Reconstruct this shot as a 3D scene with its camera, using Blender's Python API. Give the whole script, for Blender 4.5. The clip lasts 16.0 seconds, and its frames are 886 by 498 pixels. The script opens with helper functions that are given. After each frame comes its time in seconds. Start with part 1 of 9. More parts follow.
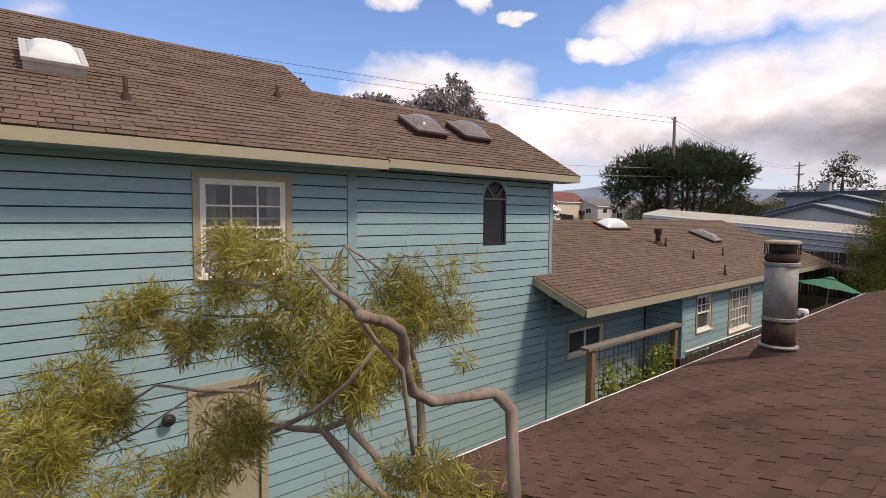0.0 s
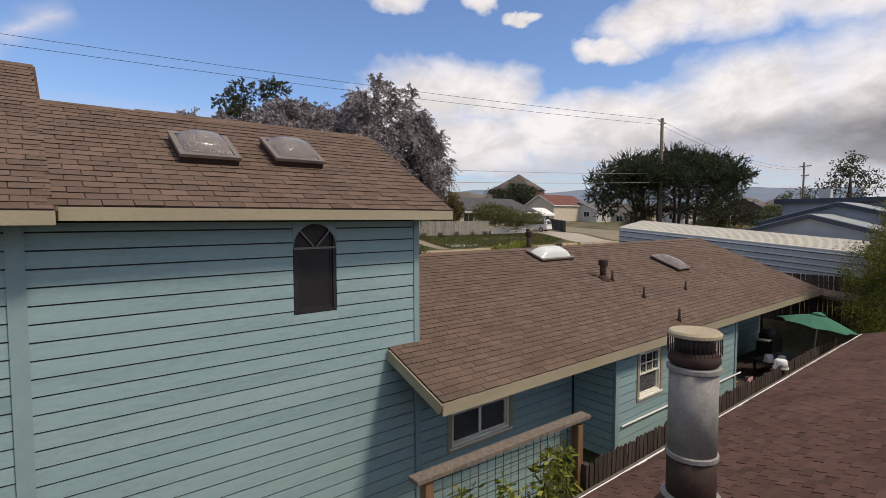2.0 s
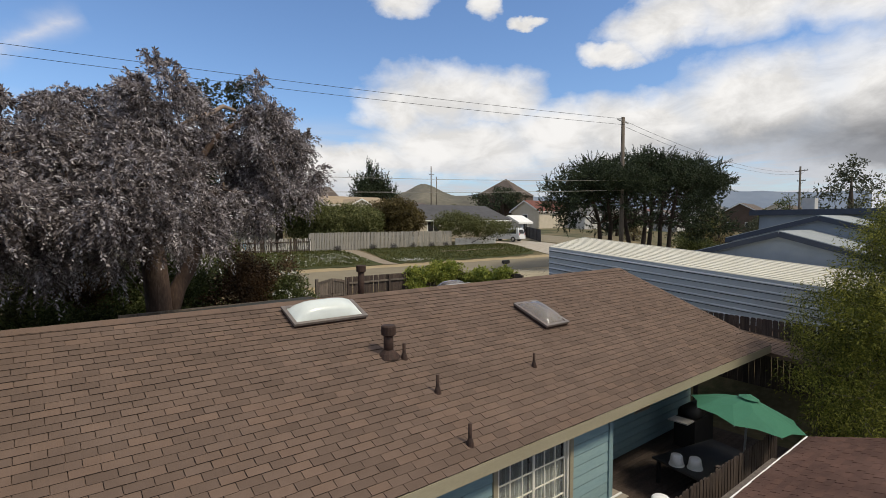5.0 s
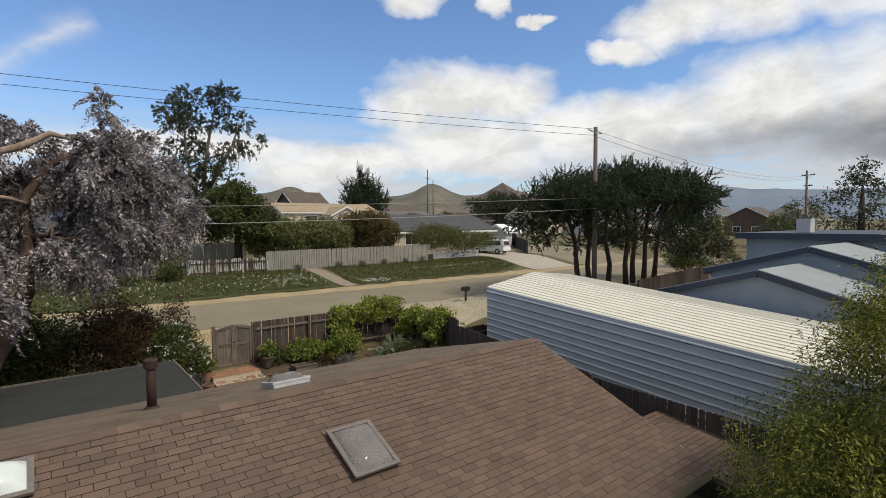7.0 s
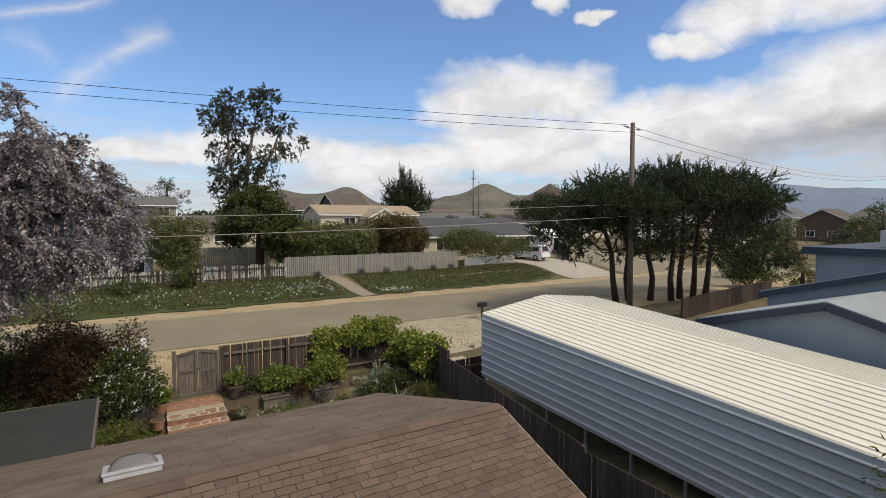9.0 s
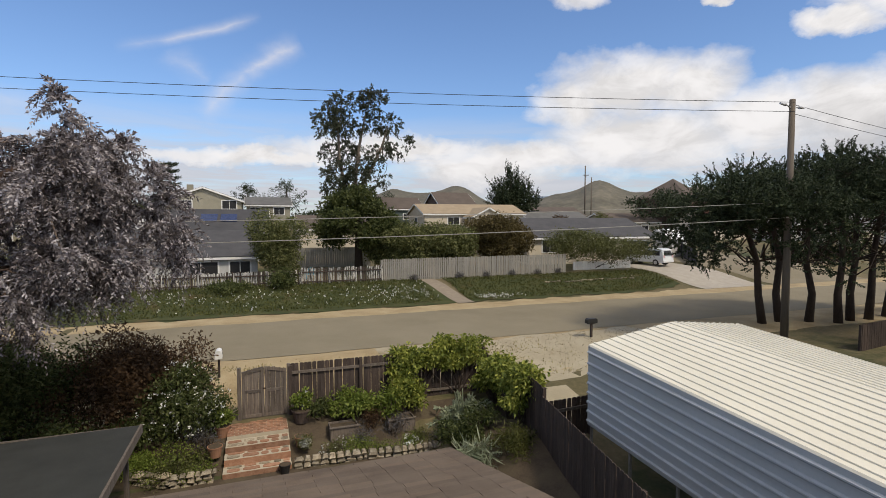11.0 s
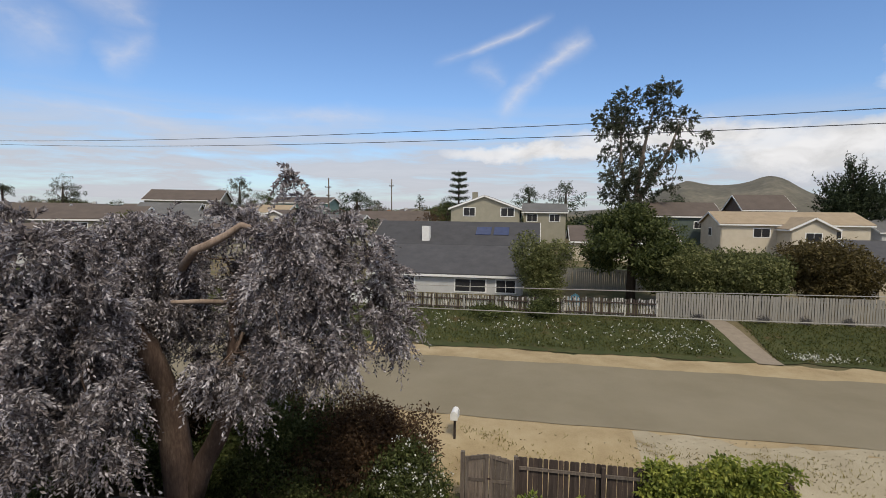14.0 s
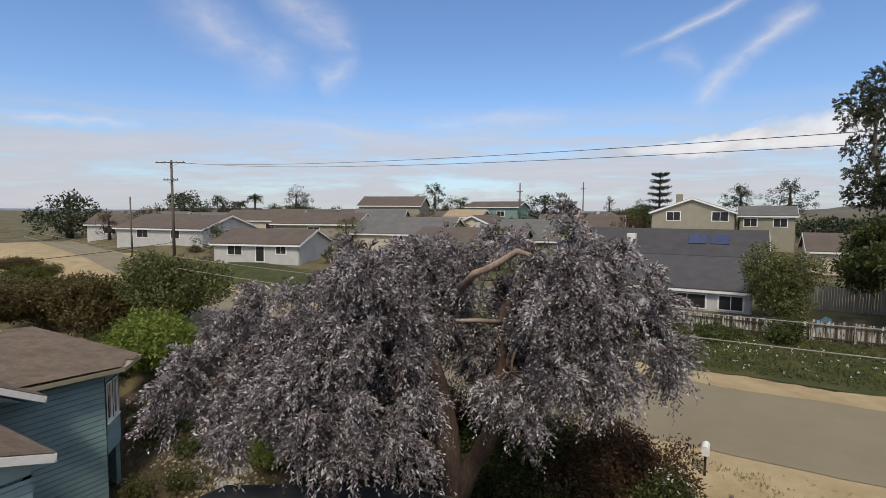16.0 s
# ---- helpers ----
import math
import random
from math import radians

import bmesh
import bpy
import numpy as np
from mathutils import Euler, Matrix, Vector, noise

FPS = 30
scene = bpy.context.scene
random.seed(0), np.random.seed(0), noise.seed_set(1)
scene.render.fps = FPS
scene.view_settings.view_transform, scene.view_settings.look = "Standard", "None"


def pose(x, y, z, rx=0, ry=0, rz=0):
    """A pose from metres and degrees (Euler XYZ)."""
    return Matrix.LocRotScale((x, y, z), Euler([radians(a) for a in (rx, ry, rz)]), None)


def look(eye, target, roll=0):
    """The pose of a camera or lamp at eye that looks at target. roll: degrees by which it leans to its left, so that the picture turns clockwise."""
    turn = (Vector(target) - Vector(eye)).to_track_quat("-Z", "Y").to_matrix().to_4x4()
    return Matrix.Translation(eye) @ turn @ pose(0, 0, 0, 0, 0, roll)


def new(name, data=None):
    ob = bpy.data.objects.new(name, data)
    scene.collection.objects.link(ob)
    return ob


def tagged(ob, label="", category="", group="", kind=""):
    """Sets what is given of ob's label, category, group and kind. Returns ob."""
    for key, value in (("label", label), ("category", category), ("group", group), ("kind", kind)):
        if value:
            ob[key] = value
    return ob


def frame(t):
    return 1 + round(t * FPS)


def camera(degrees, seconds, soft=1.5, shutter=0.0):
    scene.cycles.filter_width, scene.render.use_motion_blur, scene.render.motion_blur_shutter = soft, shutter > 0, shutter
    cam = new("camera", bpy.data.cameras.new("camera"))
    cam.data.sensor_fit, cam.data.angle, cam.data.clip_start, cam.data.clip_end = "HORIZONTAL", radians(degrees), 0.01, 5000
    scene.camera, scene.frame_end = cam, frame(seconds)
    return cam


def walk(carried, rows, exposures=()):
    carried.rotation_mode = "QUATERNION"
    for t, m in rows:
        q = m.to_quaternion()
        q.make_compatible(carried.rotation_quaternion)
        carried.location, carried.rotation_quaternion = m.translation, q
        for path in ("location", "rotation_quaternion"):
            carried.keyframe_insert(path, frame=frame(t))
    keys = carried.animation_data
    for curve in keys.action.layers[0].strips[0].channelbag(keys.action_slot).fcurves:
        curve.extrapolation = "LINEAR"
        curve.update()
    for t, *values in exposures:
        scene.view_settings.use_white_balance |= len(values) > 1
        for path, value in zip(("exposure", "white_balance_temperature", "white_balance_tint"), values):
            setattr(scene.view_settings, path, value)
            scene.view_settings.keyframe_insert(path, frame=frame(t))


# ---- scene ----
cam = camera(81.5, 16.0, soft=0.6)
PATH = [
    (0, -1.371, -0.239, 4.042, 86.41, -0.42, -40.55),
    (0.5, -0.299, -0.153, 4.234, 86.74, -0.08, -40.32),
    (1, 0.698, -0.088, 4.466, 86.71, 0.10, -40.13),
    (1.5, 1.853, 0.030, 4.702, 86.57, 0.13, -40.00),
    (2, 2.892, 0.164, 4.825, 86.59, 0.08, -39.78),
    (2.5, 4.142, 0.195, 4.905, 86.58, 0.05, -39.45),
    (3, 5.450, 0.304, 4.973, 86.60, 0.01, -39.42),
    (3.5, 6.491, 0.411, 5.040, 86.62, 0.03, -39.51),
    (4, 7.758, 0.511, 5.081, 86.72, 0.05, -39.43),
    (4.5, 9.036, 0.587, 5.209, 86.95, 0.08, -39.31),
    (7, 15.511, 1.260, 6.947, 86.97, 0.36, -38.16),
    (7.5, 16.710, 1.200, 7.221, 86.99, 0.33, -37.07),
    (8, 17.725, 1.401, 7.365, 87.02, 0.15, -35.75),
    (10.5, 20.987, 4.446, 7.505, 86.84, 0.18, -23.90),
    (11, 21.427, 5.073, 7.641, 86.80, 0.06, -20.09),
    (11.5, 21.895, 5.792, 7.907, 86.67, -0.03, -15.40),
    (12, 22.340, 6.443, 8.201, 86.53, -0.14, -11.07),
    (12.5, 22.700, 7.255, 8.540, 86.46, -0.25, -5.69),
    (13, 23.035, 7.672, 9.003, 86.29, -0.47, -0.46),
    (13.5, 23.197, 8.094, 9.473, 86.08, -0.59, 5.02),
    (14, 22.924, 8.309, 9.856, 85.93, -0.62, 10.70),
    (14.5, 22.383, 8.221, 10.085, 85.84, -0.64, 16.72),
    (15, 21.735, 7.926, 10.180, 85.81, -0.54, 22.70),
    (15.5, 21.214, 7.646, 10.288, 85.78, -0.37, 27.09),
    (16, 20.842, 7.308, 10.503, 85.84, -0.26, 30.35),
]
walk(cam, [(t, pose(*row)) for t, *row in PATH], exposures=[(0, 0.02, 6880, 20), (1.5, -0.25, 6730, 16), (3.5, -0.27, 6680, 11), (7, -0.24, 6550, 8), (11, -0.28, 6550, 11), (14, -0.34, 6440, 10), (16, -0.33, 6440, 11)])

# ---- world, sun ----
SUN = Vector((0.47, -1.0, 1.43)).normalized()
world = bpy.data.worlds.new("world")
scene.world = world
world.use_nodes = True


def node(tree, kind, **values):
    n = tree.nodes.new("ShaderNode" + kind)
    for key, value in values.items():
        if key in n.inputs:
            n.inputs[key].default_value = value
        else:
            setattr(n, key, value)
    return n


def ramp(tree, source, *stops):
    n = tree.nodes.new("ShaderNodeValToRGB")
    while len(n.color_ramp.elements) < len(stops):
        n.color_ramp.elements.new(0.5)
    for e, (at, c) in zip(n.color_ramp.elements, stops):
        e.position = at
        e.color = (*c, 1) if not isinstance(c, (int, float)) else (c, c, c, 1)
    tree.links.new(source, n.inputs[0])
    return n.outputs[0]


def maths(tree, operation, a, b=None, clamp=False):
    n = tree.nodes.new("ShaderNodeMath")
    n.operation, n.use_clamp = operation, clamp
    for k, v in enumerate((a, b)):
        if v is None:
            continue
        if isinstance(v, (int, float)):
            n.inputs[k].default_value = v
        else:
            tree.links.new(v, n.inputs[k])
    return n.outputs[0]


def mixed(tree, factor, a, b, blend="MIX"):
    n = tree.nodes.new("ShaderNodeMix")
    n.data_type, n.blend_type = "RGBA", blend
    for k, v in ((0, factor), (6, a), (7, b)):
        if isinstance(v, (int, float)):
            n.inputs[k].default_value = v
        elif isinstance(v, tuple):
            n.inputs[k].default_value = (*v, 1)
        else:
            tree.links.new(v, n.inputs[k])
    return n.outputs[2]


def build_sky():
    t = world.node_tree
    bg = t.nodes["Background"]
    sky = node(t, "TexSky", sky_type="NISHITA", sun_disc=False, sun_elevation=math.asin(SUN.z),
               sun_rotation=math.atan2(SUN.x, SUN.y), altitude=30.0, air_density=1.0, dust_density=0.6, ozone_density=2.0)
    co = node(t, "TexCoord")

    def noise_on(scale, detail, stretch=(1, 1, 1), turn=(0, 0, 0), roughness=0.6, distortion=0.0, colour=False):
        m = node(t, "Mapping")
        m.inputs["Scale"].default_value, m.inputs["Rotation"].default_value = stretch, turn
        t.links.new(co.outputs["Generated"], m.inputs[0])
        n = node(t, "TexNoise", Scale=scale, Detail=detail, Roughness=roughness, Distortion=distortion)
        t.links.new(m.outputs[0], n.inputs["Vector"])
        return n.outputs["Color" if colour else 0]

    def split(vector):
        n = node(t, "SeparateXYZ")
        t.links.new(vector, n.inputs[0])
        return n.outputs

    x, y, z = split(co.outputs["Generated"])
    # bearing east of north and height over the horizon, in degrees
    bear = maths(t, "MULTIPLY", maths(t, "ARCTAN2", x, y), 57.2958)
    rise = maths(t, "MULTIPLY", maths(t, "ARCSINE", z), 57.2958)
    # billowing outlines: both are pushed about at two scales
    b1, b2 = bear, rise
    for scale, detail, side, up in ((8.0, 2.0, 5.0, 3.4), (26.0, 6.0, 2.6, 2.0)):
        p, q, _ = split(noise_on(scale, detail, (1, 1, 1.5), colour=True))
        b1 = maths(t, "ADD", b1, maths(t, "MULTIPLY", maths(t, "SUBTRACT", p, 0.5), side))
        b2 = maths(t, "ADD", b2, maths(t, "MULTIPLY", maths(t, "SUBTRACT", q, 0.5), up))

    def inside(a, e, ra, re):
        """1 at a bank's middle, 0 at its rim, below 0 outside."""
        u = maths(t, "POWER", maths(t, "DIVIDE", maths(t, "SUBTRACT", b1, a), ra), 2.0)
        v = maths(t, "POWER", maths(t, "DIVIDE", maths(t, "SUBTRACT", b2, e), re), 2.0)
        return maths(t, "SUBTRACT", 1.0, maths(t, "SQRT", maths(t, "ADD", u, v)))

    def streak(a, e, a2, e2, wide, k):
        """A wisp along a line from (a, e) to (a2, e2)."""
        da, de = a2 - a, e2 - e
        L = da * da + de * de
        p = maths(t, "SUBTRACT", maths(t, "ADD", bear, maths(t, "MULTIPLY", maths(t, "SUBTRACT", b1, bear), k)), a)
        q = maths(t, "SUBTRACT", maths(t, "ADD", rise, maths(t, "MULTIPLY", maths(t, "SUBTRACT", b2, rise), k)), e)
        f = maths(t, "DIVIDE", maths(t, "ADD", maths(t, "MULTIPLY", p, da), maths(t, "MULTIPLY", q, de)), L, True)
        d = maths(t, "SQRT", maths(t, "ADD", maths(t, "POWER", maths(t, "SUBTRACT", p, maths(t, "MULTIPLY", f, da)), 2.0), maths(t, "POWER", maths(t, "SUBTRACT", q, maths(t, "MULTIPLY", f, de)), 2.0)))
        fade = ramp(t, f, (0.0, 0.0), (0.3, 1.0), (0.75, 1.0), (1.0, 0.0))
        near = maths(t, "SUBTRACT", 1.0, maths(t, "DIVIDE", d, wide), True)
        return maths(t, "MULTIPLY", maths(t, "MULTIPLY", near, near), fade)

    heap = -1.0
    for bank in ((39.5, 13.6, 9.0, 4.3), (34.5, 12.0, 5.4, 3.6), (45.5, 13.0, 6.0, 3.6), (40.5, 8.0, 12.5, 3.8), (29, 6.8, 8, 2.4), (52, 9.4, 8, 4.2),
                 (62, 19.4, 6.5, 3.2), (69, 21.0, 9, 5.0), (78, 20.0, 9, 4.6), (57.6, 17.0, 4.2, 1.5),
                 (60, 9.6, 11, 4.6), (70, 11.0, 10, 5.4), (82, 10.0, 14, 7.5), (34.6, 22.8, 4.2, 2.0), (43.2, 22.6, 2.0, 1.9), (47.6, 20.6, 2.6, 0.6), (24, 5.6, 10, 2.4), (14, 7.6, 15, 1.7), (2, 6.6, 13, 1.2), (95, 16, 20, 12)):
        heap = maths(t, "MAXIMUM", inside(*bank), heap)
    cum = ramp(t, heap, (-0.04, 0.0), (0.10, 0.24), (0.32, 0.74), (0.62, 1.0))
    # broken cloud added over the unseen sky, behind and overhead, to whiten the fill light
    away = maths(t, "MAXIMUM", ramp(t, z, (0.46, 0.0), (0.60, 1.0)), ramp(t, y, (0.0, 1.0), (0.18, 0.0)))
    broken = maths(t, "MULTIPLY", away, ramp(t, noise_on(3.6, 8.0, (1, 1, 1.6)), (0.38, 0.0), (0.56, 0.95)))
    # contrail and feathered wisps
    wisp = 0.0
    for line, wide, k, much in (((-12.0, 15.6, 1.0, 20.1), 0.9, 0.25, 0.55), ((-5.2, 10.2, 0.4, 15.6), 2.2, 0.5, 0.5), ((-2.2, 14.0, 5.0, 18.2), 2.0, 0.5, 0.62), ((-7.6, 16.2, -3.6, 13.7), 1.9, 0.6, 0.32),
                                ((-49, 22, -39.6, 16.6), 4.2, 0.8, 0.42), ((-39.6, 16.6, -44, 12.8), 3.2, 0.8, 0.4), ((-59, 20.5, -45, 13.4), 4.6, 0.9, 0.4), ((-72, 8.0, -60, 8.1), 1.0, 0.5, 0.6), ((-34, 8.8, -16, 10.6), 1.6, 0.8, 0.4), ((-52, 9.5, -30, 6.8), 1.5, 0.8, 0.4)):
        wisp = maths(t, "MAXIMUM", wisp, maths(t, "MULTIPLY", ramp(t, streak(*line, wide, k), (0.0, 0.0), (1.0, 1.0)), much))
    wisp = maths(t, "MULTIPLY", wisp, ramp(t, noise_on(11.0, 6.0, (1, 1, 2.2), (0.3, 0.4, 0.6)), (0.34, 0.45), (0.56, 1.0)))
    # thin layers low over the horizon
    layers = noise_on(3.6, 7.0, (1.0, 1.0, 8.0), roughness=0.62, distortion=0.3)
    bank = maths(t, "MULTIPLY", ramp(t, z, (0.0, 1.0), (0.11, 0.9), (0.20, 0.0)), ramp(t, layers, (0.36, 0.2), (0.54, 0.95)))
    # undersides of the thick banks to the east are grey
    flat = node(t, "MapRange", interpolation_type="SMOOTHSTEP")
    for k, v in ((1, 9.8), (2, 6.4), (3, 0.0), (4, 1.0)):
        flat.inputs[k].default_value = v
    t.links.new(maths(t, "SUBTRACT", b2, maths(t, "MULTIPLY", maths(t, "SUBTRACT", b1, 60.0), 0.10)), flat.inputs[0])
    east = node(t, "MapRange", interpolation_type="SMOOTHSTEP")
    for k, v in ((1, 46.0), (2, 72.0), (3, 0.0), (4, 1.0)):
        east.inputs[k].default_value = v
    t.links.new(b1, east.inputs[0])
    strip = ramp(t, maths(t, "DIVIDE", b2, 12.0, True), (0.28, 0.0), (0.42, 1.0))
    grey = maths(t, "MULTIPLY", maths(t, "MULTIPLY", flat.outputs[0], east.outputs[0]), strip)
    grey = maths(t, "MULTIPLY", grey, ramp(t, noise_on(5.0, 5.0, (1, 1, 3.0)), (0.36, 0.75), (0.60, 1.0)))
    white = mixed(t, grey, (11.0, 10.85, 10.8), (3.1, 3.15, 3.4))
    billow = ramp(t, noise_on(12.0, 7.0, (1, 1, 1.8), roughness=0.62, distortion=0.4), (0.38, 0.80), (0.60, 1.0))
    white = mixed(t, 1.0, white, billow, "MULTIPLY")
    blue = mixed(t, 1.0, sky.outputs[0], (1.36, 1.58, 1.88), "MULTIPLY")
    s0 = mixed(t, broken, blue, (10.2, 9.8, 9.4))
    s1 = mixed(t, wisp, s0, (9.6, 9.4, 9.7))
    s2 = mixed(t, bank, s1, mixed(t, layers, (5.0, 5.2, 6.0), (8.8, 8.7, 9.1)))
    s3 = mixed(t, cum, s2, white)
    t.links.new(s3, bg.inputs[0])
    bg.inputs[1].default_value = 0.10


build_sky()
sun = new("sun", bpy.data.lights.new("sun", "SUN"))
sun.data.energy, sun.data.angle, sun.data.color = 3.35, radians(9), (1.0, 0.89, 0.71)
sun.matrix_world = look(SUN * 100, (0, 0, 0))

# ---- materials ----
MATS = {}


def material(name, colours, scale=4.0, rough=0.8, bump=0.2, fine=40.0, metal=0.0, pieces=0.0, stretch=(1, 1, 1), spec=0.3, grime=None):
    """Colour between two or three tones by coarse and fine noise; pieces: how much single pieces differ."""
    if name in MATS:
        return MATS[name]
    m = bpy.data.materials.new(name)
    m.use_nodes = True
    t = m.node_tree
    b = t.nodes["Principled BSDF"]
    co = node(t, "TexCoord")
    mp = node(t, "Mapping")
    mp.inputs["Scale"].default_value = stretch
    t.links.new(co.outputs["Object"], mp.inputs[0])
    place = mp.outputs[0]
    if pieces:
        own, shift = node(t, "ObjectInfo"), node(t, "VectorMath", operation="ADD")
        t.links.new(mp.outputs[0], shift.inputs[0])
        t.links.new(maths(t, "MULTIPLY", own.outputs["Random"], 60.0), shift.inputs[1])
        place = shift.outputs[0]
    a = node(t, "TexNoise", Scale=scale, Detail=6.0, Roughness=0.6)
    f = node(t, "TexNoise", Scale=fine, Detail=4.0, Roughness=0.65)
    t.links.new(place, a.inputs["Vector"])
    t.links.new(place, f.inputs["Vector"])
    both = maths(t, "ADD", maths(t, "MULTIPLY", a.outputs[0], 0.6), maths(t, "MULTIPLY", f.outputs[0], 0.4))
    k = len(colours) - 1
    col = ramp(t, both, *[(0.34 + 0.32 * i / max(k, 1), c) for i, c in enumerate(colours)])
    if pieces:
        ob, geo = node(t, "ObjectInfo"), node(t, "NewGeometry")
        r = maths(t, "FRACT", maths(t, "ADD", ob.outputs["Random"], geo.outputs["Random Per Island"]))
        lo, hi = 1 - pieces, 1 + pieces
        shade = ramp(t, r, (0.0, (lo, lo, lo)), (0.5, (1.0, 1.0, 1.0)), (1.0, (hi, hi * 0.97, hi * 0.94)))
        col = mixed(t, 1.0, col, shade, "MULTIPLY")
    if grime:
        w = node(t, "TexNoise", Scale=grime[1], Detail=8.0, Roughness=0.7)
        t.links.new(place, w.inputs["Vector"])
        col = mixed(t, ramp(t, w.outputs[0], (grime[2], 0.0), (grime[2] + 0.12, 1.0)), col, grime[0])
    t.links.new(col, b.inputs["Base Color"])
    b.inputs["Roughness"].default_value = rough
    b.inputs["Metallic"].default_value = metal
    b.inputs["Specular IOR Level"].default_value = spec
    if bump:
        bp = node(t, "Bump", Strength=bump, Distance=0.02)
        t.links.new(both, bp.inputs["Height"])
        t.links.new(bp.outputs[0], b.inputs["Normal"])
    MATS[name] = m
    return m


def leafy(name, colours, rough=0.6, through_light=0.35, fine=0.0):
    """Foliage: each leaf has its own tone; some light comes through."""
    if name in MATS:
        return MATS[name]
    m = bpy.data.materials.new(name)
    m.use_nodes = True
    t = m.node_tree
    b = t.nodes["Principled BSDF"]
    geo = node(t, "NewGeometry")
    co = node(t, "TexCoord")
    n = node(t, "TexNoise", Scale=1.6, Detail=4.0)
    t.links.new(co.outputs["Object"], n.inputs["Vector"])
    r = maths(t, "ADD", maths(t, "MULTIPLY", geo.outputs["Random Per Island"], 0.5), maths(t, "SUBTRACT", n.outputs[0], 0.25))
    k = len(colours) - 1
    col = ramp(t, r, *[(0.15 + 0.65 * i / k, c) for i, c in enumerate(colours)])
    t.links.new(col, b.inputs["Base Color"])
    b.inputs["Roughness"].default_value = rough
    b.inputs["Specular IOR Level"].default_value = 0.25
    tr = node(t, "BsdfTranslucent")
    t.links.new(col, tr.inputs[0])
    mx = node(t, "MixShader", Fac=through_light)
    t.links.new(b.outputs[0], mx.inputs[1])
    t.links.new(tr.outputs[0], mx.inputs[2])
    t.links.new(mx.outputs[0], t.nodes["Material Output"].inputs[0])
    MATS[name] = m
    return m


def glassy(name, tint, rough=0.03, clear=0.75):
    if name in MATS:
        return MATS[name]
    m = bpy.data.materials.new(name)
    m.use_nodes = True
    t = m.node_tree
    b = t.nodes["Principled BSDF"]
    b.inputs["Base Color"].default_value = (*tint, 1)
    b.inputs["Roughness"].default_value = rough
    b.inputs["Transmission Weight"].default_value = clear
    b.inputs["IOR"].default_value = 1.33
    MATS[name] = m
    return m


SIDING = material("blue_siding", [(0.19, 0.290, 0.308), (0.235, 0.352, 0.372), (0.268, 0.390, 0.408)], 1.2, 0.62, 0.18, 28, pieces=0.05, stretch=(0.25, 1, 1), grime=((0.29, 0.41, 0.42), 9, 0.66))
SIDING_TRIM = material("blue_trim_paint", [(0.19, 0.285, 0.30), (0.235, 0.335, 0.35)], 3, 0.6, 0.1)
# near-black wall core: shade in the siding joints put into its colour
JOINT_SHADE = material("joint_shade_core", [(0.02, 0.024, 0.025), (0.035, 0.04, 0.042)], 3, 0.9, 0)
FASCIA = material("khaki_fascia_paint", [(0.27, 0.24, 0.165), (0.34, 0.31, 0.22)], 2, 0.6, 0.1, stretch=(0.3, 1, 1))
CREAM = material("cream_window_paint", [(0.62, 0.60, 0.52), (0.74, 0.72, 0.64)], 5, 0.5, 0.08)
WHITE = material("white_paint", [(0.66, 0.66, 0.64), (0.8, 0.8, 0.78)], 5, 0.5, 0.05)
SHINGLE = material("brown_asphalt_shingle", [(0.104, 0.074, 0.058), (0.126, 0.090, 0.071), (0.150, 0.109, 0.087)], 0.9, 0.95, 0.5, 160, pieces=0.15, spec=0.15)
# dark cut edges, with the shadow under each lap painted in
SHINGLE_EDGE = material("shaded_cut_edge", [(0.03, 0.022, 0.018), (0.05, 0.037, 0.03)], 6, 0.95, 0.2)
SHINGLE_DARK = material("dark_red_brown_shingle", [(0.058, 0.034, 0.028), (0.094, 0.055, 0.045), (0.13, 0.078, 0.064)], 0.9, 0.95, 0.5, 160, pieces=0.14, spec=0.15)
SHINGLE_OLD = material("worn_brown_roofing", [(0.10, 0.077, 0.06), (0.14, 0.11, 0.085), (0.17, 0.135, 0.105)], 1.0, 0.95, 0.4, 120, pieces=0.12, spec=0.15)
ROLL_GREEN = material("green_roll_roofing", [(0.026, 0.028, 0.025), (0.042, 0.043, 0.039)], 1.5, 0.9, 0.3, 90)
SHINGLE_GREY = material("grey_shingle", [(0.055, 0.055, 0.06), (0.085, 0.085, 0.09)], 1.0, 0.95, 0.4, 60, pieces=0.15)
SHINGLE_LIGHT = material("pale_grey_shingle", [(0.26, 0.29, 0.30), (0.34, 0.37, 0.38)], 1.0, 0.9, 0.4, 60, pieces=0.15)
GALV = material("galvanised_steel", [(0.17, 0.168, 0.158), (0.24, 0.235, 0.22), (0.31, 0.305, 0.29)], 5, 0.7, 0.1, 30, metal=0.15)
RUSTY = material("dark_rusty_steel", [(0.03, 0.022, 0.02), (0.07, 0.04, 0.03)], 12, 0.75, 0.3, 60, metal=0.3)
CAP_RUST = material("tan_rusty_cap", [(0.30, 0.25, 0.16), (0.42, 0.37, 0.27)], 6, 0.7, 0.2, 50)
BLACK = material("black_paint", [(0.012, 0.012, 0.013), (0.03, 0.03, 0.032)], 8, 0.5, 0.1)
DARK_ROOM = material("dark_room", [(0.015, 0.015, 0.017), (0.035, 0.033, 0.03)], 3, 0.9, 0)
CURTAIN = material("curtain_cloth", [(0.42, 0.42, 0.38), (0.6, 0.6, 0.55)], 4, 0.9, 0.2, 30, stretch=(6, 6, 0.3))
GLASS = glassy("window_glass", (0.6, 0.64, 0.66), 0.02, 0.92)
SHAFT = material("brown_light_shaft", [(0.13, 0.11, 0.10), (0.22, 0.19, 0.17)], 2, 0.9, 0)
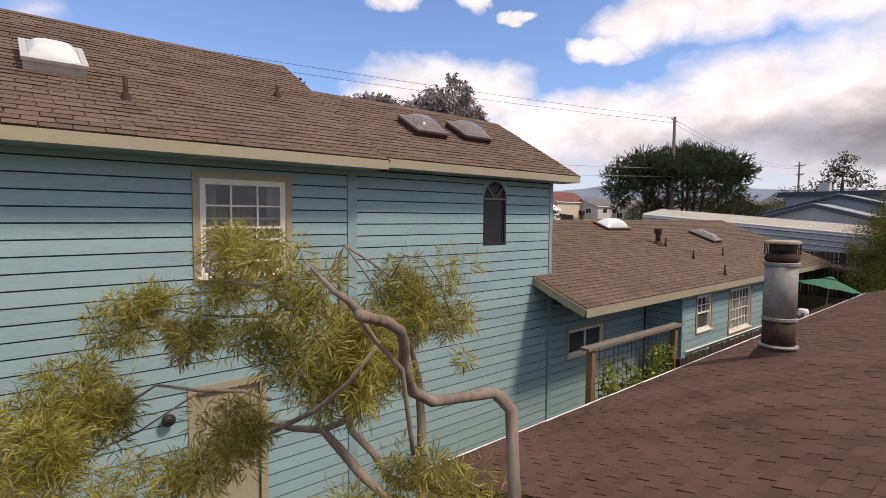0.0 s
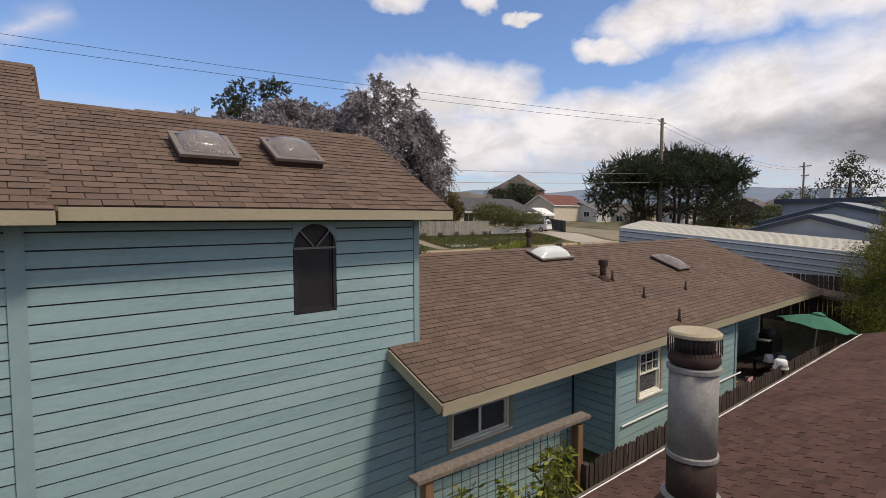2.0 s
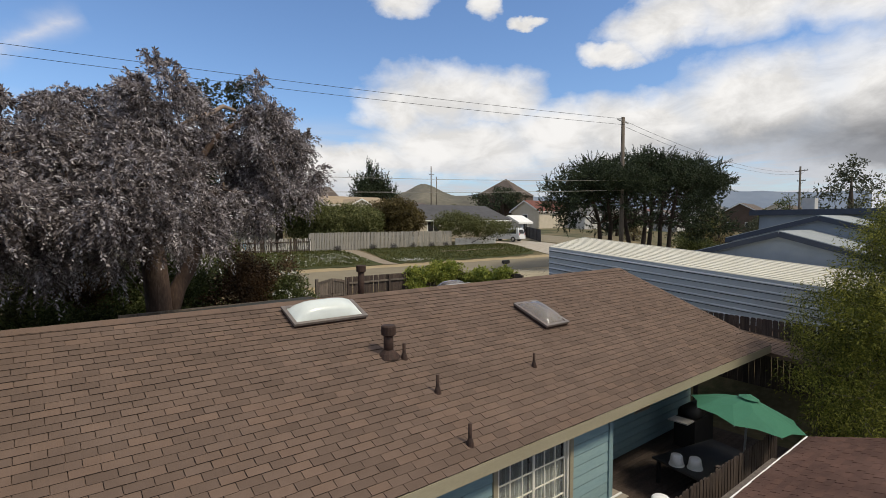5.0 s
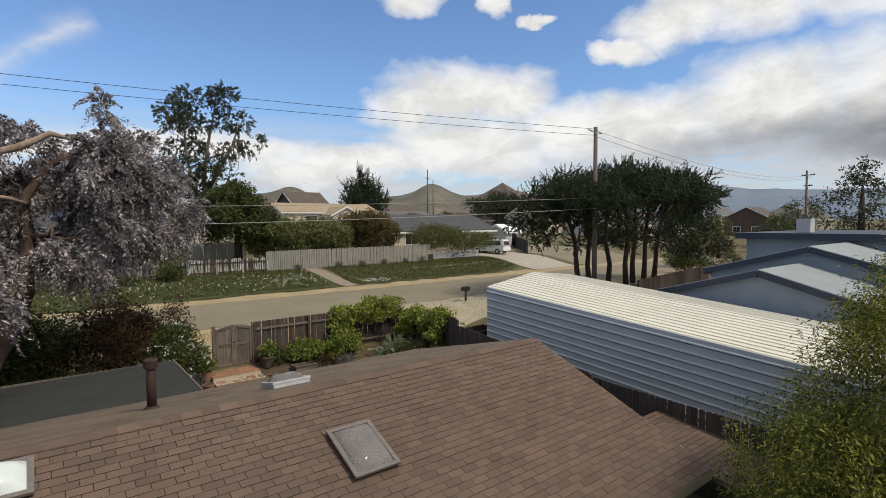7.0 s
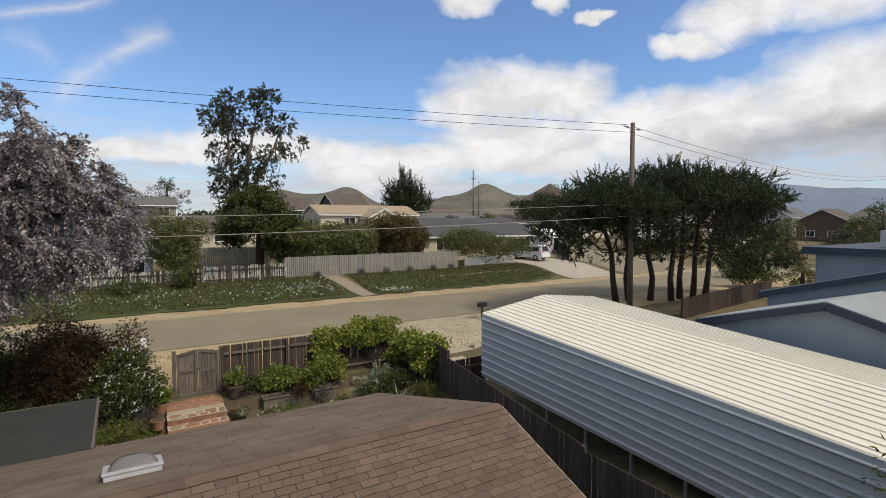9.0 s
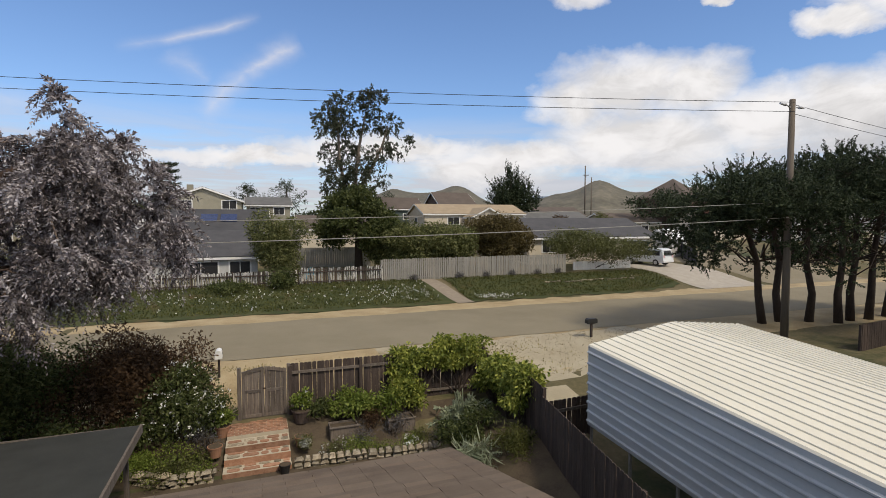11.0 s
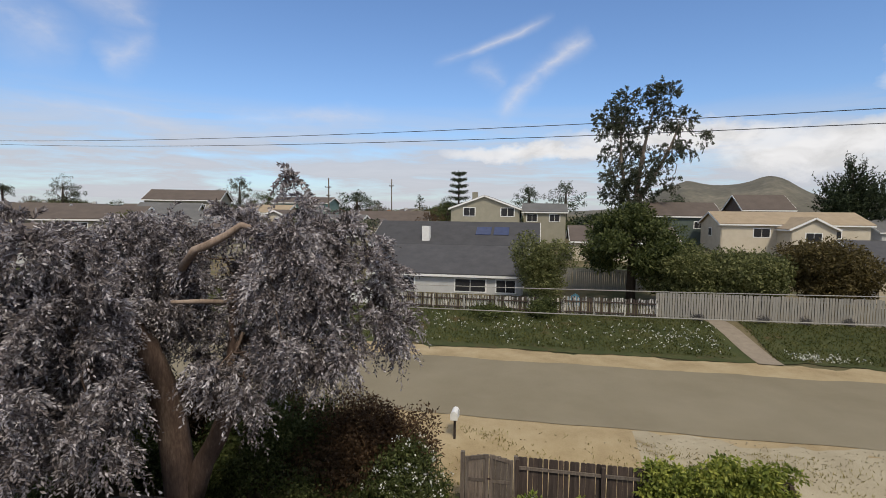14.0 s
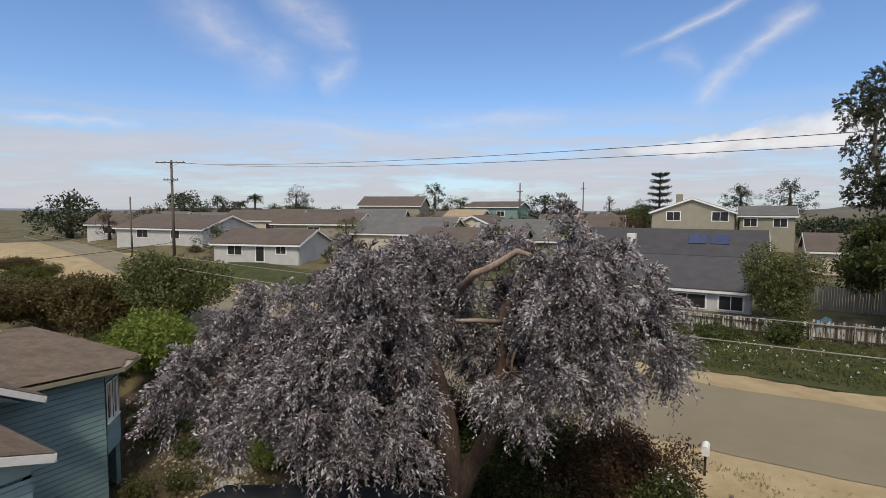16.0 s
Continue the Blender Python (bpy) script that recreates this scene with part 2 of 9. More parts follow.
# dark tone painted for the shade below the carport's side ribs
RIB_SHADE = material("rib_shade_paint", [(0.045, 0.055, 0.065), (0.08, 0.09, 0.10)], 2, 0.8, 0.1)
CABLE = material("pale_cable_sheath", [(0.26, 0.25, 0.225), (0.36, 0.345, 0.31)], 2, 0.6, 0)
BARK_PALE = material("pale_tan_bark", [(0.16, 0.115, 0.085), (0.27, 0.205, 0.16), (0.36, 0.29, 0.235)], 3, 0.9, 0.7, 20, stretch=(1, 1, 0.3))
SCREEN = material("dark_window_screen", [(0.014, 0.014, 0.016), (0.024, 0.024, 0.026)], 3, 0.35, 0.02, 60)
DOME_CLEAR = glassy("skylight_dome_acrylic", (0.80, 0.78, 0.76), 0.06, 0.88)
DOME_WHITE = material("white_acrylic_dome", [(0.55, 0.60, 0.58), (0.64, 0.69, 0.67)], 3, 0.25, 0.02, spec=0.5)
BRONZE = material("bronze_aluminium_frame", [(0.16, 0.14, 0.125), (0.24, 0.21, 0.19)], 8, 0.45, 0.1, metal=0.4)
ALU = material("aluminium_frame", [(0.45, 0.45, 0.45), (0.6, 0.6, 0.6)], 8, 0.4, 0.1, metal=0.4)
WOOD_GREY = material("weathered_grey_wood", [(0.075, 0.06, 0.05), (0.13, 0.108, 0.09), (0.19, 0.165, 0.14)], 3, 0.85, 0.4, 30, pieces=0.25, stretch=(6, 6, 0.6))
WOOD_DARK = material("dark_fence_wood", [(0.035, 0.026, 0.022), (0.06, 0.045, 0.038), (0.09, 0.07, 0.06)], 3, 0.85, 0.4, 30, pieces=0.25, stretch=(6, 6, 0.6))
WOOD_TAN = material("cedar_post_wood", [(0.16, 0.09, 0.045), (0.25, 0.15, 0.08)], 4, 0.8, 0.4, 40, pieces=0.15, stretch=(6, 6, 0.6))
WHITEWASH = material("flaking_whitewashed_wood", [(0.40, 0.39, 0.36), (0.62, 0.61, 0.58)], 3, 0.8, 0.3, 30, pieces=0.3, stretch=(5, 5, 0.7), grime=((0.03, 0.026, 0.022), 2.2, 0.445))
PALE_FENCE = material("pale_grey_painted_wood", [(0.22, 0.21, 0.185), (0.32, 0.31, 0.28)], 3, 0.8, 0.2, 30, pieces=0.10, stretch=(5, 5, 0.5))
BARK = material("grey_brown_bark", [(0.10, 0.078, 0.06), (0.185, 0.15, 0.12), (0.28, 0.235, 0.19)], 3, 0.9, 0.7, 25, stretch=(1, 1, 0.3))
BARK_RED = material("reddish_brown_bark", [(0.04, 0.026, 0.02), (0.085, 0.056, 0.043), (0.19, 0.14, 0.105)], 2, 0.9, 0.8, 18, stretch=(1, 1, 0.25))
BARK_DARK = material("dark_bark", [(0.035, 0.026, 0.02), (0.075, 0.057, 0.045)], 3, 0.9, 0.6, 20, stretch=(1, 1, 0.3))
POLE_WOOD = material("utility_pole_wood", [(0.09, 0.075, 0.06), (0.15, 0.125, 0.10)], 3, 0.85, 0.3, 30, stretch=(4, 4, 0.3))
ROOF_WHITE = material("white_painted_steel", [(0.64, 0.61, 0.51), (0.72, 0.69, 0.585)], 0.8, 0.45, 0.05, 14, grime=((0.45, 0.44, 0.38), 6, 0.68))
STEEL_BLUE = material("pale_blue_steel_siding", [(0.40, 0.43, 0.445), (0.47, 0.50, 0.515)], 0.7, 0.45, 0.05, 14, grime=((0.2, 0.22, 0.24), 5, 0.68))
ASPHALT = material("worn_sandy_asphalt", [(0.175, 0.150, 0.100), (0.205, 0.178, 0.122), (0.23, 0.20, 0.14)], 0.35, 0.93, 0.25, 60)
DIRT = material("sandy_dirt", [(0.24, 0.18, 0.10), (0.33, 0.26, 0.15), (0.40, 0.33, 0.21)], 0.7, 0.95, 0.4, 25)
GRAVEL = material("pale_gravel", [(0.27, 0.232, 0.16), (0.33, 0.29, 0.205), (0.40, 0.355, 0.26)], 0.6, 0.95, 0.8, 45, grime=((0.20, 0.155, 0.09), 0.5, 0.62))
LAWN = material("iceplant_lawn", [(0.025, 0.034, 0.010), (0.045, 0.055, 0.017), (0.075, 0.075, 0.03)], 0.8, 0.95, 0.9, 18, grime=((0.085, 0.06, 0.028), 0.5, 0.56))
SOIL = material("garden_soil", [(0.045, 0.033, 0.022), (0.08, 0.06, 0.04), (0.10, 0.085, 0.05)], 1.2, 0.95, 0.8, 20)
FIELD = material("dry_grass_ground", [(0.07, 0.066, 0.03), (0.12, 0.10, 0.052), (0.19, 0.15, 0.088)], 0.12, 0.95, 0.3, 6, grime=((0.045, 0.055, 0.02), 0.2, 0.5))
PATH_TAN = material("tan_brick_path", [(0.20, 0.165, 0.125), (0.27, 0.23, 0.18)], 3, 0.9, 0.3, 30)
MORTAR = material("pale_mortar", [(0.36, 0.31, 0.23), (0.46, 0.41, 0.32)], 5, 0.9, 0.3)
CONCRETE = material("concrete", [(0.3, 0.27, 0.225), (0.40, 0.365, 0.31)], 1.5, 0.9, 0.2, 40)
STONE = material("cream_field_stone", [(0.12, 0.10, 0.07), (0.24, 0.205, 0.15), (0.42, 0.375, 0.29)], 5, 0.85, 0.5, 22, pieces=0.4)
BRICK = material("red_brick", [(0.2, 0.1, 0.062), (0.29, 0.16, 0.10), (0.36, 0.22, 0.15)], 5, 0.85, 0.3, 40, pieces=0.25)
TERRACOTTA = material("terracotta_clay", [(0.25, 0.13, 0.08), (0.33, 0.18, 0.11)], 4, 0.8, 0.2)
HILL = material("hazy_hillside", [(0.075, 0.072, 0.058), (0.115, 0.108, 0.085), (0.175, 0.16, 0.125)], 0.012, 1.0, 0, 0.07)
# blue distance haze is put into the far land's colour
HILL_FAR = material("far_haze_blue", [(0.15, 0.19, 0.25), (0.18, 0.22, 0.28)], 0.005, 1.0, 0, 0.02)

# ---- helpers of this scene ----


class Geo:
    """Gathers vertices and faces of one mesh."""

    def __init__(self):
        self.v, self.f = [], []

    def add(self, verts, faces, m=None):
        n = len(self.v)
        self.v += [tuple(m @ Vector(p)) if m else tuple(p) for p in verts]
        self.f += [tuple(n + i for i in f) for f in faces]
        return self

    def box(self, x0, y0, z0, x1, y1, z1, m=None):
        p = [(x, y, z) for z in (z0, z1) for y in (y0, y1) for x in (x0, x1)]
        return self.add(p, [(0, 2, 3, 1), (4, 5, 7, 6), (0, 1, 5, 4), (2, 6, 7, 3), (0, 4, 6, 2), (1, 3, 7, 5)], m)

    def bar(self, a, b, w, h, up=(0, 0, 1)):
        """A squared bar from a to b, w wide and h high."""
        a, b = Vector(a), Vector(b)
        d = (b - a).normalized()
        s = d.cross(Vector(up)).normalized() * w / 2
        u = s.cross(d).normalized() * h / 2
        p = [q + i * s + j * u for q in (a, b) for i, j in ((-1, -1), (1, -1), (1, 1), (-1, 1))]
        return self.add(p, [(0, 1, 2, 3), (7, 6, 5, 4), (0, 4, 5, 1), (1, 5, 6, 2), (2, 6, 7, 3), (3, 7, 4, 0)])

    def tube(self, points, radii, n=8, caps=True):
        points = [Vector([float(c) for c in p]) for p in points]
        base, side = len(self.v), None
        for i, p in enumerate(points):
            d = (points[min(i + 1, len(points) - 1)] - points[max(i - 1, 0)]).normalized()
            ref = side if side is not None else (Vector((1, 0, 0)) if abs(d.x) < 0.8 else Vector((0, 1, 0)))
            u = (ref - d * ref.dot(d)).normalized()
            w = d.cross(u)
            side = u
            for k in range(n):
                a = 2 * math.pi * k / n
                self.v.append(tuple(p + float(radii[i]) * (math.cos(a) * u + math.sin(a) * w)))
        for i in range(len(points) - 1):
            for k in range(n):
                a, b = base + i * n + k, base + i * n + (k + 1) % n
                self.f.append((a, b, b + n, a + n))
        if caps:
            self.f.append(tuple(base + k for k in reversed(range(n))))
            self.f.append(tuple(base + (len(points) - 1) * n + k for k in range(n)))
        return self

    def prism(self, poly, a, b):
        """The polygon's points, once moved by a and once by b, with sides."""
        n = len(poly)
        p = [Vector(q) + Vector(a) for q in poly] + [Vector(q) + Vector(b) for q in poly]
        return self.add(p, [tuple(reversed(range(n))), tuple(range(n, 2 * n))] + [(i, (i + 1) % n, n + (i + 1) % n, n + i) for i in range(n)])

    def mesh(self, name, mat=None, smooth=False):
        me = bpy.data.meshes.new(name)
        me.from_pydata(self.v, [], self.f)
        bm = bmesh.new()
        bm.from_mesh(me)
        bmesh.ops.recalc_face_normals(bm, faces=bm.faces)
        bm.to_mesh(me)
        bm.free()
        if mat:
            me.materials.append(mat)
        if smooth:
            me.polygons.foreach_set("use_smooth", [True] * len(me.polygons))
        return me


def thing(name, label, category, group="", kind="", at=(0, 0, 0), turn=0):
    ob = new(name)
    ob.empty_display_size = 0.2
    ob.matrix_world = pose(*at, 0, 0, turn)
    return tagged(ob, label, category, group, kind)


def solid(name, geo, mat, label, category, group="", kind="", smooth=False):
    return tagged(new(name, geo.mesh(name, mat, smooth)), label, category, group, kind)


def part(name, geo, mat, parent, label="", smooth=False, kind=""):
    """One mesh object under a thing or a part, in world places unless the thing stands elsewhere."""
    ob = new(name, geo if isinstance(geo, bpy.types.Mesh) else geo.mesh(name, mat, smooth))
    ob.parent = parent
    return tagged(ob, label, kind=kind)


def quads(name, corners, mat):
    """A mesh of separate quads from an array (n, 4, 3)."""
    n = len(corners)
    me = bpy.data.meshes.new(name)
    me.vertices.add(4 * n)
    me.vertices.foreach_set("co", corners.reshape(-1).astype(np.float32))
    me.loops.add(4 * n)
    me.loops.foreach_set("vertex_index", np.arange(4 * n, dtype=np.int32))
    me.polygons.add(n)
    me.polygons.foreach_set("loop_start", np.arange(0, 4 * n, 4, dtype=np.int32))
    me.materials.append(mat)
    me.update(calc_edges=True)
    return me


def unit(a):
    return a / np.maximum(np.linalg.norm(a, axis=-1, keepdims=True), 1e-6)


def leaves(rng, centres, radius, per, length, width, droop=0.0, squash=1.0, spread=1.0):
    """Diamond leaves round each centre, pointing outwards and down by droop."""
    c = np.repeat(np.asarray(centres, float), per, axis=0)
    r = np.repeat(np.broadcast_to(np.asarray(radius, float), (len(centres),)), per)
    d = unit(rng.normal(size=c.shape))
    off = d * (r * rng.random(len(c)) ** 0.5)[:, None]
    off[:, 2] *= squash
    way = unit(d * spread + rng.normal(size=c.shape) * 0.5 + np.array([0, 0, -droop]))
    side = unit(np.cross(way, rng.normal(size=c.shape)))
    L = (length * rng.uniform(0.6, 1.3, len(c)))[:, None]
    W = (width * rng.uniform(0.7, 1.2, len(c)))[:, None]
    p = c + off
    return np.stack([p, p + way * L * 0.45 + side * W / 2, p + way * L, p + way * L * 0.45 - side * W / 2], axis=1)


def sprays(rng, starts, ways, length, per, leaf_l, leaf_w, droop):
    """Feathered sprays: leaves set on both sides of a shoot that curves down by droop."""
    n = len(starts)
    L = np.repeat(length * rng.uniform(0.6, 1.35, n), per)[:, None]
    o, w = np.repeat(starts, per, axis=0), np.repeat(ways, per, axis=0)
    s = np.tile(np.linspace(0.1, 1.0, per), n)[:, None]
    down = np.array([[0.0, 0.0, -1.0]]) * (droop * np.repeat(rng.uniform(0.6, 1.4, n), per))[:, None]
    p = o + w * L * s + down * L * s * s
    along = unit(w + 2 * down * s)
    side = unit(np.cross(along, rng.normal(size=p.shape)))
    way = unit(along * 0.75 + side * 0.75 + rng.normal(size=p.shape) * 0.18)
    flat = unit(np.cross(way, along + rng.normal(size=p.shape) * 0.5))
    l = leaf_l * rng.uniform(0.7, 1.25, (n * per, 1)) * (1.1 - 0.45 * s)
    h = leaf_w * rng.uniform(0.8, 1.2, (n * per, 1)) / 2
    return np.stack([p, p + way * l * 0.5 + flat * h, p + way * l, p + way * l * 0.5 - flat * h], axis=1)


def blob_points(rng, blobs, n, shell):
    vol = np.array([b[3] * b[4] * b[5] for b in blobs]) ** 0.72
    b = np.array(blobs)[rng.choice(len(blobs), n, p=vol / vol.sum())]
    d = unit(rng.normal(size=(n, 3)))
    r = shell + (1 - shell) * rng.random(n) ** 0.6
    return b[:, :3] + d * r[:, None] * b[:, 3:], d


def in_blobs(rng, blobs, n, shell=0.45):
    """Places in a union of ellipsoids, thicker towards their outsides."""
    vol = np.array([b[3] * b[4] * b[5] for b in blobs]) ** 0.8
    pick = rng.choice(len(blobs), n, p=vol / vol.sum())
    b = np.array(blobs)[pick]
    d = unit(rng.normal(size=(n, 3)))
    r = shell + (1 - shell) * rng.random(n) ** 0.6
    return b[:, :3] + d * r[:, None] * b[:, 3:]


def crooked(rng, a, b, wobble, n=6, sag=0.0):
    a, b = np.asarray(a, float), np.asarray(b, float)
    t = np.linspace(0, 1, n)[:, None]
    p = a + (b - a) * t
    amp = np.sin(np.pi * t) * wobble * np.linalg.norm(b - a)
    p = p + amp * rng.normal(size=(n, 3)) * 0.5
    p[:, 2] += (np.sin(np.pi * t) * sag)[:, 0]
    return p


def tree(name, label, seed, trunk, blobs, clumps, clump_r, per, length, width, leaf, bark, limbs=14, twigs=60,
         droop=0.3, squash=0.8, shell=0.45, category="tree", group="", limb_r=0.45, trunks=(), spread=1.0, spray=None, bare=(), rise=0.0, bare_bark=None):
    """trunk: rows of (x, y, z, radius) from the ground up."""
    rng = np.random.default_rng(seed)
    top = thing(name, label, category, group)
    top.location = trunk[0][:3]
    base = np.array(trunk[0][:3])

    def own(p):
        return [tuple(np.asarray(q, float) - base) for q in p]

    for row in (trunk, *trunks):
        part("trunk", Geo().tube(own([r[:3] for r in row]), [r[3] for r in row], 10), bark, top, smooth=True)
    for row in bare:
        part("limb", Geo().tube(own([r[:3] for r in row]), [r[3] for r in row], 8), bare_bark or bark, top, "bare pale crooked limb", smooth=True)
    cen, out = blob_points(rng, blobs, clumps, shell)
    g = Geo()
    forks = [r for row in (trunk, *trunks) for r in row[len(row) // 2:]]
    nodes = []
    for b in blobs[:limbs]:
        f = forks[rng.integers(len(forks))]
        if len(trunks) or rng.random() < 0.7:
            f = min(forks, key=lambda r: (r[0] - b[0]) ** 2 + (r[1] - b[1]) ** 2 + 0.5 * (r[2] - b[2]) ** 2)
        p = crooked(rng, f[:3], b[:3], 0.16, 8)
        r = np.linspace(f[3] * limb_r, f[3] * 0.10, 8)
        part("limb", Geo().tube(own(p), r, 7), bark, top, smooth=True)
        nodes += [(q, s) for q, s in zip(p[2:], r[2:])]
    for c in cen[rng.permutation(len(cen))[:twigs]]:
        if not nodes:
            break
        q, s = min(nodes, key=lambda k: np.linalg.norm(k[0] - c))
        g.tube(own(crooked(rng, q, c, 0.12, 5)), np.linspace(min(s * 0.7, 0.06), 0.008, 5), 5)
    part("branchwork", g, bark, top, smooth=True, kind="stuff")
    rad = clump_r * rng.uniform(0.6, 1.3, len(cen))
    if spray:
        each, long = spray
        a = np.repeat(cen - base, each, axis=0)
        w = unit(np.repeat(out, each, axis=0) * 0.75 + rng.normal(size=a.shape) * 0.55 + np.array([0, 0, rise]))
        a = a + rng.normal(size=a.shape) * clump_r * 0.45
        blades = sprays(rng, a, w, long, per, length, width, droop)
    else:
        blades = leaves(rng, cen - base, rad, per, length, width, droop, squash, spread)
    part("crown", quads("crown", blades, leaf), None, top, kind="stuff")
    return top


def bush(name, label, seed, at, blobs, clumps, clump_r, per, length, width, leaf, droop=0.0, flowers=None, category="bush", group="", stems=6):
    """A bush: stems and a crown of clumps; blobs are given from its foot."""
    rng = np.random.default_rng(seed)
    top = thing(name, label, category, group, at=at)
    cen = in_blobs(rng, blobs, clumps, 0.35)
    g = Geo()
    for c in cen[:stems]:
        g.tube(crooked(rng, (rng.uniform(-0.08, 0.08), rng.uniform(-0.08, 0.08), -0.05), c, 0.1, 5), np.linspace(0.03, 0.008, 5), 5)
    part("branchwork", g, BARK_DARK, top, kind="stuff")
    part("crown", quads("crown", leaves(rng, cen, clump_r * rng.uniform(0.7, 1.3, len(cen)), per, length, width, droop, 0.85), leaf), None, top, kind="stuff")
    if flowers:
        n, mat, size = flowers
        pick = in_blobs(rng, [(b[0], b[1], b[2], b[3] * 1.05, b[4] * 1.05, b[5] * 1.05) for b in blobs], n, 0.93)
        part("blossoms", quads("blossoms", leaves(rng, pick, size * 0.5, 5, size, size * 0.8), mat), None, top, kind="stuff")
    return top


def step(v, a, b):
    k = np.clip((v - a) / (b - a), 0, 1)
    return k * k * (3 - 2 * k)


def bend(x):
    """How far the street swings north on its way west."""
    return 0.2 * np.clip(-18 - np.asarray(x, float), 0, 70)


def height(x, y):
    """The lie of the land."""
    x, y = np.asarray(x, float), np.asarray(y, float)
    y = y - bend(x) * step(y, 24, 30)
    z = -0.25 + 0.65 * step(y, 15.5, 20.0) + 0.70 * step(y, 20.4, 23.0) + 0.62 * step(y, 23.2, 28.0)
    z = z + 0.98 * step(y, 38.3, 45.5) + np.clip(y - 46, 0, 64) * 0.05
    west = np.clip(12 - x, 0, 60) * 0.05 * step(y, 22, 31) + np.clip(12 - x, 0, 30) * 0.03 * (1 - step(y, 22, 31)) * step(y, 14, 20)
    east = 1.35 * step(x, 26.2, 28.6) * (1 - step(y, 17, 23)) * step(y, -40, -10)
    yard = step(x, 33, 40) * (1 - step(y, 26, 29)) * step(y, -5, 8)
    side = 0.86 * (1 - step(x, 11.6, 12.6)) * (1 - step(y, 7.2, 8.6))
    return (z + west * (1 - step(y, 55, 120) * 0.6) + east) * (1 - yard) + 1.95 * yard - side


def draped(name, mat, xs, ys, lift, label, category, edge=None):
    """A sheet laid over the land; edge(x, y) may shift its grid points."""
    g = Geo()
    for i, x in enumerate(xs):
        for j, y in enumerate(ys):
            px, py = edge(x, y, j, len(ys)) if edge else (x, y)
            g.v.append((px, py, float(height(px, py)) + lift))
    m = len(ys)
    g.f = [(i * m + j, (i + 1) * m + j, (i + 1) * m + j + 1, i * m + j + 1) for i in range(len(xs) - 1) for j in range(m - 1)]
    return solid(name, g, mat, label, category, kind="structure", smooth=True)


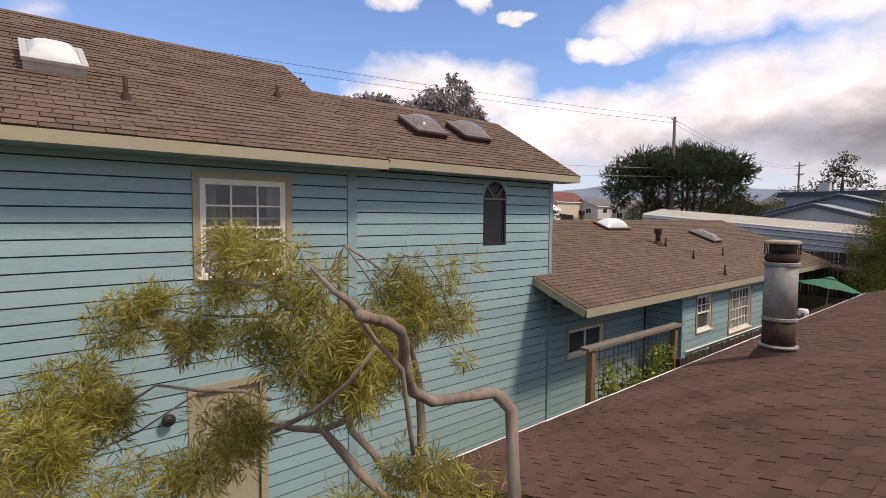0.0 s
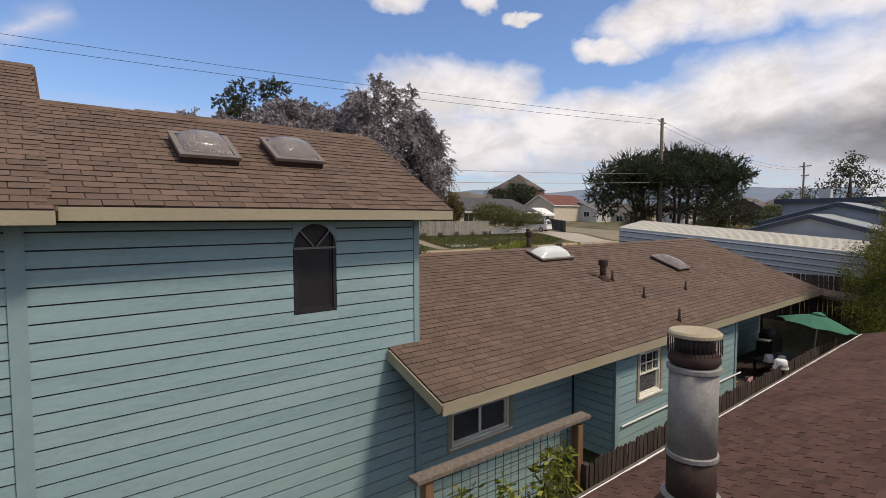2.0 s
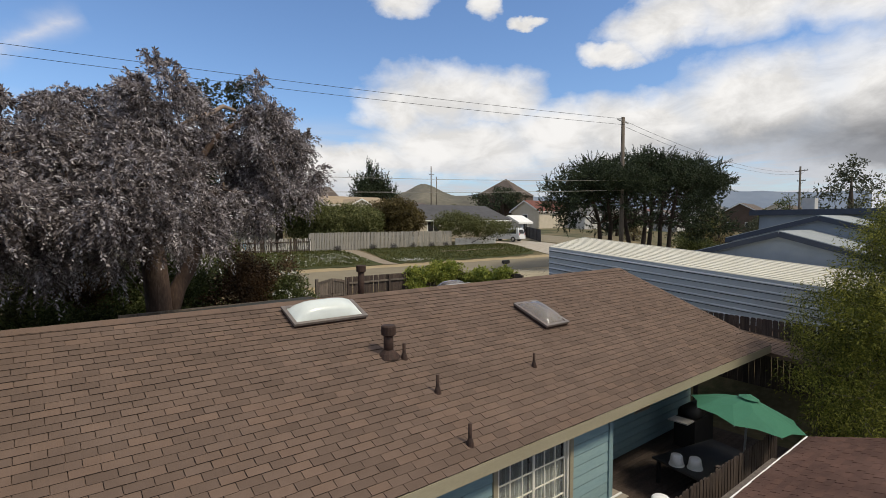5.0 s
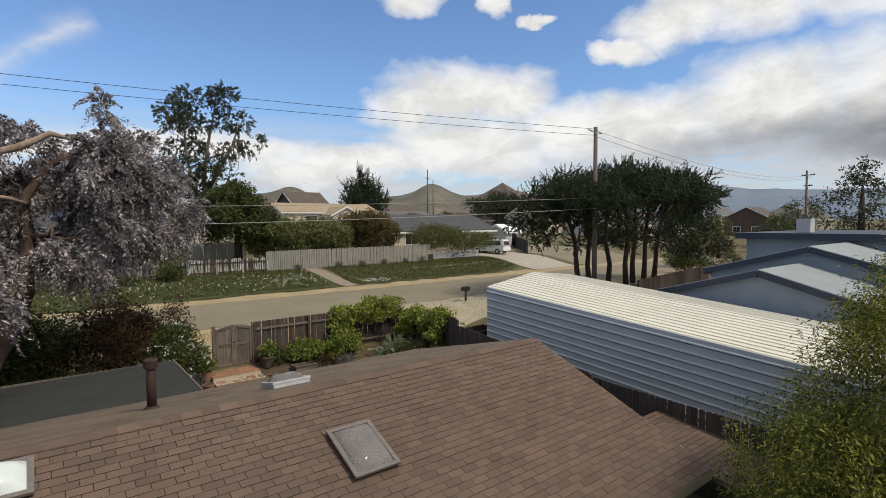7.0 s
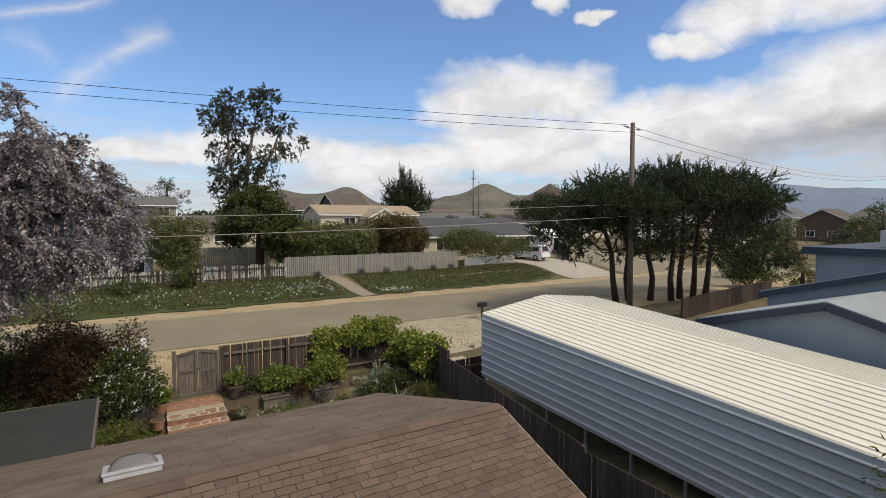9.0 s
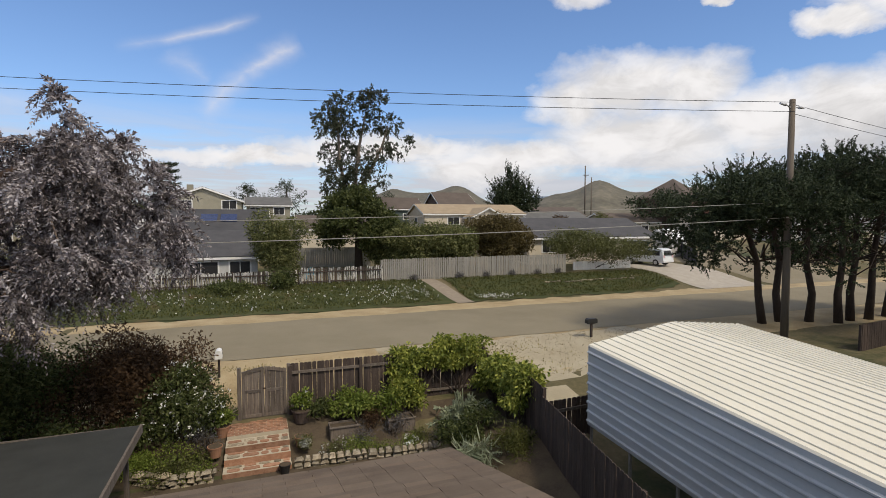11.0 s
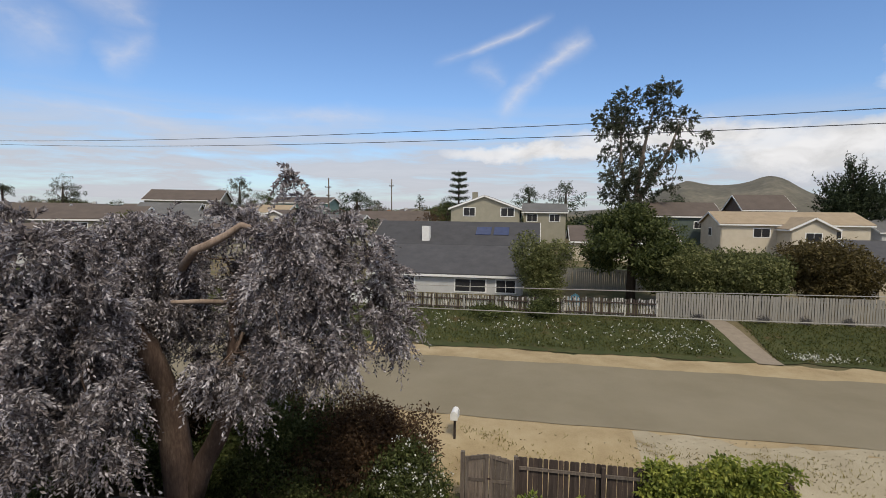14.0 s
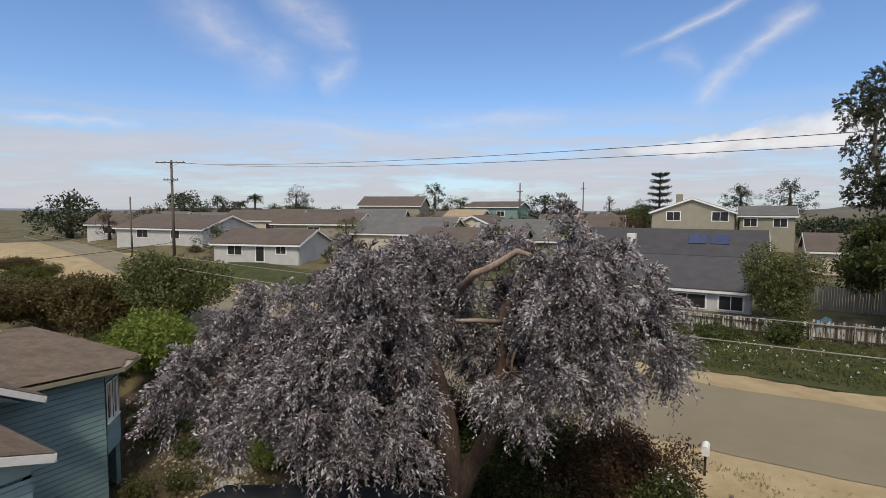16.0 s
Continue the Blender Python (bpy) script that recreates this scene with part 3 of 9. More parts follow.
# ---- ground and distance ----
def build_ground():
    near = lambda a, b, s: list(np.arange(a, b, s))
    xs = [-4000, -2000, -1000, -500, -250, -150] + near(-100, 90, 1.5) + [90, 120, 180, 300, 600, 1200, 2500, 4000]
    ys = [-3000, -800, -200, -80, -40, -20] + near(-10, 60, 0.7) + near(60, 140, 4) + [140, 200, 300, 500, 900, 1600, 2600, 4000]
    draped("ground", FIELD, xs, ys, 0.0, "dry sandy ground with sparse grass under the whole neighbourhood", "ground")
    wav = lambda x, k, a: a * (math.sin(x * 0.9 + k) + 0.6 * math.sin(x * 2.3 + 2 * k) + 0.4 * math.sin(x * 5.1 + k))

    def ragged(x, y, j, m):
        return (x, y + bend(x) + (wav(x, 1, 0.10) if j == 0 else wav(x, 2, 0.28) if j == m - 1 else 0))

    draped("shoulder", DIRT, near(-90, 90, 0.5), near(23.6, 38.9, 0.8), 0.012, "sandy dirt shoulder along the street", "ground", ragged)
    draped("road", ASPHALT, near(-90, 92, 1.0), [28.2, 29.5, 31, 33, 35, 36.4], 0.03, "worn sandy grey asphalt street", "road",
           lambda x, y, j, m: (x, 32.3 + 0.27 * max(0.0, -14 - x) + (y - 32.3) * (1 - 0.42 * step(-x, 8, 36)) + (wav(x, 3, 0.05) if j == 0 else wav(x, 4, 0.10) if j == m - 1 else 0)))
    draped("gravel_yard", GRAVEL, near(26.5, 41, 0.5), near(22.9, 28.4, 0.5), 0.02, "pale gravel parking strip beside the street", "ground", ragged)
    draped("gravel_yard", GRAVEL, near(29.8, 33.4, 0.4), near(17.9, 22.9, 0.5), 0.02, "pale gravel strip between corner fence and carport", "ground")
    draped("lawn_verge", LAWN, near(-30, 34.85, 0.4), near(38.7, 46, 0.6), 0.05, "green ice plant verge dotted with small white flowers", "lawn", ragged)
    draped("lawn_corner", LAWN, near(36.15, 57, 0.4), near(38.9, 46, 0.6), 0.05, "green front lawn between path and driveway", "lawn",
           lambda x, y, j, m: (x, y + (wav(x, 5, 0.22) if j == 0 else 0) + max(0, x - 52) * 0.35 * (1 - j / m)))
    draped("garden_bed", SOIL, near(-6, 29.3, 0.5), near(12, 22.9, 0.5), 0.015, "dark planted garden soil in front of the house", "ground")
    draped("lawn_patch", LAWN, near(7, 16, 0.4), near(16.8, 22, 0.4), 0.035, "small green lawn under the big tree", "lawn", ragged)
    draped("front_path", PATH_TAN, [34.85, 35.3, 35.7, 36.15], near(38.6, 46, 0.7), 0.07, "straight tan brick path up to the pale fence", "path",
           lambda x, y, j, m: (x + (y - 38.6) * -0.12, y))
    draped("driveway", CONCRETE, near(57.5, 65, 0.8), near(38.4, 50, 0.8), 0.04, "concrete driveway of the house across", "driveway")
    draped("driveway", ASPHALT, near(66, 80, 1), near(38.4, 60, 1), 0.035, "grey side street running uphill", "road")

    def ridge(name, mat, label, rows, depth):
        """Hills: crest heights along bearings, with noise; rows of bearing, distance, height."""
        g = Geo()
        n = len(rows)
        for k, (frac, dist) in enumerate(((0.0, -0.35), (0.55, -0.15), (1.0, 0.0), (0.6, 0.2), (0.0, 0.5))):
            for i, (bear, far, high) in enumerate(rows):
                a = radians(bear)
                d = far * (1 + dist * depth)
                h = 6 + high * frac + (noise.noise((bear * 0.5, k * 3.1, 2.0)) * 0.05 * high if 0 < frac else -12)
                g.v.append((21 + d * math.sin(a), 6 + d * math.cos(a), h))
        g.f = [(k * n + i, k * n + i + 1, (k + 1) * n + i + 1, (k + 1) * n + i) for k in range(4) for i in range(n - 1)]
        return solid(name, g, mat, label, "hill", kind="structure", smooth=True)

    def crest(*peaks):
        rows = []
        for b in np.arange(-6, 75, 0.5):
            h = sum((hh * math.exp(-abs((b - p) / w) ** 1.6)) ** 5 for p, hh, w in peaks) ** 0.2 + 1.5 * noise.noise((b * 0.9, 4.0, 1.0))
            rows.append((b, 1500, 8 + h))
        return rows

    ridge("hills", HILL, "dry grey-green rounded hills on the horizon",
          crest((14.6, 82, 4.4), (21.6, 92, 4.4), (18.0, 72, 7), (36.9, 101, 5.4), (32.5, 66, 5), (41.5, 68, 5), (46.2, 82, 4), (52, 50, 7), (26, 30, 12)), 0.6)
    rows = [(b, 2900, 9 + 7 * noise.noise((b * 0.12, 1.0, 7.0))) for b in np.arange(-120, -4, 1.0)]
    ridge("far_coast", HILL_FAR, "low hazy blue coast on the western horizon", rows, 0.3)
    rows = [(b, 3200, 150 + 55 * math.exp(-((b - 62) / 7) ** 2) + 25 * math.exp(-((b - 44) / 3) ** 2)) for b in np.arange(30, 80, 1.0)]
    ridge("far_ridge", HILL_FAR, "long ridge far behind the hills, blue from painted haze", rows, 0.3)


build_ground()


# ---- roofs, walls, windows ----
def shingles(parent, mat, origin, u, v, width, length, expo=0.135, tab=0.29, inside=None, single=None, seed=3, uneven=0.003):
    """Courses of single tabs over a roof plane. u along the eave, v up the slope. single(u, v): which become pieces of their own."""
    rng = random.Random(seed)
    u, v = Vector(u).normalized(), Vector(v).normalized()
    n = u.cross(v).normalized()
    if n.z < 0:
        n = -n
    o = Vector(origin)

    def wedge(w, h, t):
        return [(0, 0, 0.0), (w, 0, 0.0), (w, h, 0.0), (0, h, 0.0), (0, 0, t), (w, 0, t), (w, h, 0.003), (0, h, 0.003)], [(4, 5, 6, 7), (0, 1, 5, 4), (1, 2, 6, 5), (3, 0, 4, 7)]

    def edged(me):
        """Every second face of a tab is its cut lower edge, with the lap's shadow in its colour."""
        me.materials.append(SHINGLE_EDGE)
        me.polygons.foreach_set("material_index", [1 if k % 4 == 1 else 0 for k in range(len(me.polygons))])
        return me

    shared = []
    for k in range(4):
        g = Geo()
        g.add(*wedge(tab - 0.009 - 0.001 * k, expo * 1.25, 0.011 + 0.0025 * k))
        shared.append(edged(g.mesh("shingle", mat)))
    g, made = Geo(), 0
    for row in range(int(length / expo) + 1):
        y = row * expo
        x = -tab * ((row % 2) * 0.5 + 0.12 * rng.random())
        while x < width:
            w = tab
            a, b = max(x, 0), min(x + w, width)
            x += w
            if b - a < 0.05 or (inside and not inside((a + b) / 2, y)):
                continue
            jog = rng.choice((-1.0, -0.33, 0.33, 1.0)) * uneven
            m = Matrix((( *u, 0), (*v, 0), (*n, 0), (0, 0, 0, 1))).transposed()
            m.translation = o + u * a + v * (y + jog) + n * 0.004
            if single and made < 300 and abs(w - tab) < 1e-6 and b - a > tab * 0.99 and single(a, y):
                ob = new("shingle", shared[rng.randrange(4)])
                ob.parent = parent
                ob.matrix_local = m
                made += 1
            else:
                g.add(*wedge((b - a) - 0.009, min(expo * 1.25, max(0.03, length - y)), rng.uniform(0.010, 0.019)), m)
    part("shingles", edged(g.mesh("shingles", mat)), None, parent, kind="stuff")


def slab(parent, name, mat, corners, thick):
    """A roof plane of some thickness, from its four upper corners."""
    c = [Vector(p) for p in corners]
    n = (c[1] - c[0]).cross(c[3] - c[0]).normalized()
    if n.z < 0:
        n = -n
    return part(name, Geo().prism(c, (0, 0, 0), -n * thick), mat, parent)


def siding(parent, m, x0, x1, z0, z1, holes=(), expo=0.19, mat=None):
    """Lap boards on a wall: along local x, up local z, facing local -y; each run between openings is a board of its own."""
    z = z0
    while z < z1 - 0.03:
        h = min(expo, z1 - z)
        top = z + h - 0.019
        runs = [(x0, x1, z, top)]
        for a, b, c, d in holes:
            if top > c and z < d:
                cut = []
                for p, q, f, e in runs:
                    cut += [(p, min(q, a), f, e), (max(p, b), q, f, e), (max(p, a), min(q, b), f, min(e, c)), (max(p, a), min(q, b), max(f, d), e)]
                runs = [r for r in cut if r[1] - r[0] > 0.03 and r[3] - r[2] > 0.006]
        for p, q, f, e in runs:
            g = Geo()
            lap = [(p, -0.026, f), (q, -0.026, f), (q, -0.019, e), (p, -0.019, e), (p, 0.0, f), (q, 0.0, f), (q, 0.0, e), (p, 0.0, e)]
            g.add(lap, [(0, 1, 2, 3), (0, 4, 5, 1), (2, 6, 7, 3), (1, 5, 6, 2), (0, 3, 7, 4)], m)
            part("siding_board", g, mat or SIDING, parent)
        z += expo


def wall(name, m, x0, x1, z0, z1, thick, holes, mat, label):
    """A wall with openings through it, from local boxes; its outer face is local y = 0."""
    g = Geo()
    cuts = sorted({x0, x1, *[h[0] for h in holes], *[h[1] for h in holes]})
    for a, b in zip(cuts, cuts[1:]):
        spans = sorted((h[2], h[3]) for h in holes if h[0] <= a + 1e-6 and h[1] >= b - 1e-6)
        z = z0
        for c, d in spans:
            if c > z:
                g.box(a, 0, z, b, thick, c, m)
            z = d
        if z1 > z:
            g.box(a, 0, z, b, thick, z1, m)
    return solid(name, g, mat, label, "wall", kind="structure")


def window(name, m, x0, x1, z0, z1, cols, rows, casing, frame_mat, label, sashes=1, curtain=None, casing_w=0.09, side_by_side=False, pane_mat=None, plain_lower=False, raised=0.0):
    """A window in a wall's opening: casing, frame, sashes with bars, panes, sill, and a box painted dark for the unlit
    room behind.
    """
    top = thing(name, label, "window", kind="structure")
    top.matrix_world = m
    g = Geo()
    if casing:
        w = casing_w
        g.box(x0 - w, -0.045, z0 - w, x1 + w, 0.0, z0).box(x0 - w, -0.045, z1, x1 + w, 0.0, z1 + w)
        g.box(x0 - w, -0.045, z0, x0, 0.0, z1).box(x1, -0.045, z0, x1 + w, 0.0, z1)
        part("casing", g, casing, top)
    f = 0.045
    g = Geo().box(x0, -0.02, z0, x1, 0.08, z0 + f).box(x0, -0.02, z1 - f, x1, 0.08, z1)
    g.box(x0, -0.02, z0 + f, x0 + f, 0.08, z1 - f).box(x1 - f, -0.02, z0 + f, x1, 0.08, z1 - f)
    part("window_frame", g, frame_mat, top)
    cells = []
    if side_by_side:
        xm = (x0 + x1) / 2
        cells = [(x0 + f, xm, z0 + f, z1 - f, 0.02), (xm, x1 - f, z0 + f, z1 - f, 0.035)]
    elif sashes == 2:
        zm = (z0 + z1) / 2
        cells = [(x0 + f, x1 - f, z0 + f + raised, zm + 0.02 + raised, 0.035), (x0 + f, x1 - f, zm - 0.02, z1 - f, 0.0)]
    else:
        cells = [(x0 + f, x1 - f, z0 + f, z1 - f, 0.02)]
    for a, b, c, d, y in cells:
        g = Geo()
        s = 0.035
        g.box(a, y - 0.015, c, b, y + 0.015, c + s).box(a, y - 0.015, d - s, b, y + 0.015, d).box(a, y - 0.015, c + s, a + s, y + 0.015, d - s).box(b - s, y - 0.015, c + s, b, y + 0.015, d - s)
        sash = part("sash", g, frame_mat, top)
        if plain_lower and c < z0 + 0.1:
            cols_here, rows_here = 1, 1
        else:
            cols_here, rows_here = cols, rows
        for k in range(1, cols_here):
            x = a + (b - a) * k / cols_here
            part("glazing_bar", Geo().box(x - 0.011, y - 0.012, c + s, x + 0.011, y + 0.012, d - s), frame_mat, sash)
        for k in range(1, rows_here):
            z = c + (d - c) * k / rows_here
            part("glazing_bar", Geo().box(a + s, y - 0.010, z - 0.011, b - s, y + 0.010, z + 0.011), frame_mat, sash)
        p = part("pane", Geo().box(a + s * 0.5, y - 0.003, c + s * 0.5, b - s * 0.5, y + 0.003, d - s * 0.5), pane_mat or GLASS, sash)
        p.visible_shadow = False
    if pane_mat is None:
        part("sill", Geo().box(x0 - 0.06, -0.075, z0 - 0.035, x1 + 0.06, 0.02, z0 + 0.003), frame_mat, top)
    # shallow box, painted near-black in place of an unlit room
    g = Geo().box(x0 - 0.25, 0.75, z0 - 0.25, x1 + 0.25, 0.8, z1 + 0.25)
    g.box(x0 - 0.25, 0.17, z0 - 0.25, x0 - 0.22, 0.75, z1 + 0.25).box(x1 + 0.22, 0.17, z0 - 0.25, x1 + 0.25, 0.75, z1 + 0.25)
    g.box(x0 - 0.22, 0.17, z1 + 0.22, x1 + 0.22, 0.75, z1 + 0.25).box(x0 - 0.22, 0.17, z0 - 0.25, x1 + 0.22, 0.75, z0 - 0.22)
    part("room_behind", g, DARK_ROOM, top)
    if curtain:
        for a, b in curtain:
            g = Geo()
            n = 24
            for k in range(n + 1):
                x = a + (b - a) * k / n
                y = 0.12 + 0.02 * math.sin(k * 2.1)
                g.v += [(x, y, z0 + 0.02), (x, y, z1 - 0.02)]
            g.f = [(2 * k, 2 * k + 2, 2 * k + 3, 2 * k + 1) for k in range(n)]
            part("curtain", g, CURTAIN, top, "pale gathered curtain")
    return top


SOUTH = pose(0, 7.0, 0)
SOUTH_LOW = pose(0, 5.98, 0)
G0 = -0.25
YARD = -1.10


def build_house():
    # two-storey part
    win = (0.60, 1.78, 3.22, 4.53)
    arch = (5.86, 6.51, 3.48, 4.75)
    door = (0.50, 1.36, -0.38, 1.66)
    w = wall("wall_south", SOUTH, -10, 8.0, YARD, 4.82, 0.16, [win, arch, door], JOINT_SHADE, "blue lap-sided south wall of the two-storey part")
    holes = [(a - 0.09, b + 0.09, c - 0.09, d + 0.09) for a, b, c, d in (win, arch)] + [(door[0] - 0.1, door[1] + 0.1, door[2], door[3] + 0.1)]
    holes[1] = (arch[0] - 0.01, arch[1] + 0.01, arch[2] - 0.01, arch[3])
    siding(w, SOUTH, -10, 2.80, -1.062, 4.80, holes, 0.1856)
    siding(w, SOUTH, 2.96, 7.93, -1.097, 4.80, holes, 0.193)
    part("corner_board", Geo().box(2.80, -0.045, YARD, 2.96, 0, 4.80, SOUTH), SIDING_TRIM, w)
    part("corner_board", Geo().box(7.93, -0.04, 2.46, 8.035, 0.10, 4.80, SOUTH), SIDING_TRIM, w)
    window("window_1", SOUTH, *win, 3, 2, FASCIA, CREAM, "cream double-hung six-pane window with its lower sash slightly raised", sashes=2, curtain=[(0.62, 0.85), (1.55, 1.76)], raised=0.12)
    window("window_2", SOUTH, *arch, 1, 1, None, BLACK, "dark arched screened window in the blue wall", pane_mat=SCREEN)
    g = Geo()
    r = (arch[1] - arch[0]) / 2
    cx, cz = (arch[0] + arch[1]) / 2, arch[3] - r
    pts = [(arch[0] - 0.002, 0, arch[3] + 0.03)] + [(cx - r * math.cos(math.pi * k / 16), 0, cz + r * math.sin(math.pi * k / 16)) for k in range(9)] + [(cx, 0, arch[3] + 0.03)]
    g.prism(pts, (0, -0.032, 0), (0, 0.01, 0))
    pts = [(2 * cx - p[0], p[1], p[2]) for p in pts]
    g.prism(pts, (0, -0.032, 0), (0, 0.01, 0))
    gm = Geo()
    gm.v, gm.f = [tuple(SOUTH @ Vector(p)) for p in g.v], g.f
    part("arch_spandrel", gm, SIDING, w)
    for a in (45, 90, 135):
        part("fan_bar", Geo().bar(SOUTH @ Vector((cx, -0.02, cz - 0.02)), SOUTH @ Vector((cx + r * math.cos(radians(a)), -0.02, cz + r * math.sin(radians(a)))), 0.02, 0.02), BRONZE, w)
    part("fan_bar", Geo().box(arch[0], -0.03, cz - 0.035, arch[1], -0.01, cz - 0.005, SOUTH), BRONZE, w)
    d = thing("door_1", "khaki painted side door in the blue wall", "door", kind="structure")
    part("leaf", Geo().box(door[0], 0.02, door[2], door[1], 0.07, door[3], SOUTH), FASCIA, d)
    part("door_frame", Geo().box(door[0] - 0.1, -0.04, door[2], door[0], 0.05, door[3] + 0.1, SOUTH).box(door[1], -0.04, door[2], door[1] + 0.1, 0.05, door[3] + 0.1, SOUTH).box(door[0], -0.04, door[3], door[1], 0.05, door[3] + 0.1, SOUTH), FASCIA, d)
    part("door_knob", Geo().tube([(0.60, 6.93, 0.75), (0.60, 7.02, 0.75)], [0.03, 0.03], 10), ALU, d)
    lamp = thing("wall_lamp", "small dark round wall lamp beside the side door", "lamp")
    part("base", Geo().tube([(0.15, 6.99, 1.42), (0.15, 6.93, 1.42)], [0.05, 0.05], 12), BLACK, lamp)
    part("shade", Geo().tube([(0.15, 6.93, 1.42), (0.15, 6.88, 1.42), (0.15, 6.84, 1.41)], [0.075, 0.085, 0.05], 14), BLACK, lamp, smooth=True)
    east = pose(8.0, 0, 0, 0, 0, 90)
    we = wall("wall_east", east, 7.0, 12.0, 2.0, 4.9, 0.16, [], JOINT_SHADE, "blue lap-sided east wall above the low roof")
    siding(we, east, 7.03, 12.0, 2.46, 4.85)
    part("gable", Geo().prism([(8.0, 7.0, 4.82), (8.0, 12.0, 4.82), (8.0, 12.0, 5.2), (8.0, 9.1, 6.2)], (0, 0, 0), (-0.16, 0, 0)), SIDING, we)
    wall("wall_north", pose(0, 12.0, 0, 0, 0, 180), -8.0, 10, G0, 4.9, 0.16, [], SIDING_TRIM, "plain blue north wall of the two-storey part")
    wall("wall_west", pose(-10, 0, 0, 0, 0, -90), -12.0, -7.0, G0, 4.8, 0.16, [], SIDING_TRIM, "plain blue west wall")

    # low part
    w2 = (13.32, 14.25, 0.86, 1.88)
    w3 = (15.62, 17.35, 0.52, 1.86)
    slide = (18.95, 20.7, G0, 1.85)
    wi = (8.75, 10.25, 0.72, 1.36)
    inset = wall("wall_inset", SOUTH, 8.0, 12.4, YARD, 2.62, 0.14, [wi], JOINT_SHADE, "recessed blue wall under the low eave")
    siding(inset, SOUTH, 8.0, 12.3, YARD + 0.02, 2.55, [(wi[0] - 0.09, wi[1] + 0.09, wi[2] - 0.09, wi[3] + 0.09)])
    part("corner_board", Geo().box(7.95, -0.05, YARD, 8.06, 0, 2.5, SOUTH), SIDING_TRIM, inset)
    window("window_3", SOUTH, *wi, 1, 1, FASCIA, CREAM, "dark sliding window with khaki casing under the low eave", side_by_side=True)
    ret = pose(12.4, 0, 0, 0, 0, -90)
    wr = wall("wall_return", ret, -7.0, -5.98, G0, 2.18, 0.14, [], JOINT_SHADE, "short blue return wall beside the recess")
    siding(wr, ret, -6.98, -6.0, G0, 2.16)
    low = wall("wall_low", SOUTH_LOW, 12.4, 18.62, G0, 2.28, 0.14, [w2, w3], JOINT_SHADE, "blue lap-sided south wall of the low part")
    siding(low, SOUTH_LOW, 12.5, 18.5, G0, 2.2, [(a - 0.08, b + 0.08, c - 0.08, d + 0.08) for a, b, c, d in (w2, w3)])
    part("corner_board", Geo().box(12.36, -0.05, G0, 12.5, 0, 2.2, SOUTH_LOW), SIDING_TRIM, low)
    part("corner_board", Geo().box(18.5, -0.05, G0, 18.62, 0, 2.2, SOUTH_LOW), SIDING_TRIM, low)
    window("window_4", SOUTH_LOW, *w2, 3, 2, FASCIA, CREAM, "cream double-hung window with a six-pane upper sash", sashes=2, plain_lower=True)
    window("window_5", SOUTH_LOW, *w3, 3, 4, FASCIA, CREAM, "wide cream sliding window with small panes and pale curtains", side_by_side=True, curtain=[(15.65, 16.45), (16.5, 17.3)])
    # covered patio behind the corner
    back_m = pose(18.62, 0, 0, 0, 0, 90)
    wb = wall("wall_patio_end", back_m, 6.12, 7.5, G0, 2.25, 0.14, [], JOINT_SHADE, "short blue wall closing the covered patio")
    siding(wb, back_m, 6.12, 7.48, G0, 2.2)
    SOUTH_PATIO = pose(0, 7.5, 0)
    pane2 = (22.1, 22.6, 0.75, 1.75)
    wp = wall("wall_patio", SOUTH_PATIO, 18.62, 25.0, G0, 2.80, 0.14, [slide, pane2], JOINT_SHADE, "blue lap-sided wall in the shade of the covered patio")
    siding(wp, SOUTH_PATIO, 18.64, 25.0, G0, 2.74, [(a - 0.08, b + 0.08, c - 0.08, d + 0.08) for a, b, c, d in (slide, pane2)])
    window("door_2", SOUTH_PATIO, *slide, 1, 1, SIDING_TRIM, ALU, "glass sliding door onto the covered side patio", side_by_side=True)
    window("window_8", SOUTH_PATIO, *pane2, 1, 2, FASCIA, BRONZE, "narrow dark window on the covered patio")
    wall("wall_low_east", pose(25.0, 0, 0, 0, 0, 90), 7.64, 14.9, G0, 2.3, 0.14, [], SIDING_TRIM, "plain blue east wall of the low part")
    wall("wall_low_north", pose(0, 14.9, 0, 0, 0, 180), -25.0, -8.0, G0, 2.55, 0.14, [], SIDING_TRIM, "plain blue north wall of the low part")
    pipe = Geo().tube([(12.6, 5.92, 0.42), (18.9, 5.92, 0.36)], [0.022, 0.022], 8)
    part("pipe", pipe, WHITE, low, "white drain pipe along the wall")

    # low roof
    ridge, eave = (10.04, 3.94), (5.63, 2.23)
    x0, x1 = 7.42, 25.4
    r = thing("roof_low", "long low brown asphalt-shingle gable roof", "roof", kind="structure")
    slab(r, "deck", SHINGLE, [(8.0, eave[0], eave[1]), (x1, eave[0], eave[1]), (x1, ridge[0], ridge[1]), (8.0, ridge[0], ridge[1])], 0.12)
    slab(r, "deck", SHINGLE, [(x0, eave[0], eave[1]), (8.0, eave[0], eave[1]), (8.0, 6.98, 2.754), (x0, 6.98, 2.754)], 0.12)
    slab(r, "deck", SHINGLE, [(8.0, ridge[0], ridge[1]), (x1, ridge[0], ridge[1]), (x1, 15.4, 2.62), (8.0, 15.4, 2.62)], 0.12)
    v = (0, ridge[0] - eave[0], ridge[1] - eave[1])
    L = math.hypot(v[1], v[2])
    shingles(r, SHINGLE, (x0, eave[0] - 0.02, eave[1]), (1, 0, 0), v, x1 - x0, L, inside=lambda u, q: u > 0.58 or q * v[1] / L < 1.33,
             single=lambda u, q: 3.7 < u < 7.9 and q < 3.2, seed=4)
    vn = (0, -(15.4 - ridge[0]), ridge[1] - 2.62)
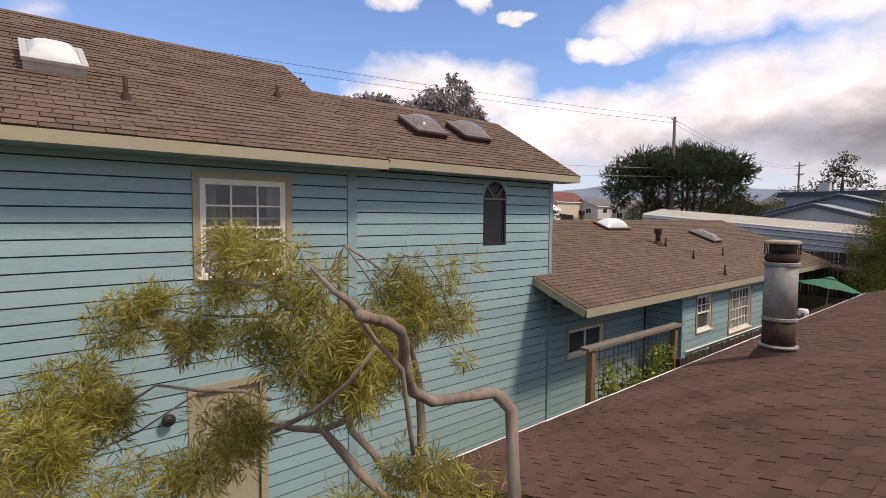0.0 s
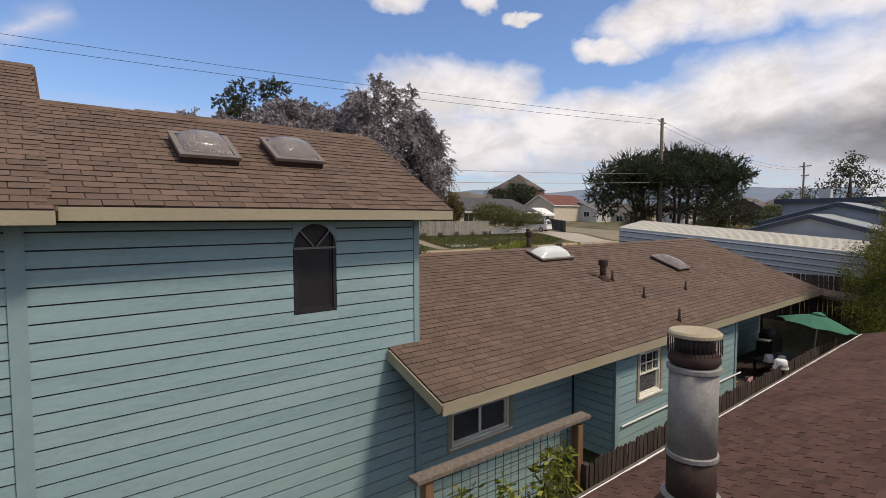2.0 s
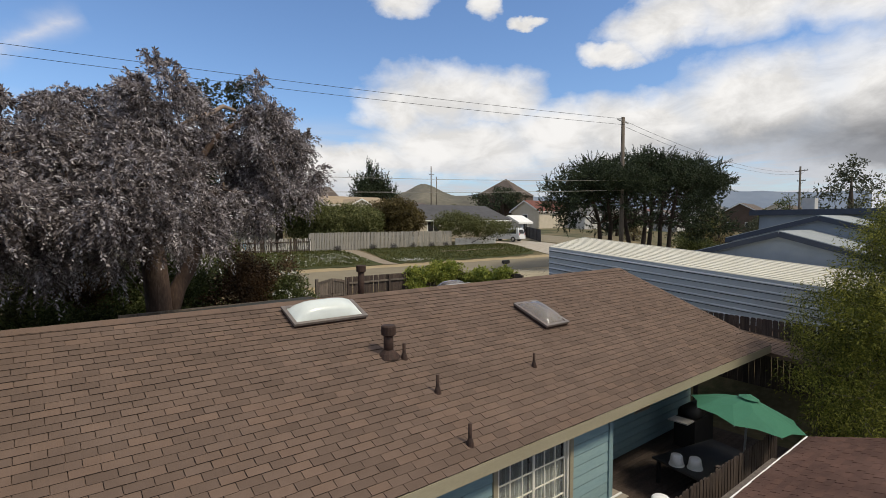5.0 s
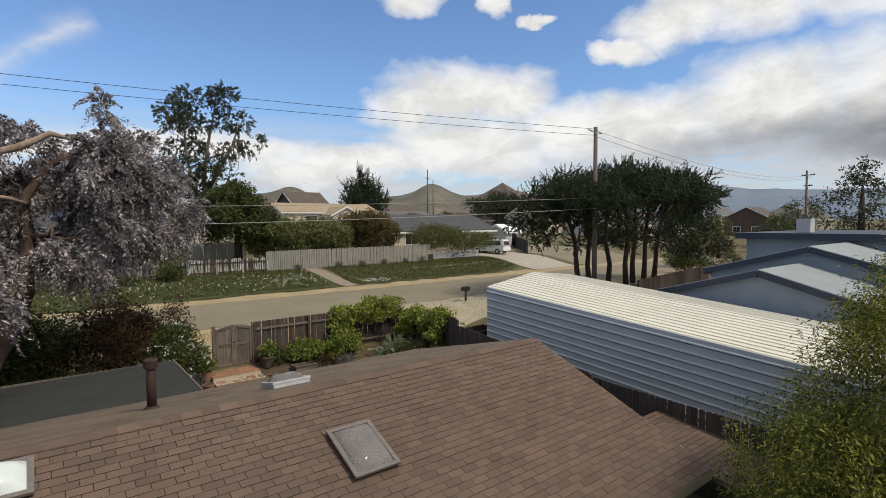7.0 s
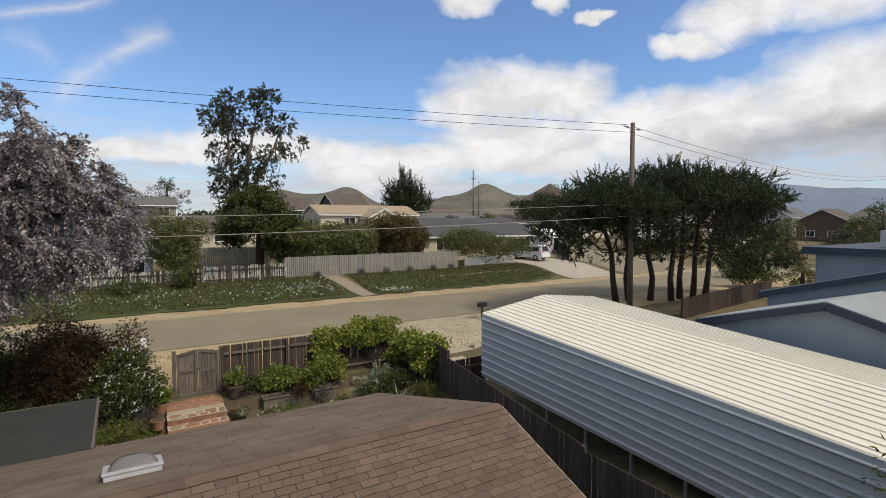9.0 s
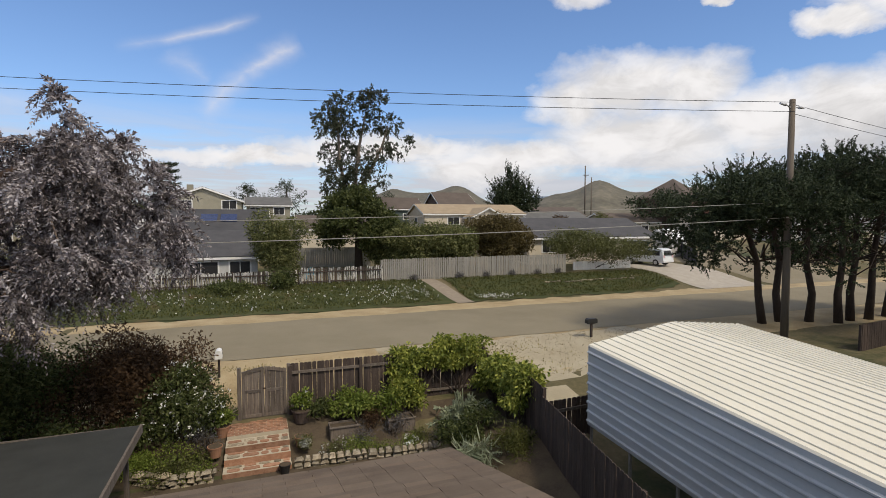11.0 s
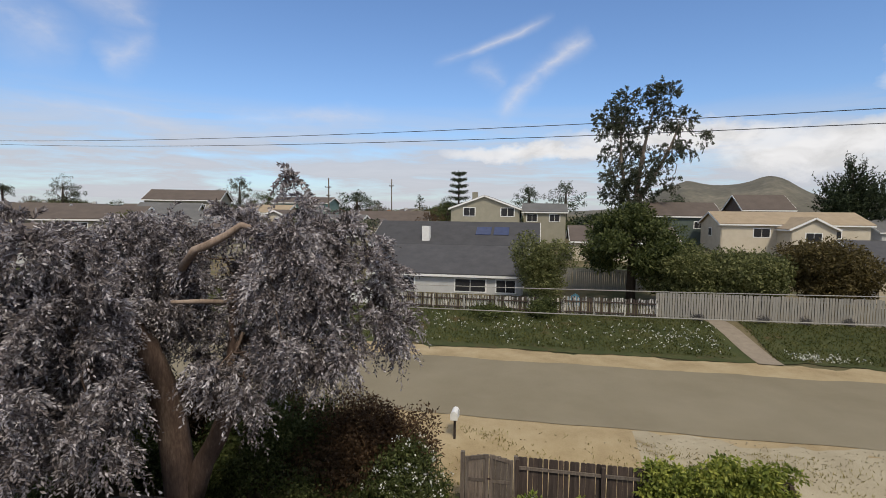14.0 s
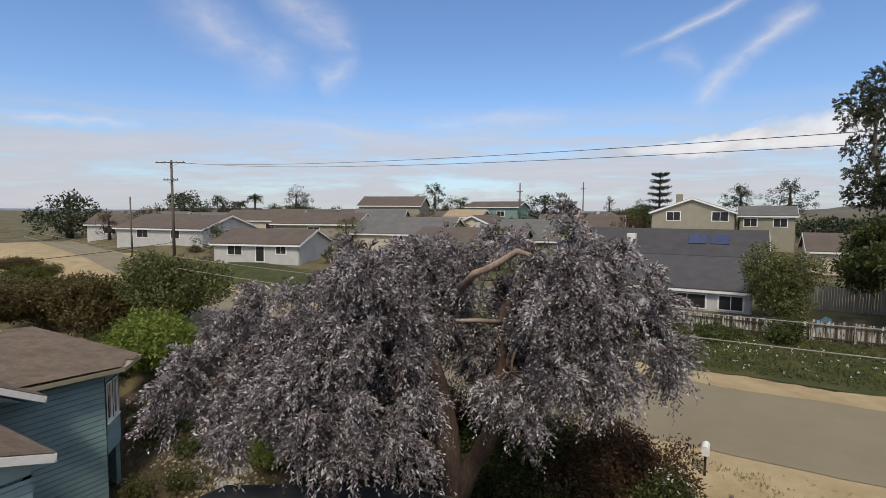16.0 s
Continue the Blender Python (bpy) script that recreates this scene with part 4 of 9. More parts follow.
    shingles(r, SHINGLE_OLD, (8.0, 15.42, 2.62), (1, 0, 0), vn, x1 - 8.0, math.hypot(vn[1], vn[2]), expo=0.2, tab=0.9, seed=5)
    rng = random.Random(8)
    for k in range(60):
        a = x0 + 0.9 + k * (x1 - x0 - 1.0) / 60
        m = pose(a, ridge[0], ridge[1] + 0.02 + 0.004 * rng.random(), 0, -1.5, 0)
        part("ridge_cap", Geo().add([(0, -0.15, -0.05), (0.34, -0.15, -0.052), (0.34, 0, 0.004), (0, 0, 0.012), (0, 0.15, -0.038), (0.34, 0.15, -0.04)], [(0, 1, 2, 3), (3, 2, 5, 4), (0, 3, 4)], m), SHINGLE, r)
    part("fascia", Geo().box(x0, eave[0] - 0.03, eave[1] - 0.19, x1, eave[0], eave[1] - 0.005), FASCIA, r)
    part("fascia", Geo().bar((x0 - 0.015, eave[0], eave[1] - 0.10), (x0 - 0.015, 6.97, 2.754 - 0.10), 0.03, 0.17), FASCIA, r)
    part("fascia", Geo().bar((x1 + 0.015, eave[0], eave[1] - 0.10), (x1 + 0.015, ridge[0], ridge[1] - 0.10), 0.03, 0.17), FASCIA, r)
    part("fascia", Geo().bar((x1 + 0.015, 15.4, 2.52), (x1 + 0.015, ridge[0], ridge[1] - 0.10), 0.03, 0.17), FASCIA, r)
    part("soffit", Geo().box(8.0, eave[0], eave[1] - 0.17, 12.4, 7.0, eave[1] - 0.15), SIDING_TRIM, r)
    part("gable", Geo().prism([(25.0, 5.9, 2.2), (25.0, 14.9, 2.5), (25.0, ridge[0], ridge[1] - 0.15)], (0, 0, 0), (-0.14, 0, 0)), SIDING, r)

    # upper roofs
    for name, label, xa, xb, ey, ez, ry, rz, ny, nz, sing in (
            ("roof_upper_east", "brown shingle roof over the east upper rooms", 3.05, 8.35, 6.50, 4.95, 9.0, 6.40, 12.31, 5.32, lambda u, q: u > 1.2),
            ("roof_upper_west", "taller brown shingle roof over the west upper rooms", -10.6, 3.2, 6.42, 4.91, 10.25, 7.13, 14.2, 5.0, lambda u, q: 8 < u < 11.5 and q < 2.6)):
        r = thing(name, label, "roof", kind="structure")
        slab(r, "deck", SHINGLE, [(xa, ey, ez), (xb, ey, ez), (xb, ry, rz), (xa, ry, rz)], 0.12)
        slab(r, "deck", SHINGLE, [(xa, ry, rz), (xb, ry, rz), (xb, ny, nz), (xa, ny, nz)], 0.12)
        v = (0, ry - ey, rz - ez)
        shingles(r, SHINGLE, (xa, ey - 0.02, ez), (1, 0, 0), v, xb - xa, math.hypot(v[1], v[2]), single=sing, seed=6)
        v = (0, ry - ny, rz - nz)
        shingles(r, SHINGLE_OLD, (xa, ny + 0.02, nz), (1, 0, 0), v, xb - xa, math.hypot(v[1], v[2]), expo=0.2, tab=0.6, seed=7)
        part("fascia", Geo().box(xa, ey - 0.03, ez - 0.145, xb, ey, ez - 0.005), FASCIA, r)
        part("soffit", Geo().box(xa, ey, ez - 0.145, xb, 7.0, ez - 0.125), SIDING_TRIM, r)
        part("fascia", Geo().bar((xb + 0.012, ey, ez - 0.055), (xb + 0.012, ry, rz - 0.055), 0.024, 0.12), SHINGLE_DARK, r)
        part("fascia", Geo().bar((xb + 0.015, ny, nz - 0.10), (xb + 0.015, ry, rz - 0.10), 0.03, 0.18), WHITE, r)
        part("fascia", Geo().box(xa, ny, nz - 0.2, xb, ny + 0.03, nz - 0.005), WHITE, r)
        part("ridge_cap", Geo().prism([(xa, ry - 0.13, rz - 0.045), (xa, ry, rz + 0.03), (xa, ry + 0.13, rz - 0.045)], (0, 0, 0), (xb - xa, 0, 0)), SHINGLE, r)
    part("gable", Geo().prism([(3.0, 9.2, 6.3), (3.0, 13.8, 4.9), (3.0, 10.25, 6.95)], (0, 0, 0), (-0.15, 0, 0)), SIDING, r)

    # front wing
    em = pose(1.8, 0, 0, 0, 0, 90)
    wg = wall("wall_wing_east", em, 12.16, 16.5, 0.2, 4.88, 0.15, [], JOINT_SHADE, "blue lap-sided wall of the front wing")
    siding(wg, em, 12.18, 16.48, 0.2, 4.84, expo=0.19)
    cm = Matrix.Translation((1.8, 16.5, 0)) @ pose(0, 0, 0, 0, 0, 135)
    wc = wall("wall_wing_bay", cm, 0.0, 1.3, 1.9, 4.88, 0.15, [(0.12, 0.62, 3.0, 4.4), (0.75, 1.2, 3.0, 4.4)], JOINT_SHADE, "angled bay wall of the front wing")
    siding(wc, cm, 0.03, 1.3, 1.9, 4.84, [(0.04, 1.27, 2.92, 4.48)], expo=0.19)
    window("window_6", cm, 0.12, 0.62, 3.0, 4.4, 1, 1, None, WHITE, "narrow white bay window")
    window("window_7", cm, 0.75, 1.2, 3.0, 4.4, 1, 1, None, WHITE, "narrow white bay window")
    wall("wall_wing_north", pose(0, 17.4, 0, 0, 0, 180), -0.85, 8, 0.2, 4.88, 0.15, [], SIDING_TRIM, "plain blue north wall of the wing")
    r = thing("roof_wing", "low brown shingle roof of the front wing", "roof", kind="structure")
    pts = [(2.3, 12.0, 5.16), (2.3, 16.95, 5.0), (1.05, 18.2, 4.98), (-8.0, 18.2, 5.0), (-8.0, 12.0, 5.33)]
    part("deck", Geo().prism(pts, (0, 0, 0), (0, 0, -0.14)), FASCIA, r)
    shingles(r, SHINGLE_OLD, (-8.0, 18.2, 4.995), (1, 0, 0), (0, -6.2, 0.28), 10.3, 6.1, expo=0.16, tab=0.45, inside=lambda u, q: u < 9.0 + q, seed=9)

    # flat porch roof in front
    r = thing("porch_roof", "nearly flat dark green roll-roofing porch roof", "roof", kind="structure")
    pts = [(8.0, 15.3, 2.55), (18.7, 15.5, 2.62), (18.7, 19.25, 2.62), (12.5, 19.3, 2.5), (8.0, 16.7, 2.45)]
    part("deck", Geo().prism(pts, (0, 0, 0), (0, 0, -0.03)), ROLL_GREEN, r)
    part("edge_board", Geo().box(18.68, 15.5, 2.43, 18.73, 19.27, 2.64), WOOD_GREY, r, "pale weathered edge board")
    part("edge_board", Geo().box(12.5, 19.27, 2.38, 18.68, 19.31, 2.60), WOOD_GREY, r)
    for x, y in ((18.4, 19.0), (15.2, 19.0), (12.6, 19.0), (18.4, 15.8)):
        part("post", Geo().box(x - 0.05, y - 0.05, float(height(x, y)) - 0.05, x + 0.05, y + 0.05, 2.44), WOOD_GREY, r)

    # low lean-to roof beyond the east end
    r = thing("shed_roof", "low brown shingled lean-to roof on posts beside the house", "roof", kind="structure")
    c = [(25.6, 4.4, 1.85), (28.3, 4.4, 1.85), (28.3, 7.9, 2.2), (25.6, 7.9, 2.2)]
    slab(r, "deck", SHINGLE, c, 0.1)
    shingles(r, SHINGLE, c[0], (1, 0, 0), (0, 3.5, 0.35), 2.7, 3.5, seed=12)
    for x, y in ((25.8, 4.6), (28.1, 4.6), (28.1, 7.7), (25.8, 7.7)):
        part("post", Geo().box(x - 0.05, y - 0.05, float(height(x, y)) - 0.1, x + 0.05, y + 0.05, 1.78 + (y - 4.4) * 0.1), WOOD_DARK, r)


build_house()


def skylight(name_label, centre, ux, vy, w, l, slope_deg, dome, frame_mat, high=0.10):
    """Curb, metal frame and a bulging dome on a roof slope; v runs upslope along +y (or -y where vy is negative)."""
    top = thing("skylight", name_label, "skylight", "roof skylights")
    top.matrix_world = Matrix.Translation(centre) @ pose(0, 0, 0, slope_deg if vy > 0 else -slope_deg, 0, 0)
    a, b = w / 2, l / 2
    part("curb", Geo().box(-a, -b, -0.10, a, b, high - 0.03), RUSTY if frame_mat is BRONZE else frame_mat, top)
    g = Geo()
    for p in ((-a - 0.02, -b - 0.02, a + 0.02, -b + 0.05), (-a - 0.02, b - 0.05, a + 0.02, b + 0.02), (-a - 0.02, -b + 0.05, -a + 0.05, b - 0.05), (a - 0.05, -b + 0.05, a + 0.02, b - 0.05)):
        g.box(p[0], p[1], high - 0.03, p[2], p[3], high + 0.012)
    part("frame", g, frame_mat, top)
    n, g = 10, Geo()
    for i in range(n + 1):
        for j in range(n + 1):
            x, y = -1 + 2 * i / n, -1 + 2 * j / n
            g.v.append((x * (a - 0.05), y * (b - 0.05), high - 0.005 + 0.21 * ((1 - x ** 4) * (1 - y ** 4)) ** 0.8 * min(1, w)))
    g.f = [(i * (n + 1) + j, (i + 1) * (n + 1) + j, (i + 1) * (n + 1) + j + 1, i * (n + 1) + j + 1) for i in range(n) for j in range(n)]
    part("dome", g, dome, top, smooth=True)
    if dome is DOME_CLEAR:
        part("shaft_bottom", Geo().box(-a + 0.06, -b + 0.06, high - 0.028, a - 0.06, b - 0.06, high - 0.022), SHAFT, top, "dim brown light shaft")
    return top


LOW_DEG = math.degrees(math.atan2(1.71, 4.41))
UP_DEG = math.degrees(math.atan2(1.45, 2.5))


def on_low(x, y):
    return (x, y, 2.23 + (y - 5.63) * 1.71 / 4.41 + 0.02)


def on_up(x, y):
    return (x, y, 4.95 + (y - 6.5) * 1.45 / 2.5 + 0.02)


skylight("white translucent dome skylight on the low brown roof", on_low(14.62, 9.47), 1, 1, 1.42, 0.62, LOW_DEG, DOME_WHITE, BRONZE, 0.08)
skylight("clear dome skylight with bronze frame on the low roof", on_low(19.42, 8.36), 1, 1, 0.75, 1.02, LOW_DEG, DOME_CLEAR, BRONZE)
skylight("clear dome skylight with bronze frame on the upper roof", on_up(4.94, 7.80), 1, 1, 0.74, 0.72, UP_DEG, DOME_CLEAR, BRONZE, 0.13)
skylight("clear dome skylight with bronze frame on the upper roof", on_up(6.24, 7.88), 1, 1, 0.74, 0.72, UP_DEG, DOME_CLEAR, BRONZE, 0.13)
skylight("white translucent dome skylight on the tall west roof", (-0.80, 8.2, 5.96), 1, 1, 0.64, 0.72, UP_DEG, DOME_WHITE, ALU, 0.16)
skylight("clear pyramid skylight on the north slope", (19.4, 11.5, 3.61), 1, -1, 0.75, 0.75, 14.0, DOME_CLEAR, ALU)


def vent_pipe(x, y, z, h, r, capped, label):
    top = thing("vent_pipe", label, "vent pipe", "roof vents", at=(x, y, z))
    part("pipe", Geo().tube([(0, 0, -0.08), (0, 0, h)], [r, r], 12), RUSTY, top, smooth=True)
    part("flashing", Geo().tube([(0, 0, -0.04), (0, 0, 0.04), (0, 0, 0.10)], [r * 2.4, r * 1.8, r * 1.05], 12), RUSTY, top)
    if capped:
        part("cap", Geo().tube([(0, 0, h - 0.16), (0, 0, h - 0.14), (0, 0, h), (0, 0, h + 0.02)], [r * 1.1, r * 1.5, r * 1.5, r * 1.3], 14), RUSTY, top, "rusty vent cap")
    return top


vent_pipe(*on_low(15.1, 8.05), 0.50, 0.085, True, "stubby rusty capped vent on the low roof")
vent_pipe(*on_low(15.32, 7.90), 0.26, 0.03, False, "short thin plumbing vent on the low roof")
vent_pipe(*on_low(15.32, 6.98), 0.28, 0.028, False, "short thin plumbing vent on the low roof")
vent_pipe(*on_low(17.62, 6.98), 0.25, 0.025, False, "short thin plumbing vent on the low roof")
vent_pipe(*on_low(15.05, 5.92), 0.30, 0.028, False, "short thin plumbing vent on the low roof")
vent_pipe(17.1, 12.4, 3.35, 0.98, 0.085, True, "tall dark capped flue on the north slope")
vent_pipe(-0.13, 7.41, 5.50, 0.28, 0.03, False, "short thin plumbing vent on the tall west roof")
vent_pipe(2.26, 8.37, 6.06, 0.2, 0.03, False, "short thin plumbing vent on the tall west roof")


# ---- the neighbour's roof on the south side ----
def build_neighbour_roof():
    r = thing("neighbour_roof", "dark red-brown shingle roof of the house next door", "roof", kind="structure")
    x0, x1, ey, ez, ry = 1.55, 21.4, 3.65, 1.5, -3.4
    s = 0.30
    rz = ez + (ey - ry) * s
    slab(r, "deck", SHINGLE_DARK, [(x0, ey, ez), (x1, ey, ez), (x1, ry, rz), (x0, ry, rz)], 0.1)
    slab(r, "deck", SHINGLE_DARK, [(x0, ry, rz), (x1, ry, rz), (x1, -10, 1.5), (x0, -10, 1.5)], 0.1)
    v = (0, ry - ey, rz - ez)
    shingles(r, SHINGLE_DARK, (x1, ey, ez), (-1, 0, 0), v, x1 - x0, math.hypot(v[1], v[2]), expo=0.125, tab=0.24, single=lambda u, q: 9 < u < 13.5 and 0.3 < q < 3.2, seed=11, uneven=0.007)
    part("drip_edge", Geo().box(x0, ey - 0.02, ez - 0.05, x1, ey + 0.035, ez + 0.012), WHITE, r, "white metal drip edge")
    part("gutter_board", Geo().box(x0, ey + 0.04, ez - 0.16, x1 - 1.2, ey + 0.20, ez - 0.10), WOOD_GREY, r, "grey weathered board beyond the eave")
    part("rake_board", Geo().bar((x1 + 0.02, ey, ez - 0.08), (x1 + 0.02, ry, rz - 0.08), 0.04, 0.16), WOOD_DARK, r)
    wall("wall_neighbour", pose(0, 3.3, 0, 0, 0, 180), -21.0, -1.9, -1.2, 1.5, 0.15, [], CONCRETE, "plain wall under the neighbour's eave")

    f = thing("flue_pipe", "large grey galvanised chimney flue with a rusty caged cap", "chimney flue", at=(8.08, 2.46, 1.82))
    R = 0.235
    part("flashing", Geo().tube([(0, 0, -0.12), (0, 0, 0.02), (0, 0, 0.14), (0, 0, 0.16)], [0.42, 0.37, 0.27, 0.25], 28), SHINGLE_DARK, f, "dark cone flashing", smooth=True)
    part("lower_pipe", Geo().tube([(0, 0, 0.1), (0, 0, 0.62)], [R, R], 28), RUSTY, f, "dark brown stained lower pipe", smooth=True)
    part("collar", Geo().tube([(0, 0, 0.18), (0, 0, 0.20), (0, 0, 0.22)], [R + 0.05, R + 0.05, R + 0.005], 28), GALV, f)
    part("upper_pipe", Geo().tube([(0, 0, 0.62), (0, 0, 1.52)], [R * 0.985, R * 0.985], 28), GALV, f, smooth=True)
    part("collar", Geo().tube([(0, 0, 0.60), (0, 0, 0.61), (0, 0, 0.65), (0, 0, 0.66)], [R, R + 0.015, R + 0.015, R], 28), GALV, f)
    part("collar", Geo().tube([(0, 0, 1.48), (0, 0, 1.49), (0, 0, 1.53), (0, 0, 1.54)], [R, R + 0.02, R + 0.02, R], 28), GALV, f)
    part("cap_drum", Geo().tube([(0, 0, 1.54), (0, 0, 1.58), (0, 0, 1.62), (0, 0, 1.68)], [R * 0.9, R * 1.04, R * 1.04, R * 0.9], 28), RUSTY, f, smooth=True)
    part("cap_core", Geo().tube([(0, 0, 1.68), (0, 0, 1.84)], [R * 0.8, R * 0.8], 28), BLACK, f, smooth=True)
    for k in range(40):
        a = 2 * math.pi * k / 40
        part("cage_wire", Geo().tube([(R * 1.06 * math.cos(a), R * 1.06 * math.sin(a), 1.66), (R * 1.06 * math.cos(a), R * 1.06 * math.sin(a), 1.84)], [0.004, 0.004], 4), RUSTY, f)
    part("cap_disc", Geo().tube([(0, 0, 1.83), (0, 0, 1.835), (0, 0, 1.865), (0, 0, 1.885)], [R * 1.04, R * 1.07, R * 1.07, R * 0.98], 32), CAP_RUST, f, "tan rust-stained round cap")


build_neighbour_roof()


# ---- side yard ----
def vine(name, label, seed, at, blobs, clumps, leaf, length=0.09):
    return bush(name, label, seed, at, blobs, clumps, 0.13, 14, length, length * 0.45, leaf, 0.2, category="vine")


LEAF_VINE = leafy("vine_leaves", [(0.06, 0.082, 0.016), (0.185, 0.225, 0.04), (0.39, 0.40, 0.085)])
LEAF_NEAR = leafy("yellow_green_needle_leaves", [(0.11, 0.105, 0.02), (0.26, 0.245, 0.045), (0.46, 0.42, 0.13)], 0.55, 0.4)
LEAF_DEAD = leafy("dry_brown_leaves", [(0.16, 0.08, 0.04), (0.28, 0.15, 0.08), (0.33, 0.2, 0.12)])
LEAF_STRAW = leafy("dry_straw_grass", [(0.17, 0.135, 0.05), (0.30, 0.25, 0.10), (0.42, 0.37, 0.18)])
LEAF_LITTER = leafy("brown_leaf_litter", [(0.12, 0.08, 0.04), (0.19, 0.135, 0.07), (0.26, 0.19, 0.11)])
LEAF_SILVER = leafy("silver_mauve_leaves", [(0.042, 0.034, 0.033), (0.19, 0.165, 0.165), (0.58, 0.55, 0.57)], 0.5, 0.2)
LEAF_HEDGE = leafy("olive_hedge_leaves", [(0.042, 0.05, 0.018), (0.115, 0.128, 0.045), (0.24, 0.245, 0.10)])
LEAF_WILLOW = leafy("fresh_green_leaves", [(0.022, 0.029, 0.005), (0.105, 0.122, 0.017), (0.40, 0.385, 0.07)], 0.6, 0.3)
LEAF_CYPRESS = leafy("dark_cypress_foliage", [(0.012, 0.02, 0.01), (0.03, 0.044, 0.02), (0.065, 0.082, 0.04)], 0.7, 0.15)
LEAF_EUC = leafy("grey_green_eucalyptus_leaves", [(0.022, 0.03, 0.016), (0.055, 0.064, 0.036), (0.12, 0.13, 0.085)], 0.6, 0.2)
LEAF_RUST = leafy("rusty_olive_leaves", [(0.045, 0.034, 0.014), (0.095, 0.075, 0.028), (0.17, 0.135, 0.055)])
LEAF_COVER = leafy("olive_ground_cover_leaves", [(0.035, 0.042, 0.010), (0.08, 0.088, 0.022), (0.14, 0.14, 0.042)])
LEAF_SHRUB = leafy("mid_green_shrub_leaves", [(0.022, 0.032, 0.010), (0.06, 0.078, 0.022), (0.14, 0.155, 0.055)])
LEAF_OLIVE = leafy("olive_green_shrub_leaves", [(0.05, 0.055, 0.018), (0.10, 0.11, 0.035), (0.17, 0.17, 0.07)])
LEAF_RED = leafy("reddish_brown_shrub_leaves", [(0.034, 0.021, 0.013), (0.08, 0.048, 0.026), (0.15, 0.09, 0.045)])
LEAF_BRIGHT = leafy("bright_green_leaves", [(0.07, 0.10, 0.015), (0.15, 0.20, 0.035), (0.26, 0.30, 0.07)])
LEAF_SAGE = leafy("pale_sage_leaves", [(0.14, 0.165, 0.10), (0.26, 0.295, 0.19), (0.40, 0.44, 0.31)])
LEAF_LAV = leafy("grey_mauve_lavender", [(0.06, 0.06, 0.055), (0.11, 0.105, 0.105), (0.17, 0.16, 0.17)])
PETAL = leafy("white_petals", [(0.7, 0.7, 0.66), (0.8, 0.8, 0.77), (0.85, 0.85, 0.83)])
CLOTH_GREEN = material("green_canopy_cloth", [(0.03, 0.125, 0.075), (0.04, 0.155, 0.095)], 3, 0.8, 0.1, 60)
TOWEL = material("red_white_towel", [(0.5, 0.06, 0.07), (0.65, 0.5, 0.5), (0.6, 0.07, 0.08)], 9, 0.9, 0.3)
RUBBER = material("dark_plastic", [(0.015, 0.015, 0.016), (0.03, 0.03, 0.03)], 4, 0.5, 0.1)


def picket_fence(name, label, a, b, z_of, high, mat, width=0.14, gap=0.012, rails=True, top="dog", rail_side=1, cap=None, rough=0.0, seed=1, post_every=2.4, worn=None):
    """Boards, rails and posts from a to b over the land; z_of(x, y) gives the foot."""
    rng = random.Random(seed)
    f = thing(name, label, "fence")
    a, b = Vector((*a, 0)), Vector((*b, 0))
    d = (b - a).normalized()
    n = Vector((-d.y, d.x, 0))
    L = (b - a).length
    shapes = []
    for k in range(4):
        g, w, h, t = Geo(), width / 2 * rng.uniform(0.94, 1.0), high + rough * rng.uniform(-1, 1), 0.018
        c = 0.03
        prof = [(-w, 0, 0), (w, 0, 0), (w, 0, h - c), (w - c, 0, h), (-w + c, 0, h), (-w, 0, h - c)] if top == "dog" else [(-w, 0, 0), (w, 0, 0), (w, 0, h), (-w, 0, h)]
        g.prism(prof, (0, -t / 2, 0), (0, t / 2, 0))
        shapes.append(g.mesh("board", worn if worn and k == 3 else mat))
    count = int(L / (width + gap))
    for k in range(count):
        p = a + d * ((k + 0.5) * L / count)
        ob = new("board", shapes[rng.randrange(4)])
        ob.parent = f
        m = Matrix((d, n, Vector((0, 0, 1)))).transposed().to_4x4()
        m.translation = Vector((p.x, p.y, z_of(p.x, p.y)))
        ob.matrix_local = m @ pose(0, 0, 0, 0, rng.uniform(-0.6, 0.6), 0)
    seg = max(1, round(L / post_every))
    for k in range(seg + 1):
        p = a + d * (L * k / seg) + n * 0.06 * rail_side
        z = z_of(p.x, p.y)
        part("post", Geo().box(p.x - 0.05, p.y - 0.05, z - 0.1, p.x + 0.05, p.y + 0.05, z + high * 0.97), mat, f)
        if k < seg and rails:
            q = a + d * (L * (k + 1) / seg) + n * 0.06 * rail_side
            zq = z_of(q.x, q.y)
            for h in (0.25, high - 0.3):
                part("rail", Geo().bar((p.x, p.y, z + h), (q.x, q.y, zq + h), 0.04, 0.09), cap or mat, f)
    return f


